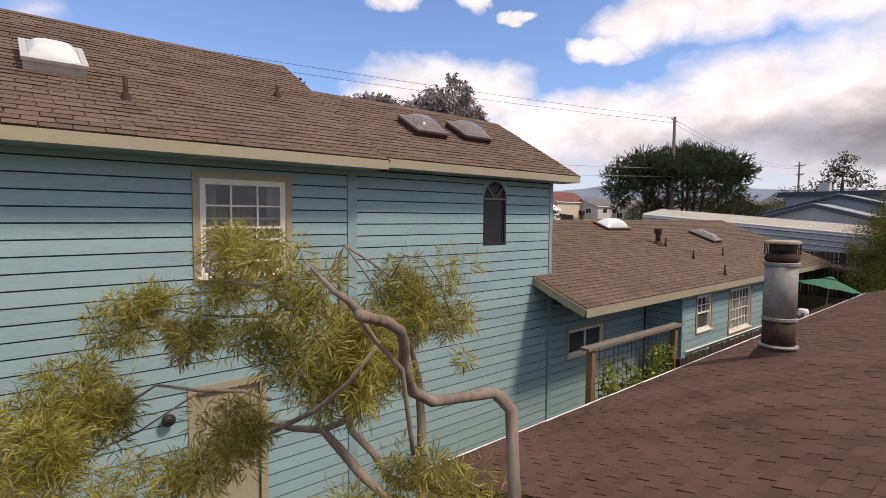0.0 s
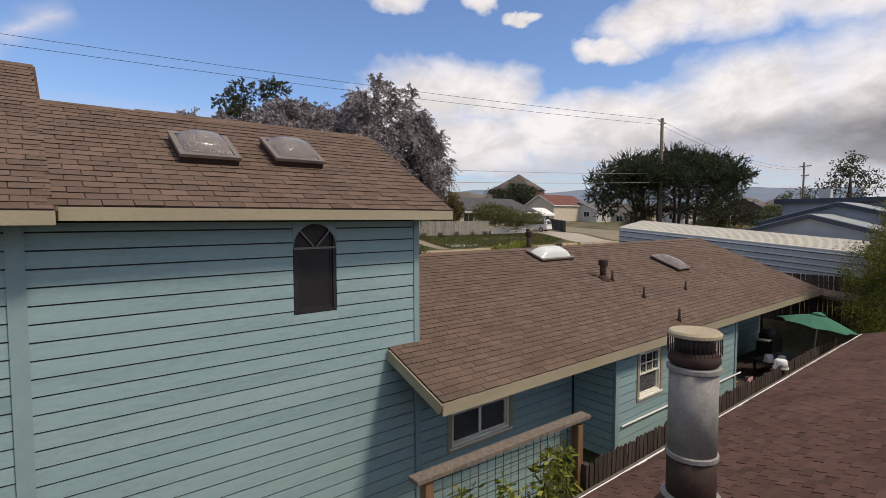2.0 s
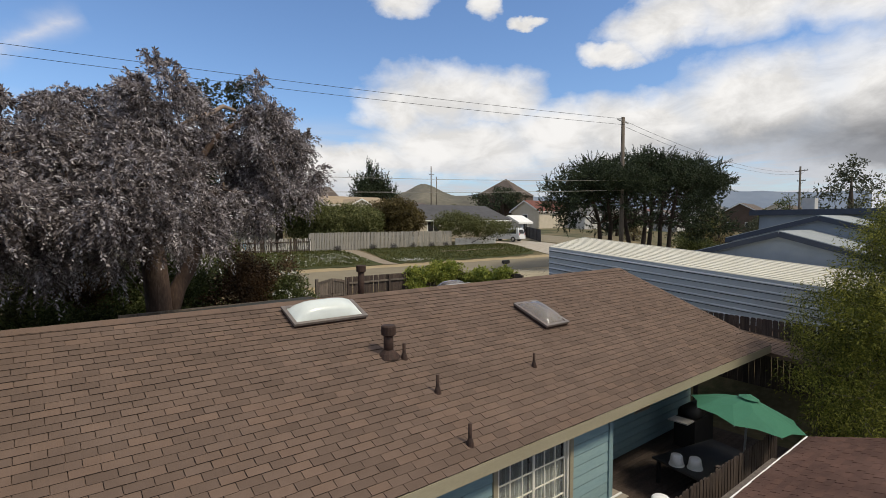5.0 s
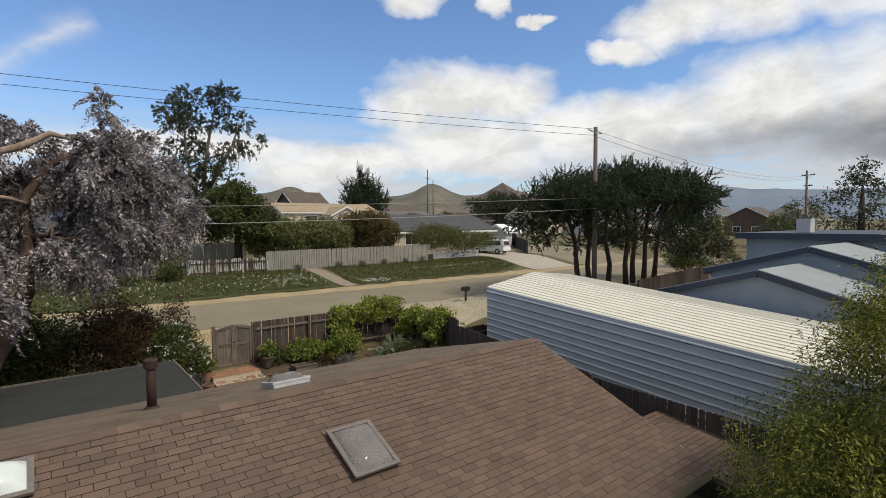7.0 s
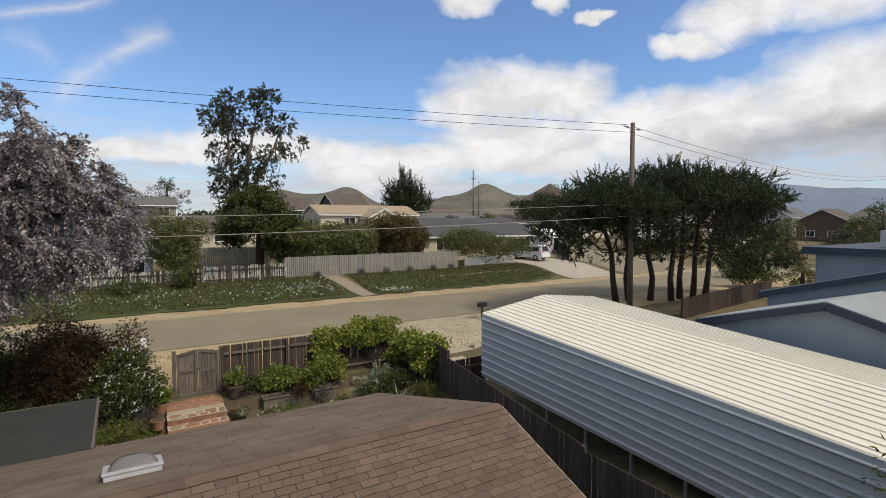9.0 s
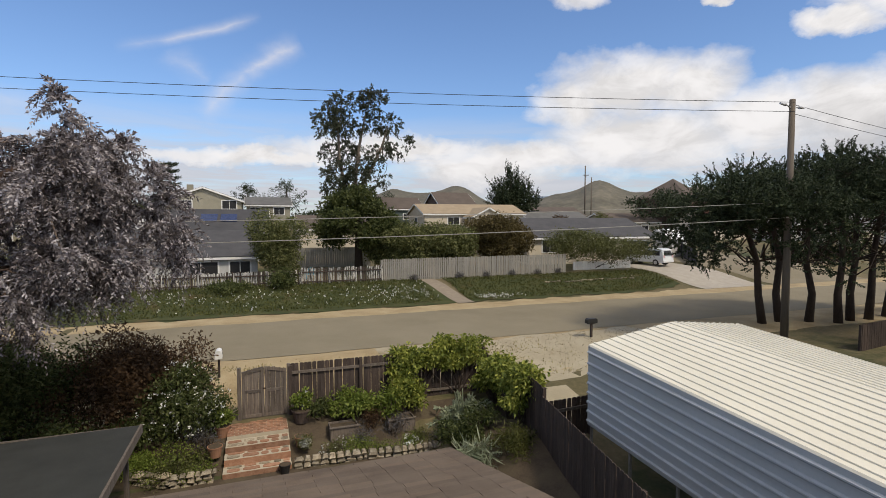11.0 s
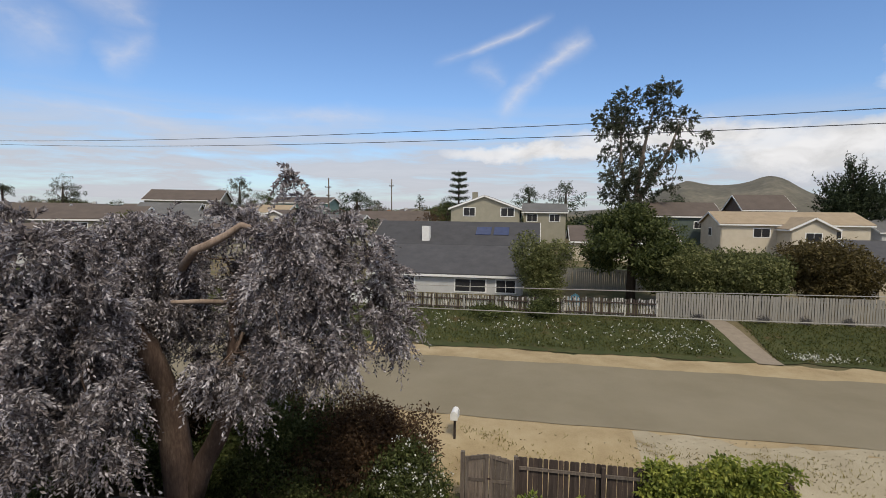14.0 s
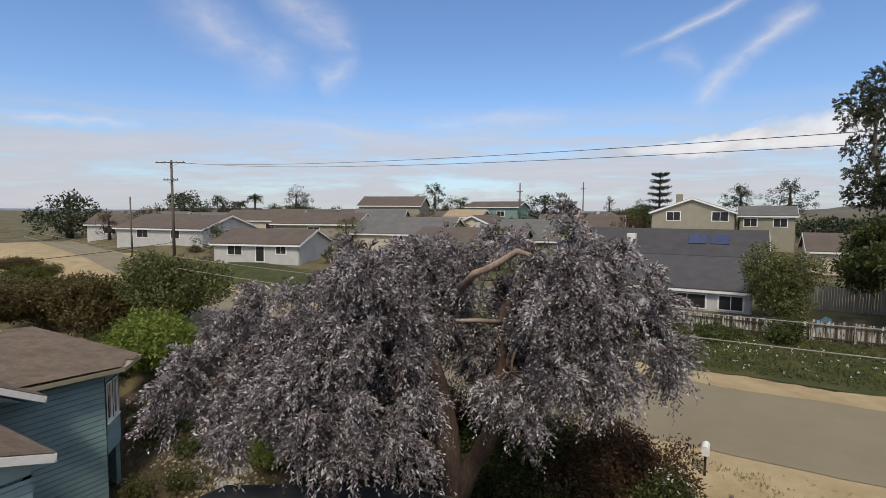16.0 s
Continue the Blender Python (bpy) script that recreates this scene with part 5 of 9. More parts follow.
def build_side_yard():
    t = thing("trellis", "wire-mesh trellis panel between cedar posts with a weathered top board", "trellis")
    ya, yb = 4.96, 4.78
    for x, y in ((6.62, ya), (9.42, yb)):
        part("post", Geo().box(x - 0.06, y - 0.06, -1.2, x + 0.06, y + 0.06, 1.66), WOOD_TAN, t)
    part("top_board", Geo().bar((6.42, ya + 0.01, 1.70), (9.62, yb - 0.01, 1.77), 0.20, 0.05), WOOD_GREY, t)
    for k in range(19):
        x = 6.72 + k * 0.145
        y = ya + (yb - ya) * (x - 6.62) / 2.8
        part("mesh_wire", Geo().tube([(x, y, -0.1), (x, y, 1.66)], [0.005, 0.005], 5), RUSTY, t)
    for k in range(11):
        z = 0.15 + k * 0.145
        part("mesh_wire", Geo().tube([(6.66, ya, z), (9.40, yb, z)], [0.005, 0.005], 5), RUSTY, t)
    vine("climbing_vine", "leafy yellow-green climber on the wire trellis", 21, (8.0, 4.85, -1.11),
         [(-0.9, 0, 1.76, 0.5, 0.13, 0.75), (0.1, 0, 1.66, 0.55, 0.13, 0.75), (0.9, -0.05, 1.86, 0.5, 0.13, 0.72)], 130, LEAF_VINE, 0.13)
    picket_fence("side_fence", "low dark weathered picket fence along the side yard", (9.5, 4.62), (22.5, 4.50), lambda x, y: -0.3, 1.40, WOOD_DARK, 0.10, 0.02, rough=0.03, seed=3)
    # patio
    u = thing("patio_umbrella", "open green cloth patio umbrella over the side patio", "umbrella", at=(22.0, 4.75, -0.215))
    R, n = 1.05, 8
    part("pole", Geo().tube([(0.35, 0.35, 0), (-0.33, 0.02, 2.08)], [0.022, 0.022], 10), ALU, u, smooth=True)
    part("base_weight", Geo().tube([(0.35, 0.35, 0), (0.35, 0.35, 0.07), (0.35, 0.35, 0.1)], [0.26, 0.26, 0.1], 20), RUBBER, u)
    tilt = pose(-0.35, 0.0, 2.12, 9, 4, 10)
    rim = [tilt @ Vector((R * math.cos(2 * math.pi * k / n), R * math.sin(2 * math.pi * k / n), -0.36)) for k in range(n)]
    peak = tilt @ Vector((0, 0, 0))
    for k in range(n):
        p, q = rim[k], rim[(k + 1) % n]
        mid = (p + q) / 2 + (peak - (p + q) / 2) * 0.06
        up = (peak + (p + q) / 2) / 2 + Vector((0, 0, 0.03))
        g = Geo().add([peak, p, mid, q, up], [(0, 1, 4), (1, 2, 4), (2, 3, 4), (3, 0, 4)])
        part("canopy_panel", g, CLOTH_GREEN, u)
        part("rib", Geo().tube([peak - Vector((0, 0, 0.02)), p - Vector((0, 0, 0.02))], [0.007, 0.006], 5), ALU, u)
    part("vent_cap", Geo().tube([tilt @ Vector((0, 0, -0.02)), tilt @ Vector((0, 0, 0.05))], [0.20, 0.03], 8), CLOTH_GREEN, u)
    # deck added to darken the floor; its dark wood carries the patio's shade
    deck = thing("patio_shade_deck", "added board deck, dark in place of shade on the side patio", "deck", kind="structure")
    for k in range(19):
        part("plank", Geo().box(18.66, 4.62 + 0.15 * k, -0.26, 25.0, 4.62 + 0.15 * k + 0.142, -0.215), WOOD_DARK, deck)
    b = thing("patio_table", "dark rectangular patio table in the shade by the wall", "table", at=(21.65, 5.55, -0.215), turn=-12)
    part("tabletop", Geo().box(-1.0, -0.6, 0.52, 1.0, 0.6, 0.56), RUBBER, b)
    for x in (-0.9, 0.9):
        for y in (-0.5, 0.5):
            part("leg", Geo().box(x - 0.03, y - 0.03, 0, x + 0.03, y + 0.03, 0.52), RUBBER, b)
    gr = thing("barbecue_grill", "dark covered barbecue grill with a steel lid", "grill", at=(23.3, 6.6, -0.215))
    part("cart", Geo().box(-0.5, -0.26, 0.1, 0.5, 0.26, 0.82), RUBBER, gr)
    part("lid", Geo().tube([(-0.36, 0, 0.9), (0.36, 0, 0.9)], [0.24, 0.24], 18), RUBBER, gr, smooth=True)
    part("side_shelf", Geo().box(-0.85, -0.24, 0.82, -0.5, 0.24, 0.85), ALU, gr)
    for x, y in ((20.84, 5.82), (20.98, 5.50)):
        tb = thing("plastic_tub", "white plastic tub upside down on the dark patio table", "tub", "white tubs on the patio table", at=(x, y, 0.345))
        part("bowl", Geo().tube([(0, 0, 0), (0, 0, 0.20), (0, 0, 0.22)], [0.145, 0.115, 0.10], 18), WHITE, tb, smooth=True)
        part("rim_band", Geo().tube([(0, 0, 0), (0, 0, 0.025)], [0.155, 0.155], 18), WHITE, tb)
    bk = thing("white_bucket", "white plastic bucket hung upside down on the fence", "bucket", at=(17.85, 4.6, 1.0))
    part("pail", Geo().tube([(0, 0, -0.02), (0, 0, 0.18), (0, 0, 0.2)], [0.17, 0.14, 0.12], 20), WHITE, bk, smooth=True)
    part("rim_band", Geo().tube([(0, 0, -0.025), (0, 0, 0.01)], [0.18, 0.18], 20), WHITE, bk)
    po = thing("clothes_post", "short dark wooden post with a red and white towel over it", "post", at=(17.4, 5.2, -0.25))
    part("post", Geo().box(-0.05, -0.05, 0, 0.05, 0.05, 0.95), WOOD_DARK, po)
    g = Geo()
    for k in range(9):
        a = -0.16 + 0.04 * k
        g.v += [(a, -0.07 - 0.02 * math.sin(k * 1.9), 0.25 + 0.03 * math.sin(k)), (a, -0.06 - 0.01 * math.sin(k * 1.9), 0.96), (a, 0.07 + 0.02 * math.sin(k * 2.3), 0.5)]
    g.f = [(3 * k + j, 3 * k + 3 + j, 3 * k + 4 + j, 3 * k + 1 + j) for k in range(8) for j in range(2)]
    part("towel", g, TOWEL, po, "red and white towel")
    m = thing("door_mat", "pale flat door mat before the sliding door", "mat", at=(19.4, 6.6, -0.212))
    part("mat", Geo().box(-0.45, -0.28, 0.0, 0.45, 0.28, 0.015), CONCRETE, m)


build_side_yard()


# ---- carport ----
def build_carport():
    c = thing("carport", "long metal carport with white ribbed roof and pale blue ribbed side", "carport")
    d = Vector((0.045, -0.99, -0.085)).normalized()
    A = Vector((29.75, 16.5, 4.30))
    W, L = 6.2, 17.5
    # cross-section: side wall, bend, roof, ridge, mirrored
    prof = [(0.0, -2.15), (0.0, -0.62), (0.0, -0.02), (0.03, 0.02), (3.1, 0.36), (6.17, 0.02), (6.2, -0.02), (6.2, -2.15)]

    def place(x, z, s):
        return A + Vector((1, 0.10, 0)) * x + Vector((0, 0, 1)) * z + d * s

    for i, (mat, name) in enumerate(((STEEL_BLUE, "side_panel"), (STEEL_BLUE, "side_panel"), (ROOF_WHITE, "bend_panel"), (ROOF_WHITE, "roof_panel"), (ROOF_WHITE, "roof_panel"), (ROOF_WHITE, "bend_panel"), (STEEL_BLUE, "side_panel"))):
        (xa, za), (xb, zb) = prof[i], prof[i + 1]
        seg = math.hypot(xb - xa, zb - za)
        nx, nz = -(zb - za) / seg, (xb - xa) / seg
        g = Geo()
        p = [place(xa, za, 0), place(xb, zb, 0), place(xb, zb, L), place(xa, za, L)]
        g.prism(p, (0, 0, 0), Vector((nx, 0, nz)) * 0.004)
        pn = part(name, g, mat, c)
        count = int(seg / (0.22 if name == "side_panel" else 0.27))
        for k in range(count):
            f = (k + 0.5) / count
            x, z = xa + (xb - xa) * f, za + (zb - za) * f
            tx, tz = (xb - xa) / seg, (zb - za) / seg
            sec = [(-0.03, 0.004), (-0.028, 0.055), (0.008, 0.055), (0.035, 0.004)] if name == "side_panel" else [(-0.022, 0.004), (-0.014, 0.032), (0.014, 0.032), (0.022, 0.004)]
            poly = [place(x + tx * u + nx * h, z + tz * u + nz * h, 0.01) for u, h in sec]
            part("rib", Geo().prism(poly, (0, 0, 0), d * (L - 0.02)), mat, pn)
            # each rib's shade drawn as a thin dark strip below it
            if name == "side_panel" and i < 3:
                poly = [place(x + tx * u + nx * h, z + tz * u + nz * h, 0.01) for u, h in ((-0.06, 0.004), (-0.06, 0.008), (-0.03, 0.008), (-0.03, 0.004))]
                part("seam", Geo().prism(poly, (0, 0, 0), d * (L - 0.02)), RIB_SHADE, pn)
    for x in (0.06, 6.14):
        for s in np.arange(0.1, L, 1.45):
            t = place(x, -0.1, float(s))
            part("post", Geo().box(t.x - 0.03, t.y - 0.03, float(height(t.x, t.y)) - 0.05, t.x + 0.03, t.y + 0.03, t.z), GALV, c)
    for s in (0.03, L - 0.03):
        g = Geo()
        for (xa, za), (xb, zb) in zip(prof[1:-2], prof[2:-1]):
            g.bar(place(xa, za - 0.04, s), place(xb, zb - 0.04, s), 0.06, 0.06)
        part("end_bow", g, GALV, c, "galvanised end bow")
    part("edge_trim", Geo().bar(place(-0.01, -2.15, 0.0), place(-0.01, 0, 0.0), 0.03, 0.05), BLACK, c)


build_carport()


# ---- street and fences ----
def land(x, y):
    return float(height(x, y))


def build_fences():
    picket_fence("street_fence", "dark weathered board fence with scalloped top along the street", (22.45, 22.93), (29.6, 22.93), land, 1.72, WOOD_DARK, 0.14, 0.003, seed=5, rail_side=-1, cap=WOOD_GREY)
    picket_fence("corner_fence", "dark board fence between garden and carport", (29.0, 17.6), (27.6, 10.0), lambda x, y: 0.72, 1.95, WOOD_DARK, 0.15, 0.006, seed=6, rail_side=1, cap=WOOD_GREY)
    picket_fence("corner_fence", "dark board fence stepping down towards the house", (27.6, 10.0), (27.3, 2.0), lambda x, y: 0.2, 2.35, WOOD_DARK, 0.15, 0.006, seed=7, rail_side=1)
    picket_fence("corner_fence", "dark board fence from the street corner", (29.6, 22.9), (29.0, 17.6), lambda x, y: land(28.4, y), 1.6, WOOD_DARK, 0.15, 0.006, seed=8, rail_side=1, cap=WOOD_GREY)
    picket_fence("short_fence", "short dark board fence joining the carport corner", (29.0, 17.5), (30.6, 17.6), lambda x, y: 1.0, 1.5, WOOD_DARK, 0.15, 0.006, seed=9, rail_side=-1, cap=WOOD_GREY)
    g = thing("garden_gate", "weathered grey double wooden garden gate with arched top", "gate")
    x0, x1, y, z0 = 20.84, 22.40, 22.92, 1.08
    xm = (x0 + x1) / 2
    for xa, xb, s in ((x0 + 0.08, xm - 0.01, 1), (xm + 0.01, x1 - 0.08, -1)):
        lf = part("gate_leaf", Geo().box(xa, y - 0.02, z0 + 0.04, xb, y + 0.0, z0 + 0.10), WOOD_GREY, g)
        n = 4
        for k in range(n):
            a, b = xa + (xb - xa) * k / n, xa + (xb - xa) * (k + 1) / n - 0.006
            mid = ((a + b) / 2 - xm) / (x1 - xm)
            part("board", Geo().box(a, y, z0 + 0.05, b, y + 0.02, z0 + 1.72 - 0.16 * abs(mid) ** 1.5), WOOD_GREY, lf)
        for a in (xa, xb - 0.09):
            mid = (a + 0.045 - xm) / (x1 - xm)
            part("stile", Geo().box(a, y - 0.03, z0 + 0.05, a + 0.09, y, z0 + 1.70 - 0.16 * abs(mid) ** 1.5), WOOD_GREY, lf)
        for z in (0.06, 0.88):
            part("rail", Geo().box(xa + 0.09, y - 0.025, z0 + z, xb - 0.09, y, z0 + z + 0.09), WOOD_GREY, lf)
        m0, m1 = (xa - xm) / (x1 - xm), (xb - xm) / (x1 - xm)
        part("rail", Geo().bar((xa, y - 0.012, z0 + 1.68 - 0.16 * abs(m0) ** 1.5), (xb, y - 0.012, z0 + 1.68 - 0.16 * abs(m1) ** 1.5), 0.04, 0.10), WOOD_GREY, lf)
    for x in (x0, x1):
        part("gate_post", Geo().box(x - 0.06, y - 0.06, z0 - 0.15, x + 0.06, y + 0.06, z0 + 1.74), WOOD_GREY, g)
    part("latch", Geo().box(xm - 0.05, y - 0.05, z0 + 0.98, xm + 0.05, y - 0.03, z0 + 1.02), RUSTY, g)

    zf = lambda x, y: land(x, y) - 0.02
    picket_fence("white_fence", "flaking whitewashed picket fence across the street", (10.5, 45.6), (24.6, 45.6), zf, 1.15, WHITEWASH, 0.13, 0.05, top="flat", rough=0.06, seed=12, rail_side=-1, cap=WOOD_DARK, worn=WOOD_DARK)
    picket_fence("white_fence", "flaking whitewashed picket fence across the street", (-6, 45.6), (6.9, 45.6), zf, 1.15, WHITEWASH, 0.13, 0.05, top="flat", rough=0.06, seed=21, rail_side=-1, cap=WOOD_DARK, worn=WOOD_DARK)
    picket_fence("board_fence", "solid white-painted board fence across the street", (6.95, 45.6), (10.4, 45.6), zf, 1.35, WHITE, 0.17, 0.006, top="flat", seed=22, rail_side=1, cap=WHITE)
    picket_fence("white_fence", "flaking whitewashed picket fence with dark gaps", (24.7, 45.6), (31.0, 45.7), zf, 1.30, WHITEWASH, 0.13, 0.05, top="flat", rough=0.06, seed=13, rail_side=-1, cap=WOOD_DARK, worn=WOOD_DARK)
    picket_fence("pale_fence", "pale grey painted board fence behind the lawn", (31.0, 45.75), (48.6, 46.1), zf, 1.80, PALE_FENCE, 0.14, 0.03, top="flat", rough=0.04, seed=14, rail_side=1)
    picket_fence("back_fence", "tall pale board fence of the yard behind", (23.0, 55.5), (32.0, 55.0), zf, 1.9, PALE_FENCE, 0.15, 0.02, top="flat", seed=15)
    picket_fence("low_white_wall_fence", "low white fence beside the driveway", (50.5, 47.5), (57.3, 47.6), zf, 0.85, WHITE, 0.18, 0.01, top="flat", seed=16)
    picket_fence("grey_fence", "grey board fence beyond the driveway", (65.5, 47), (72, 56), zf, 1.7, SHINGLE_GREY, 0.2, 0.0, top="flat", seed=17)
    picket_fence("yard_fence", "dark fence of the yard under the cypresses", (46, 19.5), (60, 21.5), zf, 1.2, WOOD_DARK, 0.2, 0.01, top="flat", seed=18, cap=WOOD_TAN)


build_fences()


CHAIR_BLUE = material("sky_blue_paint", [(0.10, 0.26, 0.36), (0.14, 0.33, 0.44)], 4, 0.6, 0.1)


def build_garden_chair():
    c = thing("garden_chair", "sky-blue slatted wooden garden chair behind the picket fence", "chair", at=(25.6, 48.6, land(25.6, 48.6)), turn=190)
    part("seat", Geo().box(-0.3, -0.3, 0.34, 0.3, 0.25, 0.38), CHAIR_BLUE, c)
    for k in range(5):
        x, h = -0.26 + 0.13 * k, 1.0 - 0.05 * abs(k - 2) ** 1.6
        part("back_slat", Geo().prism([(x - 0.055, 0.22, 0.36), (x + 0.055, 0.22, 0.36), (x + 0.055, 0.42, h), (x - 0.055, 0.42, h)], (0, 0, 0), (0, 0.02, 0)), CHAIR_BLUE, c)
    for s in (-1, 1):
        part("armrest", Geo().box(s * 0.36 - 0.06, -0.35, 0.56, s * 0.36 + 0.06, 0.35, 0.59), CHAIR_BLUE, c)
        for y in (-0.3, 0.28):
            part("leg", Geo().box(s * 0.33 - 0.03, y - 0.04, 0, s * 0.33 + 0.03, y + 0.04, 0.56), CHAIR_BLUE, c)


def build_mailboxes():
    m = thing("mailbox", "white rounded mailbox on a dark post beside the street", "mailbox", at=(20.02, 26.45, land(20.02, 26.45)))
    part("post", Geo().box(-0.04, -0.04, -0.1, 0.04, 0.04, 0.78), WOOD_DARK, m)
    sec = [(-0.13, 0, 0.78), (0.13, 0, 0.78), (0.13, 0, 0.96)] + [(0.13 * math.cos(math.pi * k / 10), 0, 0.96 + 0.15 * math.sin(math.pi * k / 10)) for k in range(11)] + [(-0.13, 0, 0.96)]
    part("box", Geo().prism(sec, (0, -0.26, 0), (0, 0.26, 0)), WHITE, m)
    part("door", Geo().prism([(p[0] * 0.94, 0, 0.79 + (p[2] - 0.78) * 0.96) for p in sec], (0, 0.262, 0), (0, 0.272, 0)), WHITE, m)
    part("flag", Geo().box(0.132, -0.1, 0.95, 0.14, -0.07, 1.15), BLACK, m)
    m = thing("mailbox", "dark flat-topped mailbox on a dark wooden post", "mailbox", at=(37.1, 26.4, land(37.1, 26.4)))
    part("post", Geo().box(-0.05, -0.05, -0.1, 0.05, 0.05, 0.72), WOOD_DARK, m)
    part("box", Geo().prism([(-0.28, 0, 0.72), (0.28, 0, 0.72), (0.28, 0, 0.90), (0.2, 0, 0.96), (-0.2, 0, 0.96), (-0.28, 0, 0.90)], (0, -0.13, 0), (0, 0.13, 0)), RUBBER, m)
    part("arm", Geo().bar((-0.22, 0, 0.70), (0.22, 0, 0.70), 0.08, 0.04), WOOD_DARK, m)


build_garden_chair()
build_mailboxes()


def car(name, label, at, turn, paint, van=True):
    """A car whose length runs along local x, its nose towards +x."""
    c = thing(name, label, "car", "parked cars", at=at, turn=turn)
    L, W, H = 4.7, 1.85, 1.75 if van else 1.45
    low = [(-L / 2, 0.45), (-L / 2 + 0.05, 0.95), (L / 2 - 1.1, 1.0), (L / 2 - 0.1, 0.85), (L / 2, 0.6), (L / 2 - 0.05, 0.35), (-L / 2 + 0.1, 0.32)]
    part("body", Geo().prism([(x, 0, z) for x, z in low], (0, -W / 2, 0), (0, W / 2, 0)), paint, c)
    cab = [(-L / 2 + 0.05, 0.95), (-L / 2 + 0.25, H - 0.08), (-L / 2 + 0.5, H), (0.5, H), (0.8, H - 0.06), (L / 2 - 1.1, 1.0)] if van else [(-L / 2 + 0.5, 0.97), (-L / 2 + 1.2, H), (0.4, H), (L / 2 - 1.2, 1.0)]
    g = Geo()
    n = len(cab)
    vs = [(x, s * (W / 2 - (0.02 if z < 1.1 else 0.13)), z) for s in (-1, 1) for x, z in cab]
    g.add(vs, [tuple(range(n)), tuple(range(2 * n - 1, n - 1, -1))] + [(i, (i + 1) % n, n + (i + 1) % n, n + i) for i in range(n)])
    part("cabin", g, paint, c)
    for s in (-1, 1):
        y0 = s * (W / 2 - 0.045)
        y1 = s * (W / 2 - 0.11)
        for xa, xb in ((-L / 2 + 0.45, -0.95), (-0.85, 0.1), (0.2, 0.75)):
            part("side_window", Geo().prism([(xa, y0, 1.06), (xb + 0.12, y0, 1.06), (xb, y1, H - 0.17), (xa + 0.05, y1, H - 0.17)], (0, 0, 0), (0, s * 0.015, 0)), BLACK, c)
        part("tail_light", Geo().box(-L / 2 - 0.01, s * 0.72 - 0.1, 0.85, -L / 2 + 0.05, s * 0.72 + 0.1, 1.15), TOWEL, c)
        for x in (-1.45, 1.45):
            w = part("wheel", Geo().tube([(x, s * (W / 2 - 0.20), 0.33), (x, s * (W / 2 + 0.01), 0.33)], [0.33, 0.33], 20), RUBBER, c)
            part("rim", Geo().tube([(x, s * (W / 2 + 0.0), 0.33), (x, s * (W / 2 + 0.02), 0.33)], [0.2, 0.19], 16), ALU, w)
    part("rear_window", Geo().prism([(-L / 2 + 0.02, -0.7, 1.08), (-L / 2 + 0.02, 0.7, 1.08), (-L / 2 + 0.2, 0.6, H - 0.18), (-L / 2 + 0.2, -0.6, H - 0.18)], (0, 0, 0), (-0.02, 0, 0)), BLACK, c)
    part("bumper", Geo().box(-L / 2 - 0.06, -W / 2 + 0.05, 0.38, -L / 2 + 0.02, W / 2 - 0.05, 0.58), paint, c)
    return c


CAR_WHITE = material("white_car_paint", [(0.6, 0.62, 0.64), (0.7, 0.72, 0.73)], 1, 0.3, 0, spec=0.5)
CAR_GREY = material("grey_car_paint", [(0.22, 0.24, 0.26), (0.28, 0.3, 0.32)], 1, 0.3, 0, spec=0.5)


# ---- utility poles and wires ----
def pole(at, high, r, arms, label, turn=0):
    p = thing("utility_pole", label, "utility pole", "utility poles", at=at, turn=turn)
    part("mast", Geo().tube([(0, 0, -0.3), (0, 0, high)], [r, r * 0.7], 12), POLE_WOOD, p, smooth=True)
    for z, w in arms:
        part("crossarm", Geo().box(-w / 2, -r - 0.10, z - 0.06, w / 2, -r + 0.02, z + 0.06), POLE_WOOD, p)
        for x in (-w * 0.45, -w * 0.2, w * 0.2, w * 0.45):
            part("insulator", Geo().tube([(x, -r - 0.04, z + 0.06), (x, -r - 0.04, z + 0.16), (x, -r - 0.04, z + 0.2)], [0.03, 0.045, 0.02], 8), RUBBER, p)
        for s in (-1, 1):
            part("brace", Geo().bar((s * w * 0.3, -r - 0.03, z - 0.05), (0, -r - 0.01, z - 0.5), 0.03, 0.02), POLE_WOOD, p)
    return p


def wire(name_label, a, b, sag, r=0.012, mat=BLACK):
    n = 24
    a, b = Vector(a), Vector(b)
    pts = [a + (b - a) * (k / n) - Vector((0, 0, sag * 4 * (k / n) * (1 - k / n))) for k in range(n + 1)]
    return solid("overhead_wire", Geo().tube(pts, [r] * (n + 1), 5), mat, name_label, "wire", "overhead wires")


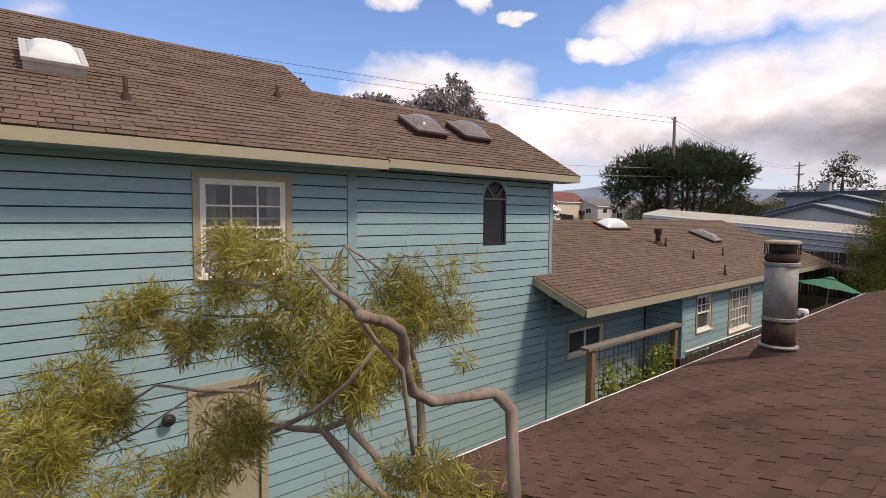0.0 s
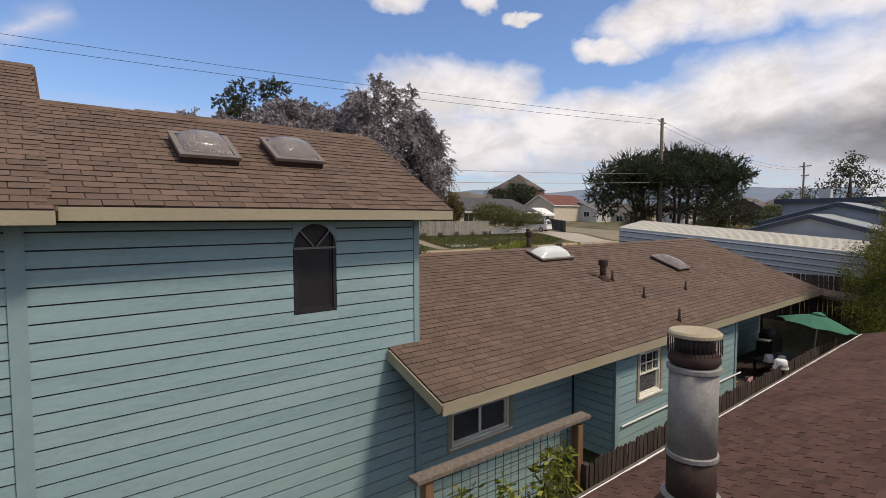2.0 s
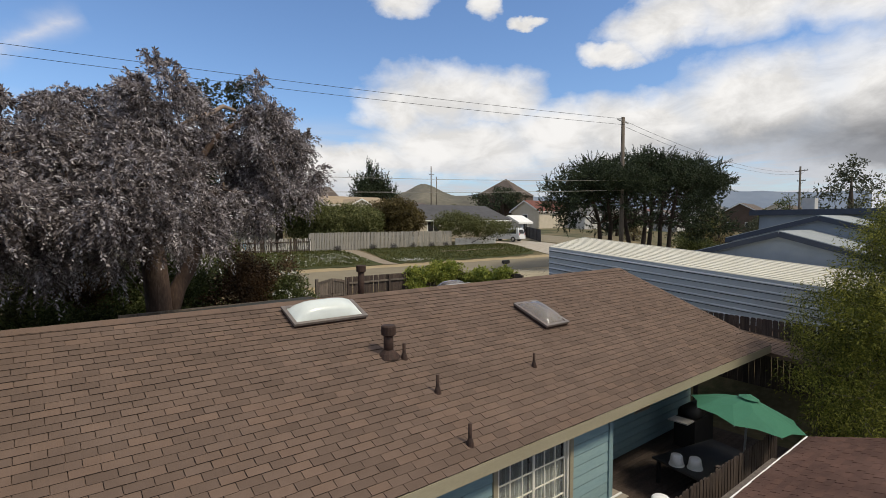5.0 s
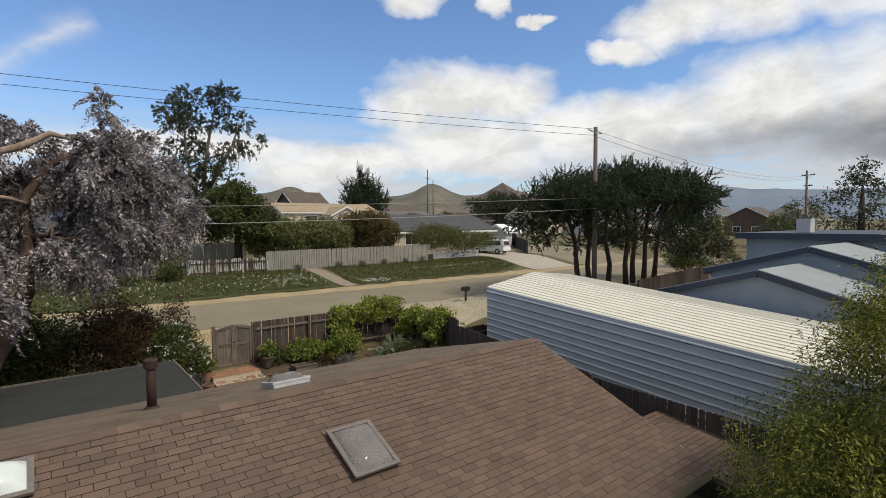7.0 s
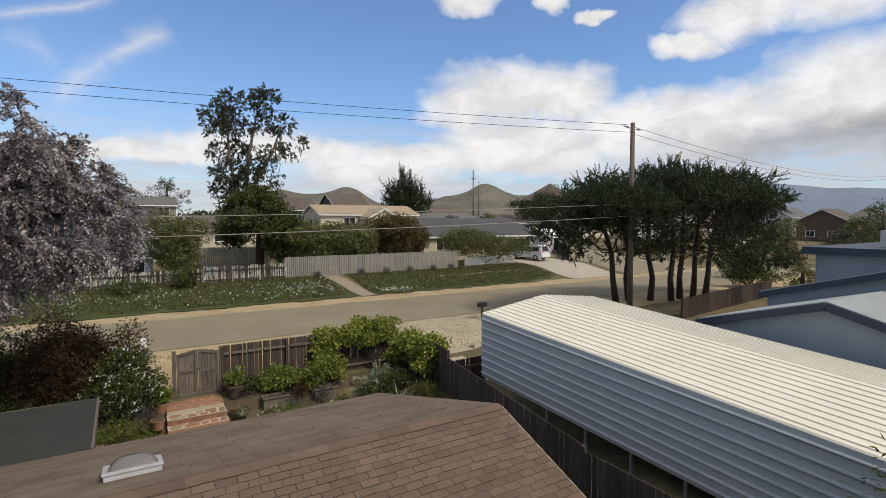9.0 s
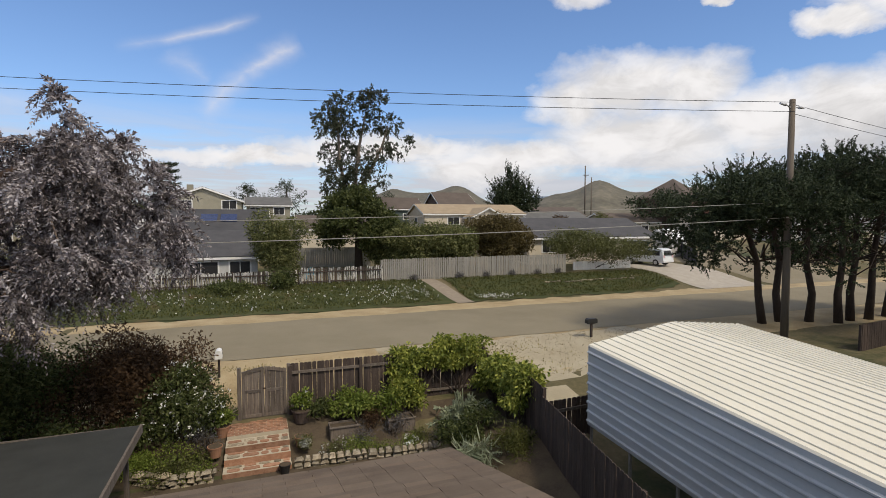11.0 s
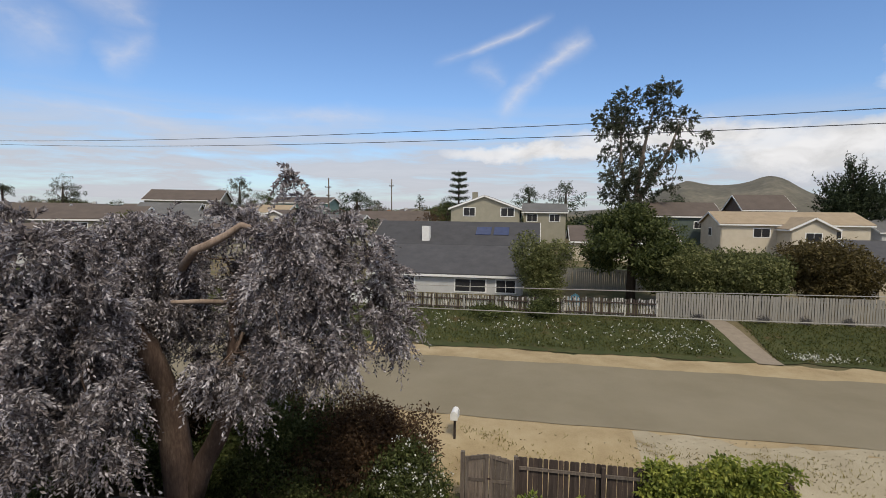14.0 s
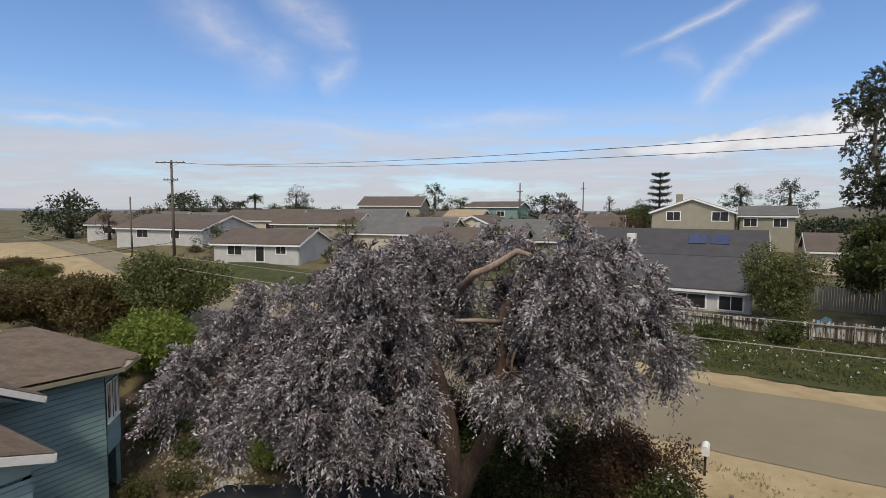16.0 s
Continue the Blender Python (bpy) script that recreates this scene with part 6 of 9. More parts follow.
def build_poles():
    pole((43.7, 21.3, land(43.7, 21.3)), 12.92 - land(43.7, 21.3), 0.17, [], "tall wooden street pole standing in the cypresses")
    e = thing("street_lamp", "pair of small grey lamp arms on the pole top", "street lamp", at=(43.7, 21.3, 12.55))
    for s in (-1, 1):
        part("arm", Geo().tube([(s * 0.1, 0, 0), (s * 0.6, s * 0.1, 0.12)], [0.03, 0.025], 8), ALU, e)
        part("lamp_head", Geo().tube([(s * 0.55, s * 0.1, 0.08), (s * 0.95, s * 0.15, 0.10)], [0.07, 0.04], 8), ALU, e)
    pole((-39.8, 45.2, land(-39.8, 45.2)), 16.6 - land(-39.8, 45.2), 0.19, [(16.3 - land(-39.8, 45.2), 3.6), (14.2 - land(-39.8, 45.2), 1.8)], "tall wooden pole with two crossarms at the bend of the street", 30)
    pole((-46, 43.5, land(-46, 43.5)), 12.2 - land(-46, 43.5), 0.12, [], "plain short wooden pole on the verge")
    pole((-36.5, 20.5, land(-36.5, 20.5)), 9.6, 0.15, [(9.4, 1.6), (8.3, 0.9)], "wooden pole beside the western verge", 60)
    pole((-7, 110, land(-7, 110)), 16.5 - land(-7, 110), 0.14, [(8.8, 0.9)], "distant thin wooden pole")
    pole((-16.8, 101, land(-16.8, 101)), 16.1 - land(-16.8, 101), 0.16, [(8.2, 1.2), (6.6, 0.8)], "distant wooden pole with crossarms")
    pole((104, 121, land(104, 121)), 22 - land(104, 121), 0.2, [(13.6, 1.8)], "distant wooden pole before the hills")
    pole((106, 121, land(106, 121)), 19 - land(106, 121), 0.16, [], "distant thin wooden pole before the hills")
    pole((108, 29, land(108, 29)), 14.4 - land(108, 29), 0.2, [(12.0, 2.4), (10.4, 1.6)], "far wooden pole with crossarms along the street", 60)
    top = (43.7, 21.3, 12.7)
    far = (-39.8, 45.2, 16.3)
    wire("thin black overhead power wire along the street", (43.6, 21.1, 12.75), (-41.2, 44.6, 16.4), 1.0)
    wire("thin black overhead power wire along the street", (43.6, 21.1, 12.35), (-38.4, 46.0, 16.3), 1.0)
    wire("pale telephone cable along the near side of the street", (43.7, 21.2, 7.75), (-40, 30, 7.9), 1.1, 0.015, CABLE)
    wire("pale telephone cable along the near side of the street", (43.7, 21.2, 8.43), (-40, 30, 8.6), 1.06, 0.012, CABLE)
    wire("thin black overhead wire leaving the pole", (43.8, 21.4, 12.75), (108, 29, 13.6), 1.2)
    wire("thin black overhead wire leaving the pole", (43.8, 21.4, 12.35), (108, 29, 13.2), 1.2)
    wire("dark cable sagging across the west verge", (-39.8, 45.2, 6.6), (-36.5, 20.5, 5.6), 0.3, 0.03)
    car("parked_car", "white minivan parked on the driveway", (61.0, 49.2, land(61, 49.2) + 0.04), 105, CAR_WHITE)


build_poles()


# ---- trees ----
def build_trees():
    east = [(17.15, 19.7, 9.9, 0.32, 0.32, 0.6), (17.15, 19.7, 9.1, 0.7, 0.65, 0.75), (17.3, 19.8, 8.3, 1.15, 1.1, 0.9), (18.1, 20.1, 8.6, 1.1, 1.0, 1.0), (18.8, 20.1, 7.9, 0.85, 0.8, 0.9), (17.9, 19.5, 7.2, 1.0, 0.9, 0.9), (17.7, 19.2, 6.6, 0.75, 0.65, 0.7), (19.6, 20.3, 6.9, 0.35, 0.35, 0.75), (16.4, 18.9, 6.5, 0.95, 0.85, 0.8), (16.4, 18.8, 6.0, 0.6, 0.55, 0.5), (14.7, 21.0, 8.9, 1.4, 1.3, 0.9), (12.2, 21.2, 8.6, 1.5, 1.3, 1.0), (15.9, 20.6, 8.0, 0.9, 0.8, 0.6)]
    south = [(13.3, 16.7, 9.10, 0.75, 0.7, 0.7), (13.4, 16.9, 8.30, 1.1, 1, 0.9), (12.9, 17, 7.40, 1.3, 1.1, 0.9), (10.2, 17.2, 7.70, 1.2, 1.1, 0.9), (9.8, 16.2, 6.90, 1.2, 1, 0.9), (9.7, 15.3, 6.30, 1, 0.9, 0.8), (9.6, 14.6, 6.05, 0.65, 0.6, 0.6), (12.6, 15.7, 6.40, 1.1, 0.9, 0.8), (12, 15, 5.75, 0.9, 0.8, 0.7), (13.2, 15.9, 5.45, 0.85, 0.75, 0.7), (14.3, 16.6, 5.25, 0.5, 0.45, 0.55), (13.9, 17.2, 6.30, 0.7, 0.6, 0.6), (12.1, 18.4, 7.30, 1.1, 1, 0.8)]
    west = [(15.8, 21.0, 7.40, 1.1, 0.9, 0.8), (16.9, 20.9, 6.30, 0.9, 0.8, 0.7), (11.3, 21.2, 8.20, 1.6, 1.4, 1), (12.4, 20.4, 7.50, 1.4, 1.2, 0.9), (10.3, 22.2, 7.80, 1.3, 1.2, 0.9), (11.2, 20.6, 6.50, 1.2, 1.1, 0.9), (11.5, 19.5, 4.68, 0.6, 0.55, 0.8), (8.9, 22.6, 8.00, 1.3, 1.2, 1), (9.1, 21.6, 6.90, 1.5, 1.3, 1.1), (9.2, 20.2, 5.98, 1.1, 1, 0.9), (9.8, 19.4, 5.08, 0.7, 0.7, 0.6), (7.6, 19.5, 6.60, 1.2, 1.1, 0.9), (8, 17.6, 6.20, 1.1, 1, 0.9)]
    low = [(9.4, 17.9, 5.3, 1.2, 1.0, 0.8), (7.0, 18.8, 5.2, 1.0, 0.9, 0.8), (11.4, 18.3, 5.7, 1.0, 0.9, 0.7), (12.4, 17.9, 5.0, 0.6, 0.55, 0.7), (10.9, 17.4, 4.9, 0.8, 0.7, 0.7), (12.3, 19.0, 6.0, 0.8, 0.7, 0.6), (14.6, 21.2, 6.0, 0.8, 0.7, 0.6), (13.9, 21.4, 6.9, 0.9, 0.8, 0.7)]
    tree("silver_tree", "large spreading tree with drooping silver-mauve foliage and reddish bark", 31,
         [(14.0, 20.0, 0.3, 0.56), (13.85, 19.95, 1.4, 0.46), (13.75, 19.9, 2.8, 0.40), (13.62, 19.85, 4.2, 0.38), (13.4, 19.7, 5.4, 0.36), (13.2, 19.5, 6.4, 0.30), (12.9, 19.1, 7.3, 0.20), (12.9, 18.2, 8.2, 0.10)],
         east + south + west + low, 640, 0.24, 30, 0.15, 0.043, LEAF_SILVER, BARK_RED, limbs=47, twigs=190, droop=0.62, shell=0.72, limb_r=0.36, bare_bark=BARK_PALE, spray=(24, 0.6),
         trunks=[[(13.95, 19.95, 1.9, 0.30), (14.35, 20.05, 3.2, 0.27), (14.75, 20.1, 3.9, 0.25), (15.15, 20.2, 5.0, 0.22), (15.25, 20.2, 6.6, 0.18), (15.2, 20.2, 7.7, 0.14), (15.9, 20.0, 8.7, 0.09), (16.8, 19.8, 9.3, 0.05)],
                 [(13.5, 19.8, 4.9, 0.28), (12.5, 20.1, 5.5, 0.24), (11.6, 20.4, 5.95, 0.20), (10.6, 20.8, 6.6, 0.14), (9.6, 21.2, 7.3, 0.08)], [(13.2, 19.5, 6.2, 0.22), (12.5, 18.9, 6.7, 0.20), (11.7, 18.0, 7.1, 0.14), (10.6, 17.0, 7.5, 0.08)]],
         bare=[[(14.2, 19.6, 8.4, 0.10), (14.8, 19.3, 8.9, 0.10), (15.1, 19.3, 9.0, 0.10), (15.5, 19.5, 9.25, 0.09), (15.85, 19.6, 9.5, 0.085), (16.3, 19.6, 9.4, 0.05)],
               [(12.9, 18.6, 7.4, 0.06), (12.3, 18.0, 7.75, 0.055), (11.7, 17.7, 7.9, 0.045), (11.1, 17.4, 8.1, 0.03)], [(13.1, 18.8, 6.9, 0.05), (12.3, 17.9, 7.3, 0.04), (11.4, 17.5, 7.5, 0.02)],
               [(15.3, 20.1, 7.5, 0.07), (14.9, 19.3, 7.65, 0.06), (14.5, 18.8, 7.7, 0.04)], [(16.9, 19.4, 8.9, 0.04), (17.0, 18.9, 8.4, 0.035), (17.2, 18.7, 7.7, 0.025), (17.4, 18.6, 7.0, 0.015)]])
    # the small tree that stands by the path at the start
    left = [(-1.19, 4.25, 2.51, 0.48, 0.48, 0.37), (-1.30, 3.92, 2.35, 0.40, 0.40, 0.30), (-0.91, 4.26, 2.61, 0.31, 0.31, 0.22), (-1.03, 4.45, 2.85, 0.28, 0.28, 0.13), (-0.60, 4.60, 3.16, 0.34, 0.34, 0.22), (-0.48, 4.48, 3.31, 0.22, 0.22, 0.13), (-0.34, 3.55, 3.21, 0.25, 0.25, 0.14), (-0.25, 3.32, 3.51, 0.22, 0.22, 0.16), (-0.17, 3.34, 3.86, 0.25, 0.25, 0.11), (-0.12, 2.94, 3.82, 0.25, 0.25, 0.17), (-0.08, 2.51, 3.67, 0.20, 0.20, 0.17), (-0.08, 2.96, 3.28, 0.30, 0.30, 0.16)]
    middle = [(-0.04, 2.64, 3.14, 0.17, 0.17, 0.17), (-0.12, 2.24, 3.56, 0.14, 0.14, 0.18), (-0.23, 3.23, 2.67, 0.22, 0.22, 0.19), (-0.38, 3.19, 2.49, 0.22, 0.22, 0.16), (-0.20, 3.05, 2.59, 0.19, 0.19, 0.12), (-0.78, 3.36, 2.36, 0.31, 0.31, 0.11), (-0.56, 3.19, 2.37, 0.22, 0.22, 0.12), (0.25, 2.39, 3.27, 0.16, 0.16, 0.19), (0.22, 2.46, 2.99, 0.14, 0.14, 0.14), (1.13, 3.11, 3.46, 0.18, 0.18, 0.24), (0.98, 3.06, 3.17, 0.18, 0.18, 0.18), (0.83, 2.92, 2.87, 0.22, 0.22, 0.20)]
    back = [(1.28, 2.69, 3.74, 0.13, 0.13, 0.12), (1.38, 2.83, 3.23, 0.16, 0.16, 0.19), (1.34, 2.70, 2.97, 0.07, 0.07, 0.10), (1.28, 2.82, 3.52, 0.07, 0.07, 0.16), (0.68, 2.14, 2.39, 0.23, 0.23, 0.14), (0.78, 1.87, 2.39, 0.18, 0.18, 0.08), (0.54, 2.28, 2.43, 0.16, 0.16, 0.16), (0.25, 2.38, 2.29, 0.19, 0.19, 0.11)]
    inner = [(0.53, 2.92, 2.93, 0.31, 0.31, 0.24), (0.84, 3.12, 3.09, 0.19, 0.19, 0.22), (0.32, 2.78, 2.85, 0.24, 0.24, 0.18), (0.71, 3.34, 3.27, 0.19, 0.19, 0.18), (1.10, 3.29, 3.45, 0.18, 0.18, 0.24), (1.38, 3.20, 3.15, 0.16, 0.16, 0.24), (0.50, 3.05, 3.0, 0.3, 0.3, 0.22), (0.72, 3.0, 2.98, 0.24, 0.24, 0.2), (0.45, 2.75, 3.15, 0.26, 0.26, 0.2), (0.62, 2.85, 3.22, 0.22, 0.22, 0.2), (0.98, 2.9, 3.3, 0.2, 0.2, 0.22)]
    t = tree("shrub_tree", "crooked yellow-green needle-leaved small tree with cut limbs", 33,
             [(0.82, 1.68, -1.20, 0.054), (0.85, 1.68, 0.68, 0.045), (0.85, 1.69, 2.38, 0.039), (0.88, 1.74, 2.63, 0.039), (0.92, 1.79, 2.88, 0.040), (0.87, 1.84, 2.96, 0.038), (0.83, 1.86, 2.99, 0.034), (0.64, 1.89, 3.00, 0.032), (0.35, 1.85, 3.05, 0.030), (0.19, 1.81, 3.15, 0.029), (0.08, 1.74, 3.30, 0.028), (0.04, 1.68, 3.44, 0.027), (-0.01, 1.64, 3.52, 0.025), (-0.13, 1.58, 3.59, 0.024), (-0.29, 1.50, 3.64, 0.022), (-0.36, 1.49, 3.71, 0.014), (-0.41, 1.52, 3.75, 0.012), (-0.46, 1.62, 3.84, 0.006)],
             left + middle + back + inner, 760, 0.088, 68, 0.098, 0.0085, LEAF_NEAR, BARK, limbs=0, twigs=0, droop=0.25, squash=1.0, shell=0.2,
             trunks=[[(1.02, 2.40, -1.20, 0.057), (1.03, 2.40, 0.15, 0.046), (1.02, 2.80, 1.84, 0.039), (1.14, 2.94, 2.36, 0.037), (1.19, 3.05, 2.69, 0.030), (1.12, 3.06, 2.99, 0.016), (1.09, 3.10, 3.32, 0.009)],
                     [(0.82, 2.46, -1.20, 0.057), (0.85, 2.46, 0.39, 0.048), (0.92, 3.06, 1.76, 0.039), (0.76, 3.22, 1.95, 0.039), (0.62, 3.35, 2.18, 0.037), (0.53, 3.46, 2.32, 0.032), (0.34, 3.56, 2.35, 0.025), (0.14, 3.67, 2.41, 0.016), (0.01, 3.79, 2.61, 0.011)]],
             bare=[[(-0.20, 1.54, 3.61, 0.021), (-0.36, 1.43, 3.67, 0.023)], [(-0.36, 1.56, 3.74, 0.010), (-0.10, 1.72, 3.48, 0.012), (0.04, 1.70, 3.32, 0.012), (0.08, 1.69, 3.03, 0.012), (0.13, 1.73, 2.87, 0.010)], [(-0.32, 2.38, 2.89, 0.013), (-0.19, 2.13, 3.05, 0.013), (-0.11, 1.91, 3.25, 0.010), (-0.04, 1.79, 3.43, 0.008)],
                   [(0.62, 3.00, 2.74, 0.018), (0.48, 3.07, 3.14, 0.017), (0.48, 3.08, 3.47, 0.016), (0.47, 3.05, 3.77, 0.014), (0.50, 3.04, 3.83, 0.011), (0.71, 3.05, 3.71, 0.009), (0.91, 3.04, 3.57, 0.006)], [(0.50, 3.04, 3.83, 0.007), (0.64, 3.01, 3.64, 0.007), (0.83, 2.99, 3.37, 0.005)], [(0.91, 3.04, 3.57, 0.007), (1.00, 3.00, 3.74, 0.007), (1.12, 2.90, 3.71, 0.006), (1.25, 2.86, 3.52, 0.006), (1.33, 2.81, 3.25, 0.005)],
                   [(0.53, 3.46, 2.32, 0.028), (0.72, 3.32, 2.41, 0.025), (0.85, 3.24, 2.57, 0.018), (0.96, 3.11, 2.78, 0.011)], [(0.65, 3.38, 2.63, 0.023), (0.70, 3.30, 2.32, 0.030), (0.84, 3.18, 2.13, 0.032), (0.94, 3.07, 1.90, 0.034)], [(-0.08, 2.60, 3.45, 0.011), (-0.18, 2.81, 3.61, 0.011), (-0.28, 3.23, 3.61, 0.009), (-0.22, 3.35, 3.79, 0.006)],
                   [(0.17, 3.60, 2.61, 0.014), (0.02, 3.80, 2.66, 0.015), (-0.23, 4.01, 2.66, 0.014), (-0.50, 4.22, 2.71, 0.011), (-0.66, 4.22, 2.62, 0.009), (-0.94, 4.14, 2.29, 0.006)], [(-0.07, 2.99, 3.39, 0.010), (-0.22, 3.42, 3.34, 0.010), (-0.34, 3.70, 3.33, 0.009), (-0.44, 4.22, 3.31, 0.007), (-0.60, 4.61, 3.21, 0.005)], [(-0.23, 4.01, 2.66, 0.009), (-0.65, 4.09, 2.42, 0.008), (-0.97, 4.15, 2.31, 0.006), (-1.24, 4.06, 2.35, 0.003)]])
    rng = np.random.default_rng(5)
    foot = Vector(t.location)
    cluster = [(-0.46, 3.84, 3.26), (-0.43, 3.82, 3.14), (-0.42, 3.78, 3.02)]
    dead = quads("dry_leaves", leaves(rng, [tuple(Vector(p) - foot) for p in cluster], 0.06, 110, 0.09, 0.010, 1.2), LEAF_DEAD)
    part("dry_leaves", dead, None, t, "dry brown leaf cluster", kind="stuff")
    tree("willow_tree", "dense fresh green tree beside the low roof", 35,
         [(26.6, 2.6, -0.25, 0.2), (26.6, 2.6, 1.5, 0.17), (26.5, 2.7, 3.0, 0.12), (26.4, 2.8, 4.2, 0.08)],
         [(26.8, 2.4, 5.0, 2.2, 1.8, 1.2), (25.4, 3.2, 4.4, 1.3, 1.2, 1.2), (24.6, 3.9, 3.2, 1.2, 1.1, 1.1), (24.5, 3.8, 2.0, 1.4, 1.2, 1.2), (24.2, 3.0, 3.6, 1.2, 1.2, 1.0), (23.8, 3.3, 1.2, 1.0, 1.0, 1.0), (26.2, 3.4, 2.4, 1.6, 1.4, 1.6), (28.4, 2.2, 4.0, 1.8, 1.6, 1.7), (28.5, 0.6, 5.2, 2.0, 1.8, 1.4), (26.2, 0.4, 4.6, 1.8, 1.8, 1.5), (25.2, 1.9, 5.4, 1.2, 1.1, 0.9), (27.4, 2.5, 6.1, 1.3, 1.2, 0.9), (28.4, 1.8, 6.3, 1.3, 1.2, 0.9), (26.4, 3.0, 5.5, 1.1, 1.0, 0.8)],
         2600, 0.30, 70, 0.085, 0.022, LEAF_WILLOW, BARK, limbs=9, twigs=120, droop=0.45, squash=1.1, shell=0.4)
    # cypresses over the corner of the street: one shared flat-topped crown, each tree carrying the pads above it
    rng = random.Random(12)
    feet = ((47.6, 25.4, -2.8), (48.9, 25.4, -1.4), (50.4, 24.8, -0.6), (51.6, 24.0, 0.0), (52.9, 24.2, 0.4), (54.3, 24.1, 1.0), (56.2, 24.3, 2.4))
    pads = [[] for _ in feet]

    def crown_top(x, y):
        return 11.45 - 0.0165 * (x - 53.0) ** 2 - 0.045 * (y - 23.6) ** 2

    for k in range(330):
        a, q = rng.uniform(0, 2 * math.pi), math.sqrt(rng.random())
        x, y = 51.0 + 10.4 * q * math.cos(a), 23.6 + 5.2 * q * math.sin(a)
        deep = rng.random() ** 1.5
        floor_z = 5.0 + 1.6 * (1 - q) + 2.4 * step(-x, -47, -42.5)
        z = crown_top(x, y) - 0.6 + rng.uniform(-0.6, 0.45) - deep * (crown_top(x, y) - floor_z)
        if deep > 0.45 and q < 0.72:
            continue
        near = min(range(len(feet)), key=lambda i: (feet[i][0] + feet[i][2] - x) ** 2 + 0.5 * (feet[i][1] - y) ** 2)
        w = rng.uniform(0.7, 1.25) * (1.0 - 0.25 * deep)
        pads[near].append((x, y, z, w, w, rng.uniform(0.24, 0.42)))
    for k, (x, y, lean) in enumerate(feet):
        z0, top = land(x, y), crown_top(x + lean, y)
        j = rng.uniform(-0.25, 0.25)
        tree("cypress", "dark windswept cypress with layered flat-topped foliage on a bare trunk", 40 + k,
             [(x, y, z0 - 0.1, 0.24), (x + lean * 0.08 + j, y, z0 + 1.6, 0.19), (x + lean * 0.25 - j, y, z0 + 3.4, 0.16), (x + lean * 0.5, y, z0 + 5.2, 0.13), (x + lean * 0.9, y, top - 1.2, 0.08)],
             pads[k], 9 * len(pads[k]), 0.30, 34, 0.15, 0.055, LEAF_CYPRESS, BARK_DARK, limbs=60, twigs=40, droop=-0.12, shell=0.3, spray=(4, 0.72), rise=0.06, limb_r=0.34, group="street cypresses")
    lobes = ((36.5, 28.2, 2.6), (41.2, 28.7, 2.9), (44.9, 25.2, 2.3), (49.0, 22.4, 1.4), (46.8, 20.6, 1.5), (33.6, 25.8, 2.3), (33.0, 23.0, 1.8), (36.6, 24.2, 2.5), (40.8, 24.7, 2.2), (43.9, 20.4, 1.7), (34.4, 19.8, 1.8),
             (38.0, 20.4, 2.2), (41.6, 19.1, 1.9), (35.1, 16.1, 2.5), (39.3, 16.0, 2.0), (44.1, 14.8, 1.5), (42.3, 16.7, 1.5), (34.6, 13.2, 2.3), (37.6, 12.9, 2.4), (40.6, 13.5, 1.7))
    tree("eucalyptus", "tall airy eucalyptus with clumped grey-green crown", 50,
         [(38.6, 98, 5.0, 0.6), (38.4, 98, 11, 0.45), (38.6, 98, 15, 0.36), (39.2, 98, 20, 0.28), (40.0, 98, 24, 0.18), (40.6, 98, 27, 0.1)],
         [(x, 98 + 2.2 * math.sin(3 * x), z, r, r, r * 0.75) for x, z, r in lobes],
         640, 0.6, 16, 0.40, 0.15, LEAF_EUC, BARK, limbs=20, twigs=260, droop=0.15, shell=0.35, spray=(4, 0.75), limb_r=0.5,
         trunks=[[(38.4, 98, 9.0, 0.4), (36.6, 98, 14, 0.3), (35.8, 98, 19, 0.24), (35.6, 98, 24, 0.15), (36.4, 98, 27, 0.1)], [(38.7, 98, 12.0, 0.4), (41.5, 98, 17.0, 0.3), (43.5, 98, 21, 0.22), (44.6, 98, 24.5, 0.1)]])
    tree("pine", "dark pine with upswept uneven crown", 51, [(72, 102, 6.5, 0.5), (72, 102, 12, 0.35), (72, 102, 17, 0.1)],
         [(72, 102, 15.0, 1.6, 1.6, 2.6), (69.8, 102, 13.2, 1.8, 1.8, 1.6), (74.6, 102, 13.0, 2.0, 1.8, 1.8), (70, 102, 11, 2.8, 2.2, 1.8), (75, 102, 11, 3.2, 2.4, 1.8), (72, 102, 9.5, 4.0, 2.5, 1.8), (73, 102, 12.5, 2.4, 2.2, 2)],
         330, 0.9, 18, 0.5, 0.2, LEAF_CYPRESS, BARK_DARK, droop=-0.5, spray=(3, 1.5), rise=0.5)
    n = thing("norfolk_pine", "thin tiered araucaria with flat whorls of branches", "tree", at=(8.6, 99, 6.0))
    part("trunk", Geo().tube([(0, 0, -0.2), (0, 0, 10.8)], [0.3, 0.06], 8), BARK_DARK, n)
    rng = np.random.default_rng(52)
    pts = []
    for k in range(7):
        z = 4.0 + k * 1.08
        r = 2.1 * (1 - 0.5 * k / 7)
        for a in np.linspace(0, 2 * np.pi, 7)[:-1]:
            for s in np.linspace(0.2, 1, 6):
                pts.append((r * s * math.cos(a + k), r * s * math.sin(a + k), z + 0.35 * s))
    part("crown", quads("crown", leaves(rng, pts, 0.22, 22, 0.35, 0.09, -0.2, 0.4), LEAF_CYPRESS), None, n, kind="stuff")


build_trees()


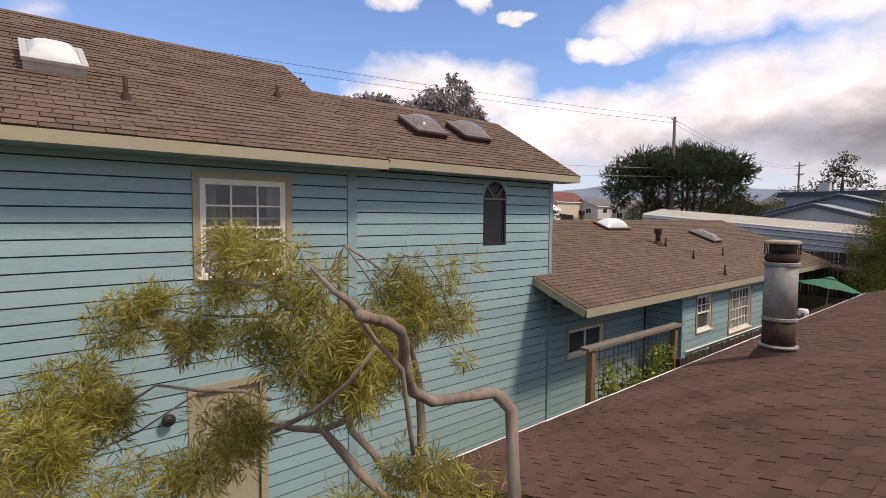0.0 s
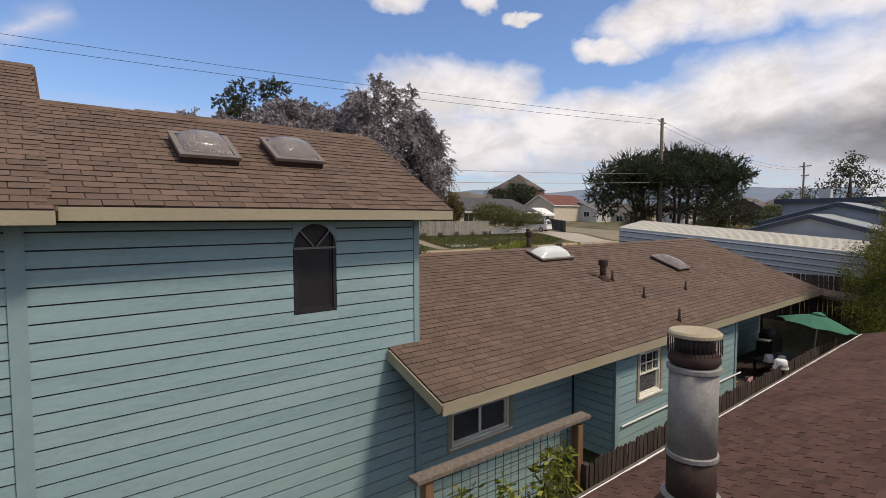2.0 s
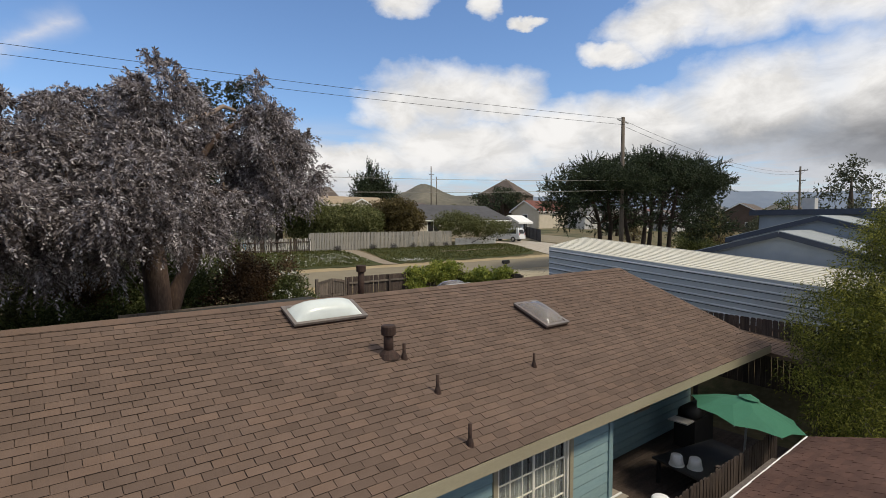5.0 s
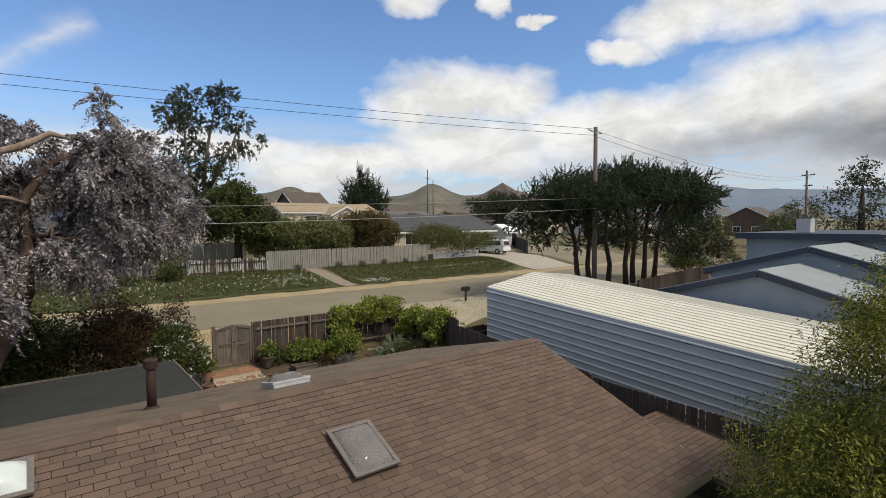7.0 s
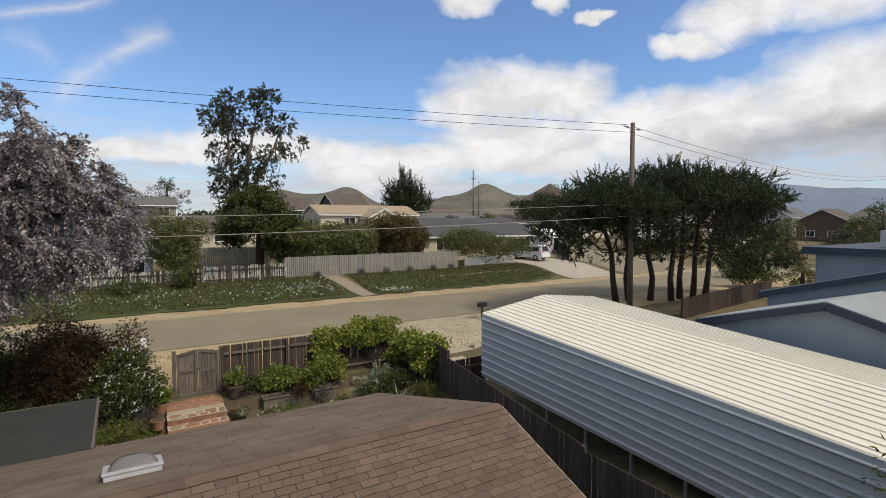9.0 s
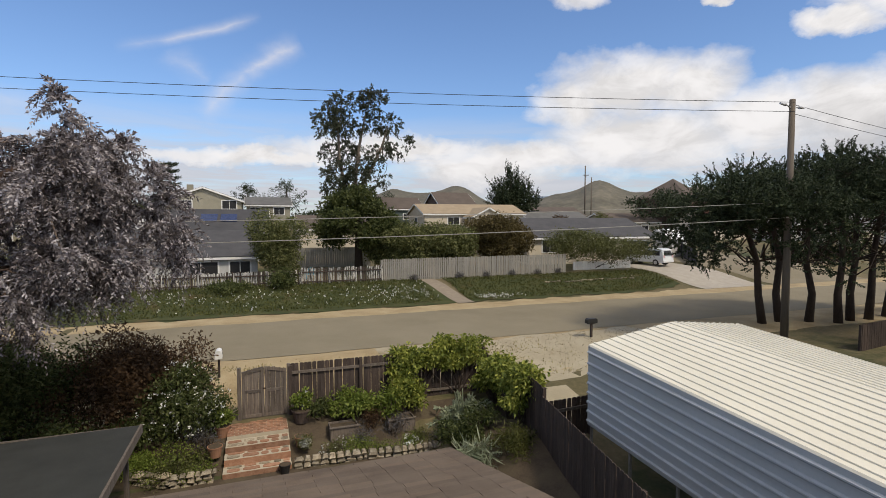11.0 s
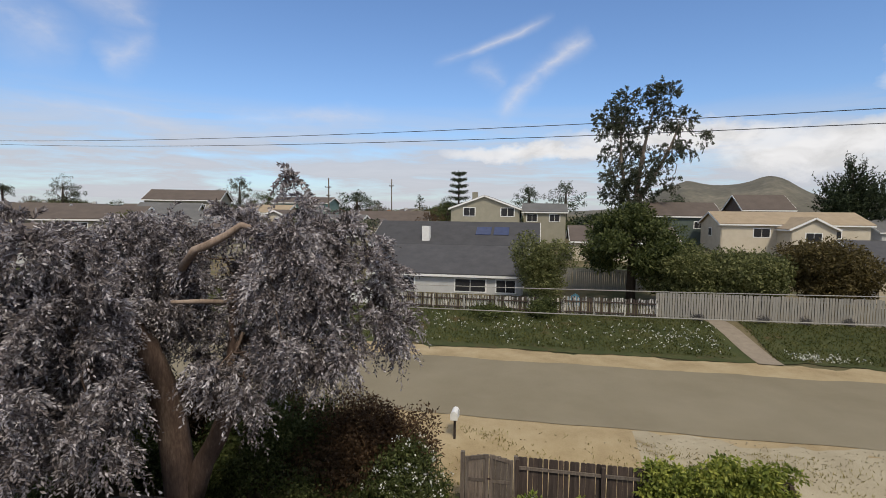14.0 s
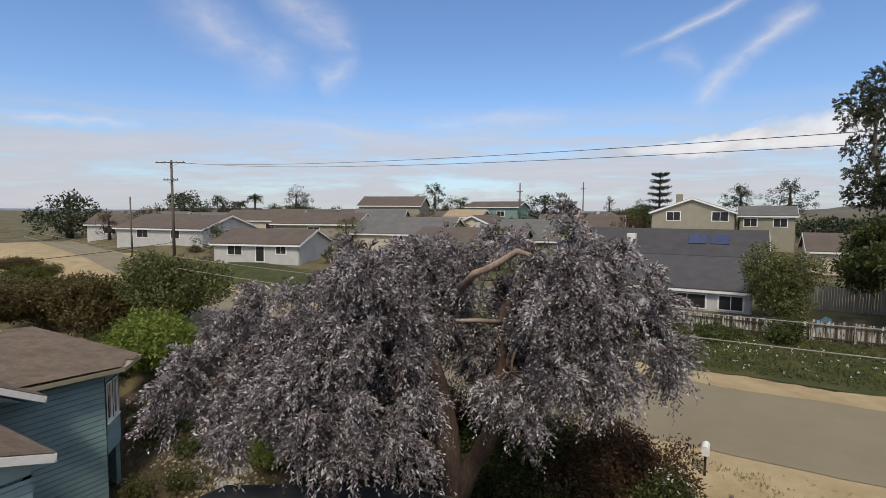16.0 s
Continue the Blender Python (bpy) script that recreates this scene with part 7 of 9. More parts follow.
def far_tree(kind_label, x, y, z0, z1, w, leaf, seed, airy=False, name="tree", clumps=120):
    rng = random.Random(seed)
    h = z1 - z0
    zg = min(land(x, y), z0)
    bl = []
    for k in range(15):
        f = (k + 0.5) / 15
        reach = 0.44 * w * math.sqrt(max(0.0, 1 - abs(2 * f - 0.75) ** 2.2)) * rng.uniform(0.5, 1.0)
        a = k * 2.4 + rng.uniform(-0.4, 0.4)
        bl.append((x + reach * math.cos(a), y + 0.8 * reach * math.sin(a), z0 + h * (0.10 + 0.82 * f), w * rng.uniform(0.14, 0.22), w * 0.18, h * rng.uniform(0.10, 0.17)))
    return tree(name, kind_label, seed, [(x, y, zg - 0.2, 0.035 * w + 0.1), (x, y, z0 + h * 0.4, 0.025 * w + 0.06), (x, y, z0 + h * 0.8, 0.05)],
                bl, int(clumps * 0.7) if airy else clumps, w * 0.06, 24, max(0.16, w * 0.038), max(0.07, w * 0.017), leaf, BARK_DARK, limbs=4, twigs=10, droop=0.1, squash=0.8, shell=0.25)


def palm(x, y, z0, h, seed):
    rng = np.random.default_rng(seed)
    p = thing("palm", "distant palm with a ragged round head", "palm", "distant palms", at=(x, y, z0))
    part("trunk", Geo().tube([(0, 0, -0.2), (0, 0, h)], [0.28, 0.2], 8), BARK_DARK, p)
    pts = []
    for a in np.linspace(0, 2 * np.pi, 19)[:-1]:
        e = rng.uniform(-0.5, 1.0)
        for s in np.linspace(0.15, 1, 7):
            pts.append((2.0 * s * math.cos(a), 2.0 * s * math.sin(a), h + 1.6 * s * e - 1.0 * s * s))
    part("crown", quads("crown", leaves(rng, pts, 0.12, 16, 0.55, 0.07, 0.6), LEAF_EUC), None, p, kind="stuff")


# ---- shrubs ----
def shrub(label, seed, x, y, r, h, leaf, dens=1.0, length=0.10, width=0.04, flowers=None, name="bush", z=None, clump=0.22):
    rng = random.Random(seed)
    bl = [(rng.uniform(-0.5, 0.5) * r, rng.uniform(-0.45, 0.45) * r, h * rng.uniform(0.3, 0.72), r * rng.uniform(0.4, 0.6), r * rng.uniform(0.4, 0.6), h * rng.uniform(0.22, 0.32)) for _ in range(7)]
    n = int(90 * dens * max(0.25, r * r * 0.5 + h * r * 0.35))
    return bush(name, label, seed, (x, y, (land(x, y) if z is None else z) - 0.03), bl, n, clump * min(1.6, 0.6 + 0.3 * r), 14, length * 1.25, width * 1.3, leaf, 0.15, flowers, stems=8)


def climber(label, seed, x, y, rx, ry, low, high):
    """A vine that has climbed a fence: bare stems below, leaves between low and high."""
    rng = random.Random(seed)
    bl = [(rng.uniform(-0.8, 0.8) * rx, rng.uniform(-0.6, 0.6) * ry, rng.uniform(low, high - 0.15), rng.uniform(0.3, 0.5), rng.uniform(0.3, 0.45), rng.uniform(0.16, 0.3)) for _ in range(int(6 + 8 * rx))]
    return bush("climbing_vine", label, seed, (x, y, land(x, y) - 0.03), bl, int(200 * (rx + ry)), 0.2, 15, 0.15, 0.075, LEAF_VINE, 0.5, category="vine", stems=14)


def artichoke(x, y):
    """A rosette of long arching lobed leaves."""
    rng = np.random.default_rng(74)
    top = thing("artichoke_plant", "big pale grey-green artichoke with long arching lobed leaves", "plant", at=(x, y, land(x, y)))
    n = 46
    a = rng.uniform(0, 2 * np.pi, n)
    e = rng.uniform(0.25, 1.35, n)
    ways = np.stack([np.cos(a) * np.cos(e), np.sin(a) * np.cos(e), np.sin(e)], axis=1)
    starts = ways * 0.08 + np.array([0, 0, 0.25])
    part("leaves", quads("leaves", sprays(rng, starts, ways, 1.05, 46, 0.24, 0.075, 0.42), LEAF_SAGE), None, top, kind="stuff")
    for k in range(5):
        q = ways[k] * 0.35 + np.array([0, 0, 1.15])
        part("stalk", Geo().tube([(0, 0, 0), tuple(q * 0.6), tuple(q)], [0.025, 0.02, 0.014], 6), LEAF_SAGE, top)
    part("stalk", Geo().tube([(0, 0, -0.05), (0, 0, 0.4)], [0.06, 0.04], 8), LEAF_OLIVE, top)
    return top


def build_shrubs():
    S = shrub
    # thicket between the big tree and the gate
    S("tall reddish-brown shrub by the garden gate", 61, 17.4, 22.9, 1.8, 3.7, LEAF_RED, 3.0)
    S("tall brownish olive shrub by the garden gate", 62, 18.9, 23.4, 1.3, 3.0, LEAF_RED, 3.0)
    S("dark green shrub under the big tree", 63, 15.2, 22.6, 1.9, 3.2, LEAF_SHRUB, 2.6)
    S("dark green shrub under the big tree", 64, 16.4, 21.4, 1.4, 2.0, LEAF_SHRUB, 1.2)
    S("dark red-brown shrub in the garden bed", 65, 14.5, 24.0, 2.2, 3.4, LEAF_RED, 2.2)
    S("rose bush covered in white blossoms beside the gate", 66, 19.2, 22.2, 1.4, 2.5, LEAF_SHRUB, 2.2, flowers=(150, PETAL, 0.07))
    S("leafy shrub with white blossoms against the gate post", 198, 20.15, 22.35, 0.65, 1.7, LEAF_SHRUB, 2.6, flowers=(45, PETAL, 0.07))
    S("bright green low shrub beside the steps", 67, 19.3, 21.2, 0.6, 0.85, LEAF_BRIGHT, 1.6, 0.06, 0.03)
    S("bright green trailing groundcover over the stone wall", 68, 18.9, 20.75, 1.0, 0.55, LEAF_OLIVE, 2.0, 0.05, 0.025)
    S("bright green trailing groundcover over the stone wall", 69, 19.8, 20.7, 0.6, 0.5, LEAF_BRIGHT, 2.0, 0.05, 0.025)
    S("grey-green lavender clump beside the steps", 70, 20.0, 21.6, 0.5, 0.7, LEAF_LAV, 1.6, 0.07, 0.015)
    # bed right of the gate
    climber("dense green climber sprawling over the street fence", 71, 28.5, 22.85, 1.5, 0.5, 1.35, 2.3)
    climber("dense green climber sprawling over the street fence", 72, 26.9, 22.75, 1.0, 0.45, 1.25, 1.95)
    climber("dense green climber hanging on the corner fence", 73, 29.45, 21.4, 0.7, 0.9, 0.9, 2.1)
    climber("dense green climber hanging on the corner fence", 173, 29.25, 20.0, 0.55, 0.8, 0.8, 1.95)
    climber("dense green climber hanging on the corner fence", 174, 29.05, 18.8, 0.45, 0.6, 0.7, 1.8)
    artichoke(27.75, 20.45)
    S("bright leafy shrub in a planter by the fence", 75, 25.6, 21.9, 0.6, 1.35, LEAF_BRIGHT, 1.3, 0.12, 0.05)
    S("bright leafy shrub in a planter by the fence", 76, 24.0, 22.1, 0.6, 1.0, LEAF_BRIGHT, 1.3, 0.12, 0.05)
    S("rounded grey-mauve lavender bush", 77, 24.6, 21.1, 0.55, 0.75, LEAF_LAV, 2.2, 0.07, 0.015)
    S("rounded grey-mauve lavender bush", 78, 25.6, 21.2, 0.5, 0.75, LEAF_LAV, 2.2, 0.07, 0.015)
    S("low bright green herb mound behind the stone wall", 79, 25.1, 20.55, 0.5, 0.5, LEAF_BRIGHT, 2.2, 0.05, 0.02)
    S("low bright green herb mound behind the stone wall", 80, 26.0, 20.6, 0.4, 0.4, LEAF_BRIGHT, 2.2, 0.05, 0.02, flowers=(40, PETAL, 0.05))
    S("olive green herb mound with small flowers", 81, 23.6, 20.6, 0.6, 0.6, LEAF_OLIVE, 2.0, 0.06, 0.02, flowers=(25, PETAL, 0.05))
    S("dry brown-green shrub in the corner bed", 82, 26.9, 20.2, 0.5, 0.6, LEAF_LAV, 1.6, 0.08, 0.015)
    S("spiky grey-green plant near the corner fence", 83, 27.2, 18.0, 0.8, 0.9, LEAF_SAGE, 0.8, 0.35, 0.03)
    S("dark green shrub along the corner fence", 84, 27.9, 19.4, 0.8, 1.0, LEAF_SHRUB, 1.2)
    # low planting that fills the beds
    S("broad bright green groundcover mound by the stone wall", 180, 18.5, 21.2, 0.9, 0.6, LEAF_BRIGHT, 3.0, 0.07, 0.035)
    S("broad green groundcover mound by the stone wall", 181, 19.3, 20.9, 0.8, 0.5, LEAF_OLIVE, 3.0, 0.07, 0.035)
    S("dark green leafy mound beside the porch", 182, 17.9, 22.2, 1.0, 0.9, LEAF_SHRUB, 2.4, 0.09, 0.04)
    S("grey-green leafy mound beside the steps", 183, 19.6, 22.2, 0.6, 0.8, LEAF_LAV, 2.4, 0.07, 0.02)
    S("dark low plants along the street fence", 184, 23.4, 22.4, 0.7, 0.7, LEAF_SHRUB, 2.0, 0.09, 0.04)
    S("yellow-green leafy shrub along the street fence", 185, 24.7, 22.3, 0.7, 1.1, LEAF_BRIGHT, 2.2, 0.12, 0.055)
    S("tall leafy shrub along the street fence", 186, 26.3, 22.1, 0.7, 1.5, LEAF_VINE, 2.6, 0.12, 0.055)
    S("reddish low plant in the herb bed", 187, 25.0, 21.7, 0.5, 0.6, LEAF_RED, 2.0, 0.07, 0.03)
    S("green herb mound behind the low stone wall", 188, 24.3, 20.7, 0.6, 0.55, LEAF_BRIGHT, 3.0, 0.05, 0.022)
    S("dull green herb mound behind the low stone wall", 189, 26.4, 20.8, 0.5, 0.5, LEAF_OLIVE, 2.6, 0.06, 0.025)
    S("dark green shrub in the shaded corner bed", 190, 27.2, 19.2, 0.9, 0.9, LEAF_SHRUB, 2.2, 0.10, 0.04)
    S("dark olive weeds in the shaded corner bed", 191, 28.0, 17.6, 0.9, 0.7, LEAF_COVER, 2.2, 0.16, 0.02)
    S("dark olive weeds in the shaded corner bed", 192, 27.2, 16.2, 0.9, 0.6, LEAF_COVER, 2.2, 0.16, 0.02)
    S("dark olive weeds along the house", 193, 26.4, 14.2, 0.8, 0.6, LEAF_COVER, 2.0, 0.16, 0.02)
    S("long-leaved dark plant under the big tree", 194, 16.8, 20.9, 0.9, 0.9, LEAF_COVER, 2.0, 0.22, 0.03)
    S("dark green shrub under the big tree", 195, 12.0, 22.4, 1.6, 1.9, LEAF_SHRUB, 1.8)
    S("dark red-brown shrub under the big tree", 196, 16.2, 23.2, 1.3, 2.6, LEAF_RED, 2.0)
    for k, (x, y, r, h, lf) in enumerate(((8.4, 23.6, 1.7, 2.7, LEAF_SHRUB), (10.2, 23.2, 1.8, 3.0, LEAF_OLIVE), (11.9, 23.8, 1.9, 3.1, LEAF_RED), (13.4, 23.2, 1.8, 2.9, LEAF_SHRUB), (6.6, 24.0, 1.7, 2.5, LEAF_OLIVE), (12.9, 21.9, 1.4, 2.2, LEAF_SHRUB), (10.9, 22.0, 1.3, 2.1, LEAF_SHRUB))):
        S("tall dense dark shrub in the thicket along the street", 260 + k, x, y, r, h, lf, 2.8, 0.11, 0.045)
    # west garden and verge
    S("big olive-green shrub west of the garden", 85, -11.5, 27.4, 4.0, 5.4, LEAF_HEDGE, 1.5, 0.20, 0.08)
    S("yellow-green young tree west of the garden", 86, -5.0, 22.5, 3.6, 3.8, LEAF_BRIGHT, 1.4, 0.18, 0.07)
    S("brown-olive shrub along the west street", 87, -15.5, 24.6, 3.2, 4.0, LEAF_RUST, 1.5, 0.20, 0.08)
    S("olive shrub along the west street", 88, -21.0, 23.4, 3.8, 4.0, LEAF_RUST, 1.5, 0.20, 0.08)
    S("low dark shrub along the west street", 89, -29, 27, 2.5, 1.6, LEAF_SHRUB, 0.7, 0.18, 0.07)
    S("low dark shrub along the west street", 90, -36, 26, 2.8, 1.6, LEAF_OLIVE, 0.6, 0.18, 0.07)
    for k, (x, y, r, h, lf) in enumerate(((-9, 22, 2.6, 1.8, LEAF_SHRUB), (-14, 21, 2.4, 1.6, LEAF_COVER), (-12, 24.5, 2.2, 1.5, LEAF_OLIVE), (-19, 27.5, 2.0, 1.2, LEAF_OLIVE), (-25, 28, 2.4, 1.3, LEAF_COVER), (-30, 29.5, 2.2, 1.0, LEAF_RUST),
                                          (-27, 25, 3.0, 1.8, LEAF_SHRUB), (-34, 28, 3.0, 1.6, LEAF_OLIVE), (-41, 31, 3.0, 1.5, LEAF_COVER), (-48, 33, 3.2, 1.6, LEAF_RUST), (-1, 20.5, 1.6, 1.0, LEAF_SHRUB), (0.5, 22.5, 1.8, 1.2, LEAF_COVER), (-38, 26, 3.4, 2.0, LEAF_SHRUB))):
        S("olive scrub on the west verge", 140 + k, x, y, r, h, lf, 1.6, 0.16, 0.06)
    S("bright green shrub with white daisies under the big tree", 91, 10.0, 18.8, 1.1, 0.8, LEAF_BRIGHT, 1.2, 0.10, 0.03, flowers=(25, PETAL, 0.07))
    S("olive shrub beside the house corner", 92, 3.6, 18.0, 1.0, 0.9, LEAF_OLIVE, 1.2, 0.10, 0.04, flowers=(10, PETAL, 0.07))
    for k, (x, y, r, h, lf) in enumerate(((5.4, 20.8, 1.3, 1.1, LEAF_BRIGHT), (8.0, 20.2, 1.3, 1.0, LEAF_SHRUB), (7.0, 18.4, 0.9, 0.7, LEAF_OLIVE), (3.0, 21.0, 1.6, 1.4, LEAF_SHRUB), (9.0, 22.2, 1.6, 1.6, LEAF_SHRUB), (6.3, 22.5, 1.7, 1.5, LEAF_COVER), (10.8, 17.6, 0.9, 0.8, LEAF_BRIGHT), (4.2, 16.6, 0.8, 0.7, LEAF_SHRUB), (2.6, 17.0, 0.7, 0.9, LEAF_OLIVE))):
        S("leafy green garden shrub between house and street", 240 + k, x, y, r, h, lf, 2.6, 0.09, 0.04)
    S("low green clump beside the house corner", 93, 2.2, 19.6, 1.0, 0.8, LEAF_SHRUB, 1.2)
    # across the street
    S("dark rounded shrub before the white fence", 94, 22.9, 48.6, 3.0, 6.0, LEAF_HEDGE, 1.5, 0.16, 0.07)
    S("low sprawling dark shrub before the white fence", 95, 23.2, 44.8, 1.8, 1.6, LEAF_SHRUB, 0.9, 0.14, 0.06)
    S("low dark spreading shrub along the white fence", 96, 19.5, 44.4, 2.0, 0.8, LEAF_SHRUB, 0.9, 0.14, 0.06)
    S("broad green hedge tree behind the pale fence", 97, 33.4, 49.2, 3.4, 4.7, LEAF_HEDGE, 1.6, 0.20, 0.09)
    S("broad green hedge tree behind the pale fence", 98, 37.6, 49.4, 4.2, 5.0, LEAF_HEDGE, 1.6, 0.20, 0.09)
    S("reddish-brown hedge tree behind the pale fence", 99, 43.0, 49.4, 3.8, 5.6, LEAF_RUST, 1.6, 0.20, 0.09)
    S("olive-green spreading small tree on the lawn corner", 100, 53.0, 48.0, 6.0, 4.4, LEAF_OLIVE, 0.45, 0.18, 0.07)
    far_tree("broad dark green tree with a round crown behind the white fence", 30.1, 50.8, 4.9, 10.6, 8.6, LEAF_SHRUB, 101, clumps=900)
    S("dark hedge at the end of the white fence", 102, 6.0, 47.5, 2.0, 3.0, LEAF_SHRUB, 0.8, 0.16, 0.07)
    S("rounded dark hedge by the cypresses", 103, 64, 25, 2.4, 2.2, LEAF_SHRUB, 0.8, 0.18, 0.07)
    S("olive rounded shrub beside the blue house", 104, 62, 17, 2.0, 3.0, LEAF_OLIVE, 0.9, 0.16, 0.06)
    for k, (x, y) in enumerate(((33.5, 45.2), (37.6, 45.3), (40.2, 45.4), (42.8, 45.4), (45.3, 45.5), (47.4, 45.6))):
        S("small grey-green plant at the foot of the pale fence", 110 + k, x, y, 0.45, 0.6, LEAF_LAV, 1.5, 0.10, 0.03)


build_shrubs()


def build_lawn_cover():
    """Low leaves and flowers on the verges; ground cover, one object each."""
    rng = np.random.default_rng(77)
    for x0, x1, n, name in ((-12.0, 34.0, 26000, "ground_cover"), (36.0, 57.0, 13000, "ground_cover")):
        x = rng.uniform(x0, x1, n)
        y = rng.uniform(39.1, 45.6, n)
        keep = (y > 39.3 + np.maximum(0, x - 52) * 0.35)
        x, y = x[keep], y[keep]
        c = np.stack([x, y, height(x, y) + 0.06], axis=1)
        ob = new(name, quads(name, leaves(rng, c, 0.10, 1, 0.16, 0.06, -0.9, 0.4), LEAF_COVER))
        tagged(ob, "low dark green succulent ground cover on the verge", "ground cover", kind="stuff")
    x = np.concatenate([rng.uniform(6, 34, 90), rng.normal(31, 2.0, 110), rng.normal(38, 1.4, 90), rng.normal(20, 4, 70)])
    y = np.concatenate([rng.uniform(39.6, 44, 90), rng.normal(41.8, 0.9, 110), rng.normal(39.9, 0.35, 90), rng.normal(42.5, 0.8, 70)])
    keep = (y > 39.3) & (y < 45) & ((x < 34.2) | (x > 36.9))
    x, y = x[keep], y[keep]
    c = np.stack([x, y, height(x, y) + 0.14], axis=1)
    ob = new("daisies", quads("daisies", leaves(rng, c, 0.05, 3, 0.10, 0.08, -0.2), PETAL))
    tagged(ob, "scattered small white daisies on the verge", "flowers", kind="stuff")
    # rough grass, pebbles and slabs in the garden west of the big tree
    n = 9000
    x, y = rng.uniform(-5, 6.5, n), rng.uniform(16.6, 21.5, n)
    keep = np.sin(x * 1.3) * np.sin(y * 1.9) + rng.normal(0, 0.5, n) > -0.5
    x, y = x[keep], y[keep]
    ob = new("rough_grass", quads("rough_grass", leaves(rng, np.stack([x, y, height(x, y) + 0.05], axis=1), 0.05, 2, 0.15, 0.022, -1.2, 0.4, 0.7), LEAF_COVER))
    tagged(ob, "dull olive rough grass beside the front wing", "grass", kind="stuff")
    g = Geo()
    for x, y in zip(rng.normal(2.0, 0.7, 260), rng.normal(19.3, 0.45, 260)):
        a, b, c = rng.uniform(0.03, 0.075, 3)
        z = land(x, y) + 0.03
        g.tube([(x, y, z - 0.03), (x, y, z), (x, y, z + c * 0.7)], [a, a * 1.1, b * 0.5], 6)
    ob = new("pebbles", g.mesh("pebbles", STONE))
    tagged(ob, "patch of pale rounded pebbles in the garden", "stones", kind="stuff")
    for x, y, w, d, turn in ((-1.9, 20.35, 1.1, 0.8, -14), (-0.7, 20.0, 1.0, 0.75, -10), (4.7, 19.75, 0.8, 0.7, 62), (4.85, 19.0, 0.8, 0.7, 70)):
        p = thing("paving_slab", "weathered grey concrete slab set in rough grass", "paving slab", "garden slabs", at=(x, y, land(x, y)), turn=turn)
        part("slab", Geo().prism([(-w / 2, -d / 2, -0.03), (w / 2, -d / 2 + 0.04, -0.03), (w / 2 - 0.03, d / 2, -0.03), (-w / 2 + 0.02, d / 2 - 0.03, -0.03)], (0, 0, 0), (0, 0, 0.11)), CONCRETE, p)
    # dry grass, leaf litter and loose stones on the near shoulder
    for name, n, blade, wide, up, mat, label, category in (
            ("dry_grass", 9000, 0.11, 0.03, 1.2, LEAF_STRAW, "short yellow dry grass on the sandy shoulder", "grass"),
            ("leaf_litter", 600, 0.07, 0.05, 0.0, LEAF_LITTER, "brown leaf litter blown over the gravel strip", "leaves"),
            ("loose_stones", 5000, 0.06, 0.06, 0.0, GRAVEL, "loose pale stones on the gravel strip", "stones")):
        x = rng.uniform(13.0, 40.5, n)
        y = rng.uniform(23.3, 28.0, n)
        patch = np.sin(x * 0.8 + 1.1) * np.sin(y * 1.7 + 0.4 * x) + 0.5 * np.sin(x * 2.1 + y * 2.6)
        if name == "dry_grass":
            keep = (patch + rng.normal(0, 0.4, n) > 0.05) & (x < 33 + rng.normal(0, 2, n)) & (y < 27.2)
        elif name == "leaf_litter":
            keep = (patch + rng.normal(0, 0.5, n) < 0.0) & (np.abs(y - 26.2 + 0.05 * (x - 30)) < rng.uniform(0.3, 1.6, n))
        else:
            keep = x > 27 + rng.normal(0, 1, n)
        x, y = x[keep], y[keep]
        c = np.stack([x, y, height(x, y) + 0.035], axis=1)
        if name == "loose_stones":
            g = Geo()
            for p in c[:900]:
                a, b = rng.uniform(0.010, 0.02, 2)
                g.box(p[0] - a, p[1] - b, p[2] - 0.015, p[0] + a, p[1] + b, p[2] + 0.012)
            ob = new(name, g.mesh(name, mat))
        else:
            ob = new(name, quads(name, leaves(rng, c, 0.05, 2, blade, wide, -up, 0.3, 0.7), mat))
        tagged(ob, label, category, kind="stuff")
    g = Geo()
    r = random.Random(9)
    st = thing("stepping_stones", "row of pale stepping stones across the front lawn", "stepping stones")
    for k in range(16):
        x = 44.5 + k * 0.62
        y = 42.6 + 0.25 * math.sin(k) + r.uniform(-0.3, 0.3)
        poly = [(x + r.uniform(0.22, 0.34) * math.cos(a), y + r.uniform(0.18, 0.28) * math.sin(a), land(x, y) + 0.05) for a in np.linspace(0, 2 * math.pi, 8)[:-1]]
        part("stone", Geo().prism(poly, (0, 0, 0), (0, 0, 0.08)), STONE, st)


build_lawn_cover()


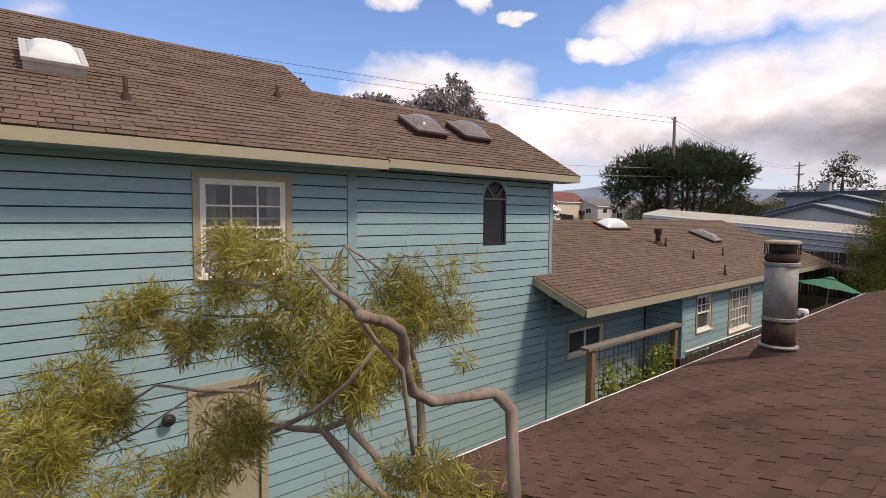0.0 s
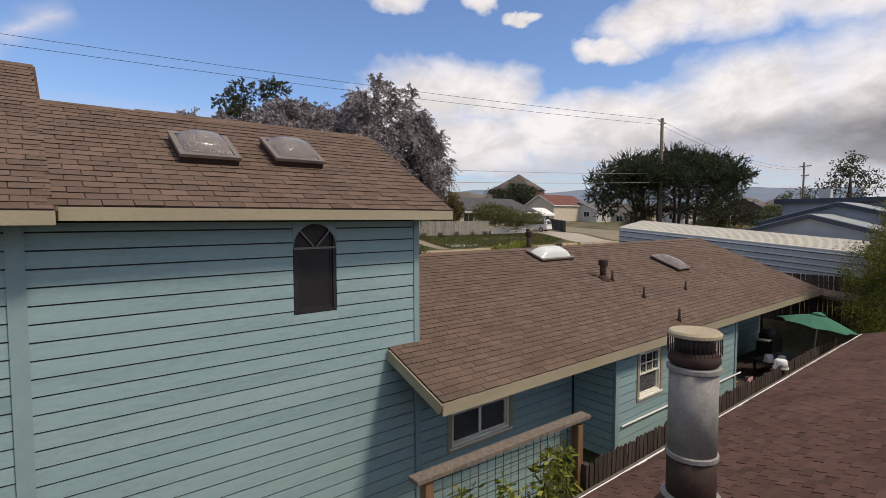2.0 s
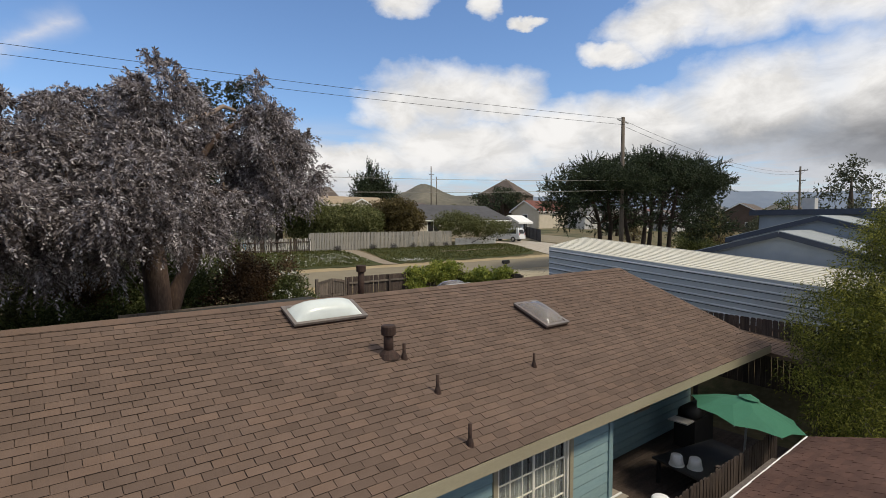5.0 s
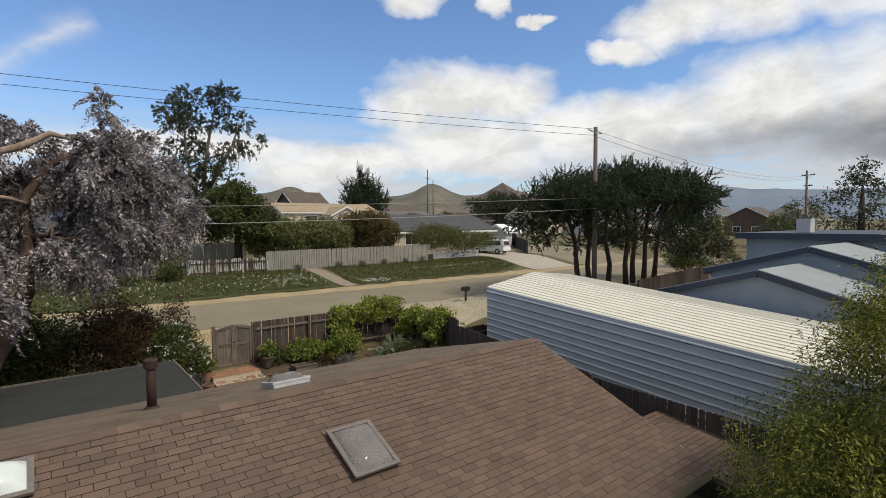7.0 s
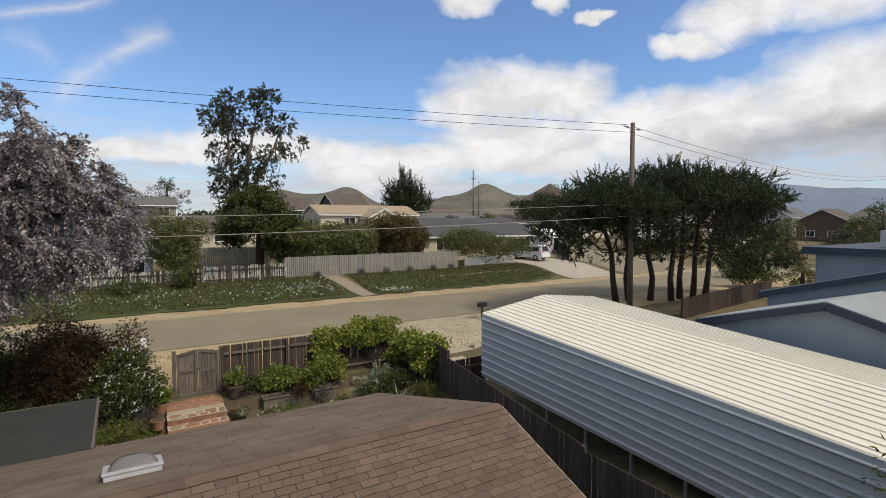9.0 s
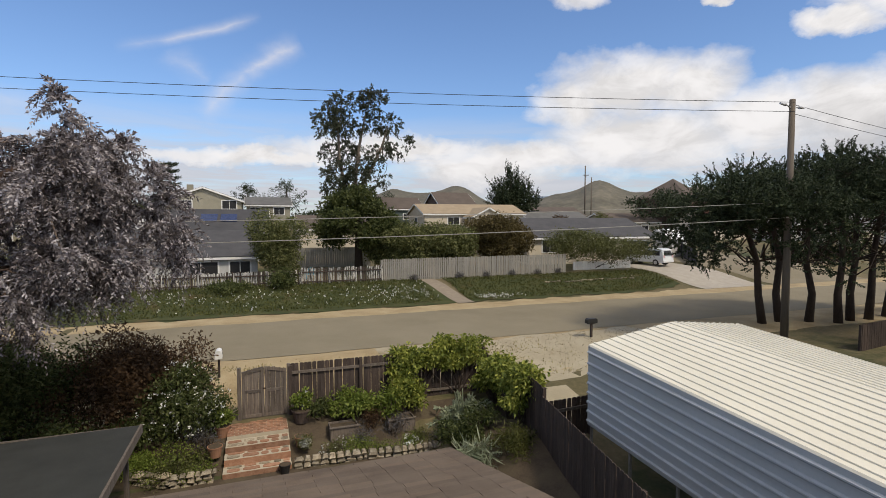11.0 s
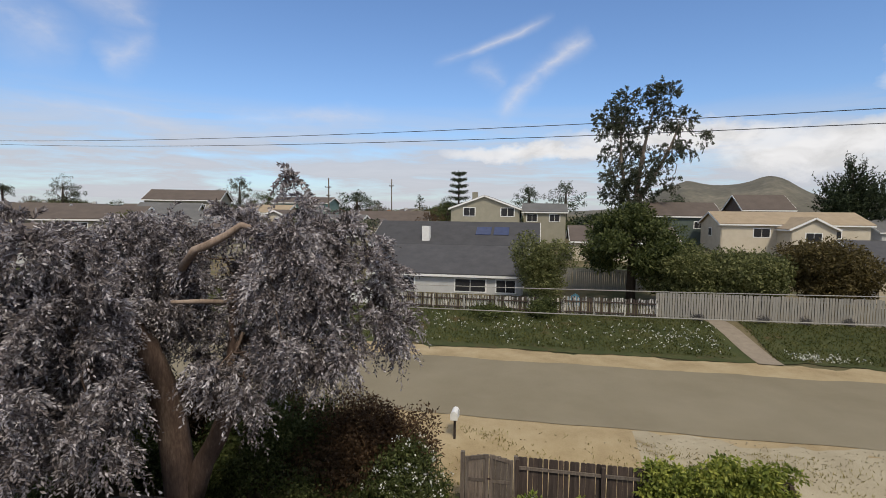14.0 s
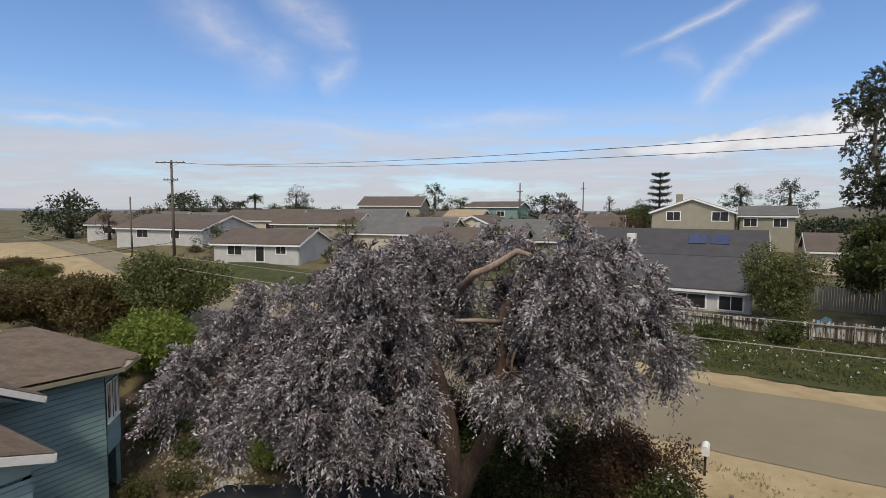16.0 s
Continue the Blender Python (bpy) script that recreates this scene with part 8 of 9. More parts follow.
# ---- garden stonework ----
def stone_wall(label, path, z_foot, high, seed):
    """Stacked round stones along a path of (x, y)."""
    rng = random.Random(seed)
    w = thing("stone_wall", label, "stone wall")
    for (xa, ya), (xb, yb) in zip(path, path[1:]):
        L = math.hypot(xb - xa, yb - ya)
        z = z_foot
        while z < z_foot + high:
            h = rng.uniform(0.09, 0.17)
            s = 0.0
            while s < L:
                l = rng.uniform(0.12, 0.34)
                f = (s + l / 2) / L
                if f > 1:
                    break
                x, y = xa + (xb - xa) * f, ya + (yb - ya) * f
                m = Matrix.Translation((x, y, z + h / 2)) @ pose(0, 0, 0, rng.uniform(-8, 8), rng.uniform(-8, 8), math.degrees(math.atan2(yb - ya, xb - xa)))
                a, b, c = l * 0.46, 0.10 + rng.uniform(0, 0.09), h * rng.uniform(0.44, 0.56)
                k = rng.uniform(0.5, 0.75)
                pts = [(i * a * (k if e else 1), j * b * (k if e else 1), e * c) for e in (-1, 0, 1) for i, j in ((-1, -1), (1, -1), (1, 1), (-1, 1))]
                pts = [(p[0] * rng.uniform(0.85, 1.05), p[1] * rng.uniform(0.9, 1.05), p[2]) for p in pts]
                fs = [(3, 2, 1, 0), (8, 9, 10, 11)] + [(r * 4 + i, r * 4 + (i + 1) % 4, r * 4 + 4 + (i + 1) % 4, r * 4 + 4 + i) for r in (0, 1) for i in range(4)]
                part("stone", Geo().add(pts, fs, m), STONE, w)
                s += l
            z += h
    return w


def pot(label, x, y, r, h, mat, z=None):
    z = land(x, y) if z is None else z
    p = thing("plant_pot", label, "plant pot", at=(x, y, z))
    part("pot", Geo().tube([(0, 0, 0), (0, 0, h * 0.9), (0, 0, h * 0.9), (0, 0, h)], [r * 0.75, r, r * 1.08, r * 1.08], 20), mat, p, smooth=False)
    part("soil", Geo().tube([(0, 0, h * 0.995), (0, 0, h + 0.004)], [r * 0.97, r * 0.97], 20), SOIL, p)
    return p


def build_garden():
    stone_wall("curved dry stone retaining wall beside the steps", [(17.7, 21.6), (18.2, 20.8), (19.1, 20.35), (20.3, 20.35)], 0.22, 0.50, 1)
    stone_wall("low dry stone retaining wall before the herb bed", [(22.35, 20.35), (24.5, 20.2), (26.8, 20.0)], 0.25, 0.38, 2)
    stone_wall("low winding stone edging under the big tree", [(14.6, 20.6), (14.9, 21.3), (15.6, 21.8)], 0.45, 0.16, 3)
    s = thing("garden_steps", "brick and flagstone steps leading up to the garden gate", "steps", kind="structure")
    levels = ((21.75, 22.86, 1.06), (21.2, 21.75, 0.95), (20.75, 21.2, 0.78), (20.3, 20.75, 0.58), (19.7, 20.3, 0.40))
    rng = random.Random(4)
    for k, (ya, yb, z) in enumerate(levels):
        part("bed", Geo().box(20.5 - 0.02 * k, ya, z - 0.5, 22.3, yb, z - 0.02), MORTAR, s)
        if k == 0:
            for j in range(int((yb - ya) / 0.115)):
                x = 20.5 - (0.1 if j % 2 else 0)
                while x < 22.25:
                    a, b = max(x, 20.5), min(x + 0.205, 22.3)
                    if b - a > 0.05:
                        part("brick", Geo().box(a + 0.006, ya + j * 0.115 + 0.006, z - 0.05, b - 0.006, ya + j * 0.115 + 0.106, z + rng.uniform(-0.008, 0.006)), BRICK, s)
                    x += 0.21
        else:
            y = ya + 0.02
            while y < yb - 0.12:
                d = min(rng.uniform(0.20, 0.32), yb - y - 0.02)
                x = 20.5
                while x < 22.15:
                    w = min(rng.uniform(0.25, 0.55), 22.3 - x)
                    cx, cy = x + w / 2, y + d / 2
                    poly = [(cx + (w / 2 - 0.03) * max(-1, min(1, 1.25 * math.cos(a))) * rng.uniform(0.9, 1.0), cy + (d / 2 - 0.022) * max(-1, min(1, 1.25 * math.sin(a))) * rng.uniform(0.88, 1.0), z - 0.04) for a in np.linspace(0.2, 0.2 + 2 * math.pi, 10)[:-1]]
                    part("flagstone", Geo().prism(poly, (0, 0, 0), (0, 0, 0.035 + rng.uniform(0, 0.012))), BRICK if rng.random() < 0.7 else STONE, s)
                    x += w
                y += d
            part("riser", Geo().box(20.5 - 0.02 * k, ya - 0.012, z - 0.22, 22.3, ya, z - 0.03), BRICK, s)
    pot("dark wooden half-barrel planter by the gate", 22.75, 22.35, 0.30, 0.42, WOOD_DARK)
    pot("terracotta pot beside the steps", 22.65, 21.25, 0.20, 0.32, TERRACOTTA, 0.65)
    pot("terracotta pot beside the steps", 20.2, 21.2, 0.20, 0.32, TERRACOTTA, 0.72)
    pot("dark glazed pot beside the gate", 20.35, 22.2, 0.22, 0.35, TERRACOTTA, 0.9)
    pot("dark round pot on the lower step", 22.1, 20.1, 0.15, 0.28, RUBBER, 0.40)
    shrub("yellow-green plant in the barrel", 121, 22.75, 22.35, 0.34, 0.75, LEAF_BRIGHT, 2.0, 0.10, 0.05, z=1.4, flowers=(14, PETAL, 0.06))
    shrub("leafy plant in the glazed pot", 122, 20.35, 22.2, 0.30, 0.65, LEAF_BRIGHT, 2.0, 0.10, 0.05, z=1.22)
    shrub("white flowers spilling from the pot", 123, 22.8, 20.95, 0.28, 0.35, LEAF_OLIVE, 2.0, 0.06, 0.03, z=0.72, flowers=(40, PETAL, 0.06))
    for x, y, w in ((24.0, 21.55, 0.9), (25.9, 21.55, 0.9)):
        b = thing("planter_box", "weathered wooden planter box in the herb bed", "planter", "planter boxes", at=(x, y, 0.62))
        part("side", Geo().box(-w / 2, -0.3, 0, w / 2, -0.27, 0.42), WOOD_GREY, b)
        part("side", Geo().box(-w / 2, 0.27, 0, w / 2, 0.3, 0.42), WOOD_GREY, b)
        part("end", Geo().box(-w / 2, -0.27, 0, -w / 2 + 0.03, 0.27, 0.42), WOOD_GREY, b)
        part("end", Geo().box(w / 2 - 0.03, -0.27, 0, w / 2, 0.27, 0.42), WOOD_GREY, b)
        part("rim_board", Geo().box(-w / 2 - 0.03, -0.34, 0.42, w / 2 + 0.03, -0.25, 0.45), WOOD_GREY, b)
        part("soil", Geo().box(-w / 2 + 0.03, -0.27, 0.3, w / 2 - 0.03, 0.27, 0.36), SOIL, b)
    # stepping slabs and white stones by the house corner
    rng = random.Random(6)
    for x, y, r in ((4.6, 17.4, 0.7), (5.6, 17.9, 0.6), (6.4, 19.0, 0.7), (7.4, 17.6, 0.6)):
        poly = [(x + r * rng.uniform(0.8, 1.1) * math.cos(a), y + r * rng.uniform(0.5, 0.8) * math.sin(a), land(x, y) + 0.02) for a in np.linspace(0, 2 * math.pi, 9)[:-1]]
        solid("stepping_slab", Geo().prism(poly, (0, 0, 0), (0, 0, 0.07)), CONCRETE, "flat grey stepping slab in the front garden", "paving slab", "stepping slabs")
    w = thing("pebble_bed", "bed of pale round pebbles by the house corner", "pebbles", kind="stuff")
    g = Geo()
    for _ in range(260):
        x, y = rng.gauss(5.0, 0.7), rng.gauss(18.6, 0.5)
        r = rng.uniform(0.04, 0.10)
        g.tube([(x, y, land(x, y)), (x, y, land(x, y) + r * 0.6), (x, y, land(x, y) + r)], [r, r * 0.95, r * 0.4], 6)
    part("pebbles", g, STONE, w)


build_garden()


# ---- houses round about ----
def house(label, x, y, dx, dy, turn, z, eave, ridge, wall_mat, roof_mat, wins=(), chimney=None, over=0.45, trim=WHITE, flat=False, hip=False):
    """A house with its ridge along local x. eave and ridge are heights over its foot. wins: (side, place along it, sill, w, h)."""
    z = land(x, y) - 0.1 if z is None else z
    h = thing("house", label, "house", "houses round about", at=(x, y, z), turn=turn)
    a, b = dx / 2, dy / 2
    for s in (-1, 1):
        part("wall", Geo().box(-a, s * b - 0.1, -1.2, a, s * b + 0.1, eave), wall_mat, h)
        if flat or hip:
            part("wall", Geo().box(s * a - 0.1, -b, -1.2, s * a + 0.1, b, eave), wall_mat, h)
        else:
            part("wall", Geo().prism([(s * a, -b, -1.2), (s * a, b, -1.2), (s * a, b, eave), (s * a, 0, ridge), (s * a, -b, eave)], (-0.1, 0, 0), (0.1, 0, 0)), wall_mat, h)
    if flat:
        part("roof", Geo().box(-a - over, -b - over, eave, a + over, b + over, eave + 0.12), roof_mat, h)
        part("fascia", Geo().box(-a - over - 0.02, -b - over - 0.02, eave - 0.22, a + over + 0.02, b + over + 0.02, eave), trim, h)
    elif hip:
        e = eave - 0.15
        q = [(-a - over, -b - over, e), (a + over, -b - over, e), (a + over, b + over, e), (-a - over, b + over, e)]
        k = max(0.0, a - b)
        part("roof", Geo().add(q + [(-k, 0, ridge), (k + 0.01, 0, ridge)], [(0, 1, 5, 4), (1, 2, 5), (2, 3, 4, 5), (3, 0, 4), (3, 2, 1, 0)]), roof_mat, h)
    else:
        drop = (ridge - eave) / b
        for s in (-1, 1):
            p = [(-a - over, s * (b + over), eave - drop * over), (a + over, s * (b + over), eave - drop * over), (a + over, 0, ridge), (-a - over, 0, ridge)]
            part("roof", Geo().prism(p, (0, 0, 0.02), (0, 0, 0.16)), roof_mat, h)
            part("fascia", Geo().box(-a - over, s * (b + over) - 0.03, eave - drop * over - 0.14, a + over, s * (b + over) + 0.03, eave - drop * over + 0.05), trim, h)
            for e in (-1, 1):
                part("fascia", Geo().bar((e * (a + over + 0.02), s * (b + over), eave - drop * over), (e * (a + over + 0.02), 0, ridge), 0.05, 0.24), trim, h)
    for side, t, sill, w, hh in wins:
        if side in "ns":
            s = 1 if side == "n" else -1
            f = lambda u0, u1, v0, v1, d: Geo().box(t + u0, s * (b + 0.1) - 0.01, sill + v0, t + u1, s * (b + 0.1 + d), sill + v1) if s > 0 else Geo().box(t + u0, -(b + 0.1 + d), sill + v0, t + u1, -(b + 0.1) + 0.01, sill + v1)
        else:
            s = 1 if side == "e" else -1
            f = lambda u0, u1, v0, v1, d: Geo().box(s * (a + 0.1) - 0.01, t + u0, sill + v0, s * (a + 0.1 + d), t + u1, sill + v1) if s > 0 else Geo().box(-(a + 0.1 + d), t + u0, sill + v0, -(a + 0.1) + 0.01, t + u1, sill + v1)
        wd = part("window", f(-w / 2 - 0.1, w / 2 + 0.1, -0.1, hh + 0.1, 0.04), trim, h)
        n = 2 if w > 1.0 else 1
        for k in range(n):
            u0 = -w / 2 + k * w / n + 0.03
            part("pane", f(u0, u0 + w / n - 0.06, 0, hh, 0.055), BLACK, wd)
    if chimney:
        cx, cy, w, top, mat = chimney
        part("chimney", Geo().box(cx - w / 2, cy - w / 2, eave - 0.5, cx + w / 2, cy + w / 2, top), mat, h)
    return h


W_WHITE = material("white_stucco", [(0.40, 0.40, 0.39), (0.52, 0.52, 0.51)], 1, 0.8, 0.1)
W_CREAM = material("cream_stucco", [(0.48, 0.42, 0.32), (0.58, 0.52, 0.42)], 1, 0.8, 0.1)
W_BEIGE = material("beige_siding", [(0.24, 0.225, 0.17), (0.31, 0.29, 0.225)], 1, 0.8, 0.1)
W_BLUEGREY = material("blue_grey_siding", [(0.20, 0.235, 0.28), (0.25, 0.29, 0.335)], 1, 0.75, 0.1)
W_TEAL = material("teal_siding", [(0.16, 0.25, 0.23), (0.2, 0.3, 0.28)], 1, 0.8, 0.1)
W_BROWN = material("brown_wood_siding", [(0.08, 0.055, 0.04), (0.12, 0.085, 0.065)], 1, 0.8, 0.1)
W_GREEN = material("dark_green_siding", [(0.07, 0.09, 0.08), (0.1, 0.125, 0.11)], 1, 0.8, 0.1)
NAVY = material("navy_trim_paint", [(0.025, 0.035, 0.055), (0.04, 0.05, 0.075)], 2, 0.5, 0.05)
R_TAN = material("tan_tile_roofing", [(0.27, 0.21, 0.14), (0.36, 0.29, 0.2)], 1, 0.85, 0.3)
R_BROWN = material("brown_roofing", [(0.085, 0.07, 0.06), (0.13, 0.105, 0.09)], 0.6, 0.95, 0.3)
R_GREY = material("mid_grey_roofing", [(0.10, 0.10, 0.10), (0.15, 0.15, 0.148)], 0.6, 0.95, 0.3)
R_RED = material("red_brown_roofing", [(0.12, 0.05, 0.04), (0.17, 0.075, 0.06)], 0.6, 0.95, 0.3)
SOLAR = material("blue_solar_glass", [(0.02, 0.03, 0.08), (0.035, 0.05, 0.12)], 3, 0.2, 0, spec=0.6)


def build_houses():
    h = house("low white house with dark grey shingle roof behind the white fence", 15.0, 57.0, 13.0, 11.0, 0, 3.2, 1.5, 3.4, W_WHITE, SHINGLE_GREY,
              [("s", 2.2, 0.0, 2.6, 1.0), ("s", 5.2, 0.0, 1.6, 1.0), ("s", -3.8, 0.0, 2.2, 1.0)])
    house("long grey-roofed rear part of the low white house", 14.0, 65.5, 17.0, 9.0, 0, 4.2, 2.4, 4.5, W_WHITE, SHINGLE_GREY, chimney=(-2.9, -3.9, 0.8, 4.2, WHITE))
    for k, (x, z) in enumerate(((17.0, 7.9), (18.9, 7.9))):
        m = pose(x, 63.4, z, 25, 0, 0)
        solid("solar_panel", Geo().box(-0.8, -0.9, 0, 0.8, 0.9, 0.06, m), SOLAR, "dark blue solar panel on the grey roof", "solar panel", "solar panels")
    house("long low house with dark grey roof behind the lawn", 56.0, 57.0, 16.0, 10.0, 0, 3.4, 2.5, 4.35, W_CREAM, SHINGLE_GREY,
          [("s", -5.5, 0.9, 1.8, 1.2), ("s", 1.0, 0.9, 1.6, 1.1), ("s", 5.6, 0.2, 3.6, 1.7)])
    house("small white shed with an orange-brown door beside the driveway", 70.0, 56.0, 3.2, 3.0, 10, 3.4, 2.2, 3.0, W_WHITE, WHITE, [("s", 0.3, 0.1, 1.1, 1.8)])
    house("cream house with tan tiled roof on the slope", 56.5, 89.5, 18.0, 9.0, 0, 5.6, 3.2, 4.7, W_CREAM, R_TAN, [("s", -4, 1.4, 2.0, 1.1), ("s", 4.5, 1.4, 2.2, 1.1), ("w", 0, 1.4, 1.2, 1.0)])
    house("gabled cream wing of the tan-roofed house", 57.0, 84.5, 7.0, 5.0, 90, 5.4, 2.9, 4.2, W_CREAM, R_TAN, [("w", 0.0, 1.2, 1.8, 1.1)])
    house("tall beige house with a low gable and broad windows", 14.3, 95.0, 12.0, 10.5, 90, 6.0, 4.6, 6.5, W_BEIGE, R_GREY, [("w", -3.6, 3.4, 2.0, 1.2), ("w", 2.4, 3.4, 1.8, 1.2)], chimney=(2.0, 2.5, 0.9, 7.4, W_BEIGE), trim=WHITE)
    house("beige flat-gabled wing with white windows", 23.6, 97.0, 6.5, 7.0, 0, 6.0, 4.2, 5.4, W_BEIGE, R_GREY, [("s", -2.0, 2.6, 1.6, 1.1), ("s", 1.6, 2.6, 1.6, 1.1)])
    house("white carport roof in front of the beige house", 12.0, 84.0, 13.0, 5.0, 0, 5.2, 2.4, 2.8, W_WHITE, WHITE)
    house("green-grey house with dark gable roof", 45.0, 100.0, 11.0, 9.0, 0, 6.4, 3.4, 5.4, W_GREEN, R_BROWN, [("s", 2.5, 1.4, 1.4, 1.0)])
    house("steep dark brown house behind the tan roof", 60.5, 108.0, 7.5, 9.0, 0, 7.0, 4.0, 6.4, W_BROWN, R_BROWN, [("s", -2, 2.2, 1.6, 1.0), ("s", 2, 2.2, 1.6, 1.0)])
    # west side of the street
    house("white house with a wide brown gable roof", -52.0, 55.0, 17.0, 10.0, 8, None, 2.3, 4.0, W_WHITE, R_BROWN, [("s", -3, 0.9, 2.2, 1.1), ("s", 3.5, 0.9, 1.6, 1.1), ("e", 0, 0.9, 2.0, 1.1)])
    house("low white house with brown roof beside the street", -28.0, 50.5, 10.5, 8.0, 18, None, 2.1, 3.5, W_WHITE, R_BROWN, [("s", -2.6, 0.8, 1.8, 1.0), ("s", 0.6, 0.1, 1.0, 2.0), ("s", 3.2, 1.0, 1.2, 0.9)])
    house("low cream house with white gable trim", -56.0, 74.0, 13.0, 9.0, 30, None, 2.4, 4.0, W_CREAM, R_BROWN, [("s", 2, 0.8, 2.0, 1.0)])
    house("dark-roofed low house among the roofs", -40.0, 72.0, 14.0, 9.0, 20, None, 2.4, 4.0, W_BEIGE, R_BROWN, [("s", 0, 0.8, 2.0, 1.0)])
    house("small beige two-storey house", -34.0, 80.0, 8.0, 7.0, 25, None, 3.4, 4.7, W_BEIGE, R_GREY, [("s", -1, 2.0, 2.0, 0.9)])
    house("beige two-storey house with white gambrel front", -45.0, 99.0, 13.0, 9.0, 20, 7.6, 4.2, 6.0, W_BEIGE, R_BROWN, [("s", 3.0, 2.0, 2.2, 1.2), ("s", -3.0, 2.0, 1.6, 1.0)])
    house("teal two-storey house with flat brown roof", -25.4, 110.0, 11.0, 8.0, 5, 8.0, 3.6, 4.6, W_TEAL, R_BROWN, [("s", 2, 1.6, 1.6, 1.0)])
    house("low tan-roofed house before the teal one", -26.5, 98.0, 7.0, 6.0, 5, 7.2, 2.4, 3.6, W_CREAM, R_TAN)
    for k, (x, y, w, t, wm, rm) in enumerate(((-75, 60, 12, 40, W_WHITE, R_BROWN), (-100, 78, 13, 30, W_WHITE, R_GREY), (-70, 92, 12, 20, W_BEIGE, R_BROWN), (-84, 70, 12, 30, W_CREAM, R_GREY),
                                              (-10, 82, 14, 0, W_WHITE, R_GREY), (-5, 72, 12, 5, W_BEIGE, R_GREY), (80, 100, 14, 0, W_WHITE, R_GREY), (92, 92, 12, 0, W_BEIGE, R_BROWN), (33, 78, 12, 0, W_CREAM, R_BROWN), (-60, 108, 13, 10, W_WHITE, R_BROWN))):
        house(("low distant house among the neighbourhood roofs", "pale distant house with a plain gable roof")[k % 2], x, y, w, 8.5, t, land(x, y) - 0.2, 2.5, 4.1, wm, rm, [("s", -2.5, 0.9, 1.8, 1.0), ("s", 2.5, 0.9, 1.6, 1.0)])
    house("dark house with a steep pyramid roof", 107, 93.5, 10.5, 10.5, 20, 7.2, 5.2, 9.4, W_BROWN, R_BROWN, hip=True)
    house("red-roofed house below the pyramid roof", 103, 78, 12.0, 8.0, 0, 4.6, 3.4, 5.6, W_CREAM, R_RED, [("w", 0, 1.4, 1.6, 1.1)])
    for x, y, w, t, wm, rm, e in ((155, 54, 17, 10, W_BROWN, R_BROWN, 5.0), (171, 71, 11, 0, W_WHITE, R_GREY, 6.0), (187, 58, 12, 20, W_CREAM, R_RED, 6.0), (170, 48, 14, 0, W_BEIGE, R_BROWN, 4.5), (120, 66, 11, 0, W_CREAM, R_GREY, 3.5)):
        house("distant house down the street", x, y, w, 9.0, t, 2.6, e, e + 2.4, wm, rm, [("w", -2, 1.5, 1.6, 1.2), ("w", 2, 1.5, 1.6, 1.2), ("s", 0, 1.5, 1.8, 1.2)])
    # blue-grey neighbours east of the carport
    house("blue-grey house with a dark flat roof and broad eaves", 52.5, 7.6, 10.0, 12.0, 0, 1.9, 4.2, 4.3, W_BLUEGREY, NAVY, flat=True, trim=NAVY, over=0.5, chimney=(-2.5, 4.0, 0.7, 5.1, W_WHITE))
    for x, y, dx, dy, e, r in ((42.3, 9.2, 10.0, 7.4, 1.95, 3.0), (46.3, 8.9, 9.0, 8.2, 2.6, 3.75)):
        h = house("blue-grey gabled house with pale shingle roof and navy trim", x, y, dx, dy, 0, 1.9, e, r, W_BLUEGREY, SHINGLE_LIGHT, trim=NAVY, over=0.3)
        for s, q in ((-1, 2.0), (1, 2.4)):
            part("roof_vent", Geo().tube([(q, s * dy * 0.25, e), (q, s * dy * 0.25, r + 0.1)], [0.07, 0.07], 8), GALV, h)
    far_tree("big dark wind-shaped cypress beside the street", -89, 55.5, 5.6, 13.4, 17, LEAF_CYPRESS, 201)
    for k, (x, y, z0, z1, w, lf) in enumerate(((-88, 78, 7.7, 14.3, 15, LEAF_EUC), (-80, 82, 7.7, 13.6, 11, LEAF_EUC), (-87.4, 111, 9.5, 17.4, 10, LEAF_EUC), (-51.8, 127, 9.5, 18.4, 9.5, LEAF_EUC), (-41, 121.6, 8.5, 14.1, 9, LEAF_SHRUB),
                                               (-21.8, 130, 9.2, 14.8, 13, LEAF_CYPRESS), (-0.3, 135.6, 7.4, 13.7, 6, LEAF_CYPRESS), (19.9, 147.3, 10.5, 17, 9.5, LEAF_CYPRESS), (28.9, 137, 9.0, 17.9, 11.5, LEAF_CYPRESS), (-13.7, 163.5, 10.2, 15.4, 3.5, LEAF_CYPRESS),
                                               (-19.8, 70.4, 4.6, 10.1, 6.5, LEAF_RED), (40, 84, 4.5, 10.0, 9, LEAF_SHRUB), (98.7, 86.8, 7.5, 13.8, 15, LEAF_CYPRESS), (132, 27.6, 3.0, 17.4, 17, LEAF_EUC), (140, 40, 3.0, 11.5, 12, LEAF_SHRUB), (112, 46, 2.2, 7.5, 9, LEAF_OLIVE),
                                               (-62, 62, 5.0, 9.5, 7, LEAF_SHRUB), (-34, 47, 5.0, 9.0, 5, LEAF_SHRUB), (36, 66, 4.0, 8.5, 8, LEAF_SHRUB), (77, 78, 5.0, 9.0, 6, LEAF_OLIVE), (66, 74, 5.0, 8.5, 6, LEAF_RED), (5, 108, 7.5, 12.0, 9, LEAF_SHRUB), (48, 112, 8.0, 13.5, 8, LEAF_CYPRESS))):
        far_tree(("distant rounded tree among the roofs", "distant dark tree among the roofs", "distant airy tree among the roofs")[k % 3], x, y, z0, z1, w, lf, 210 + k, k % 3 == 2)
    rng = random.Random(88)
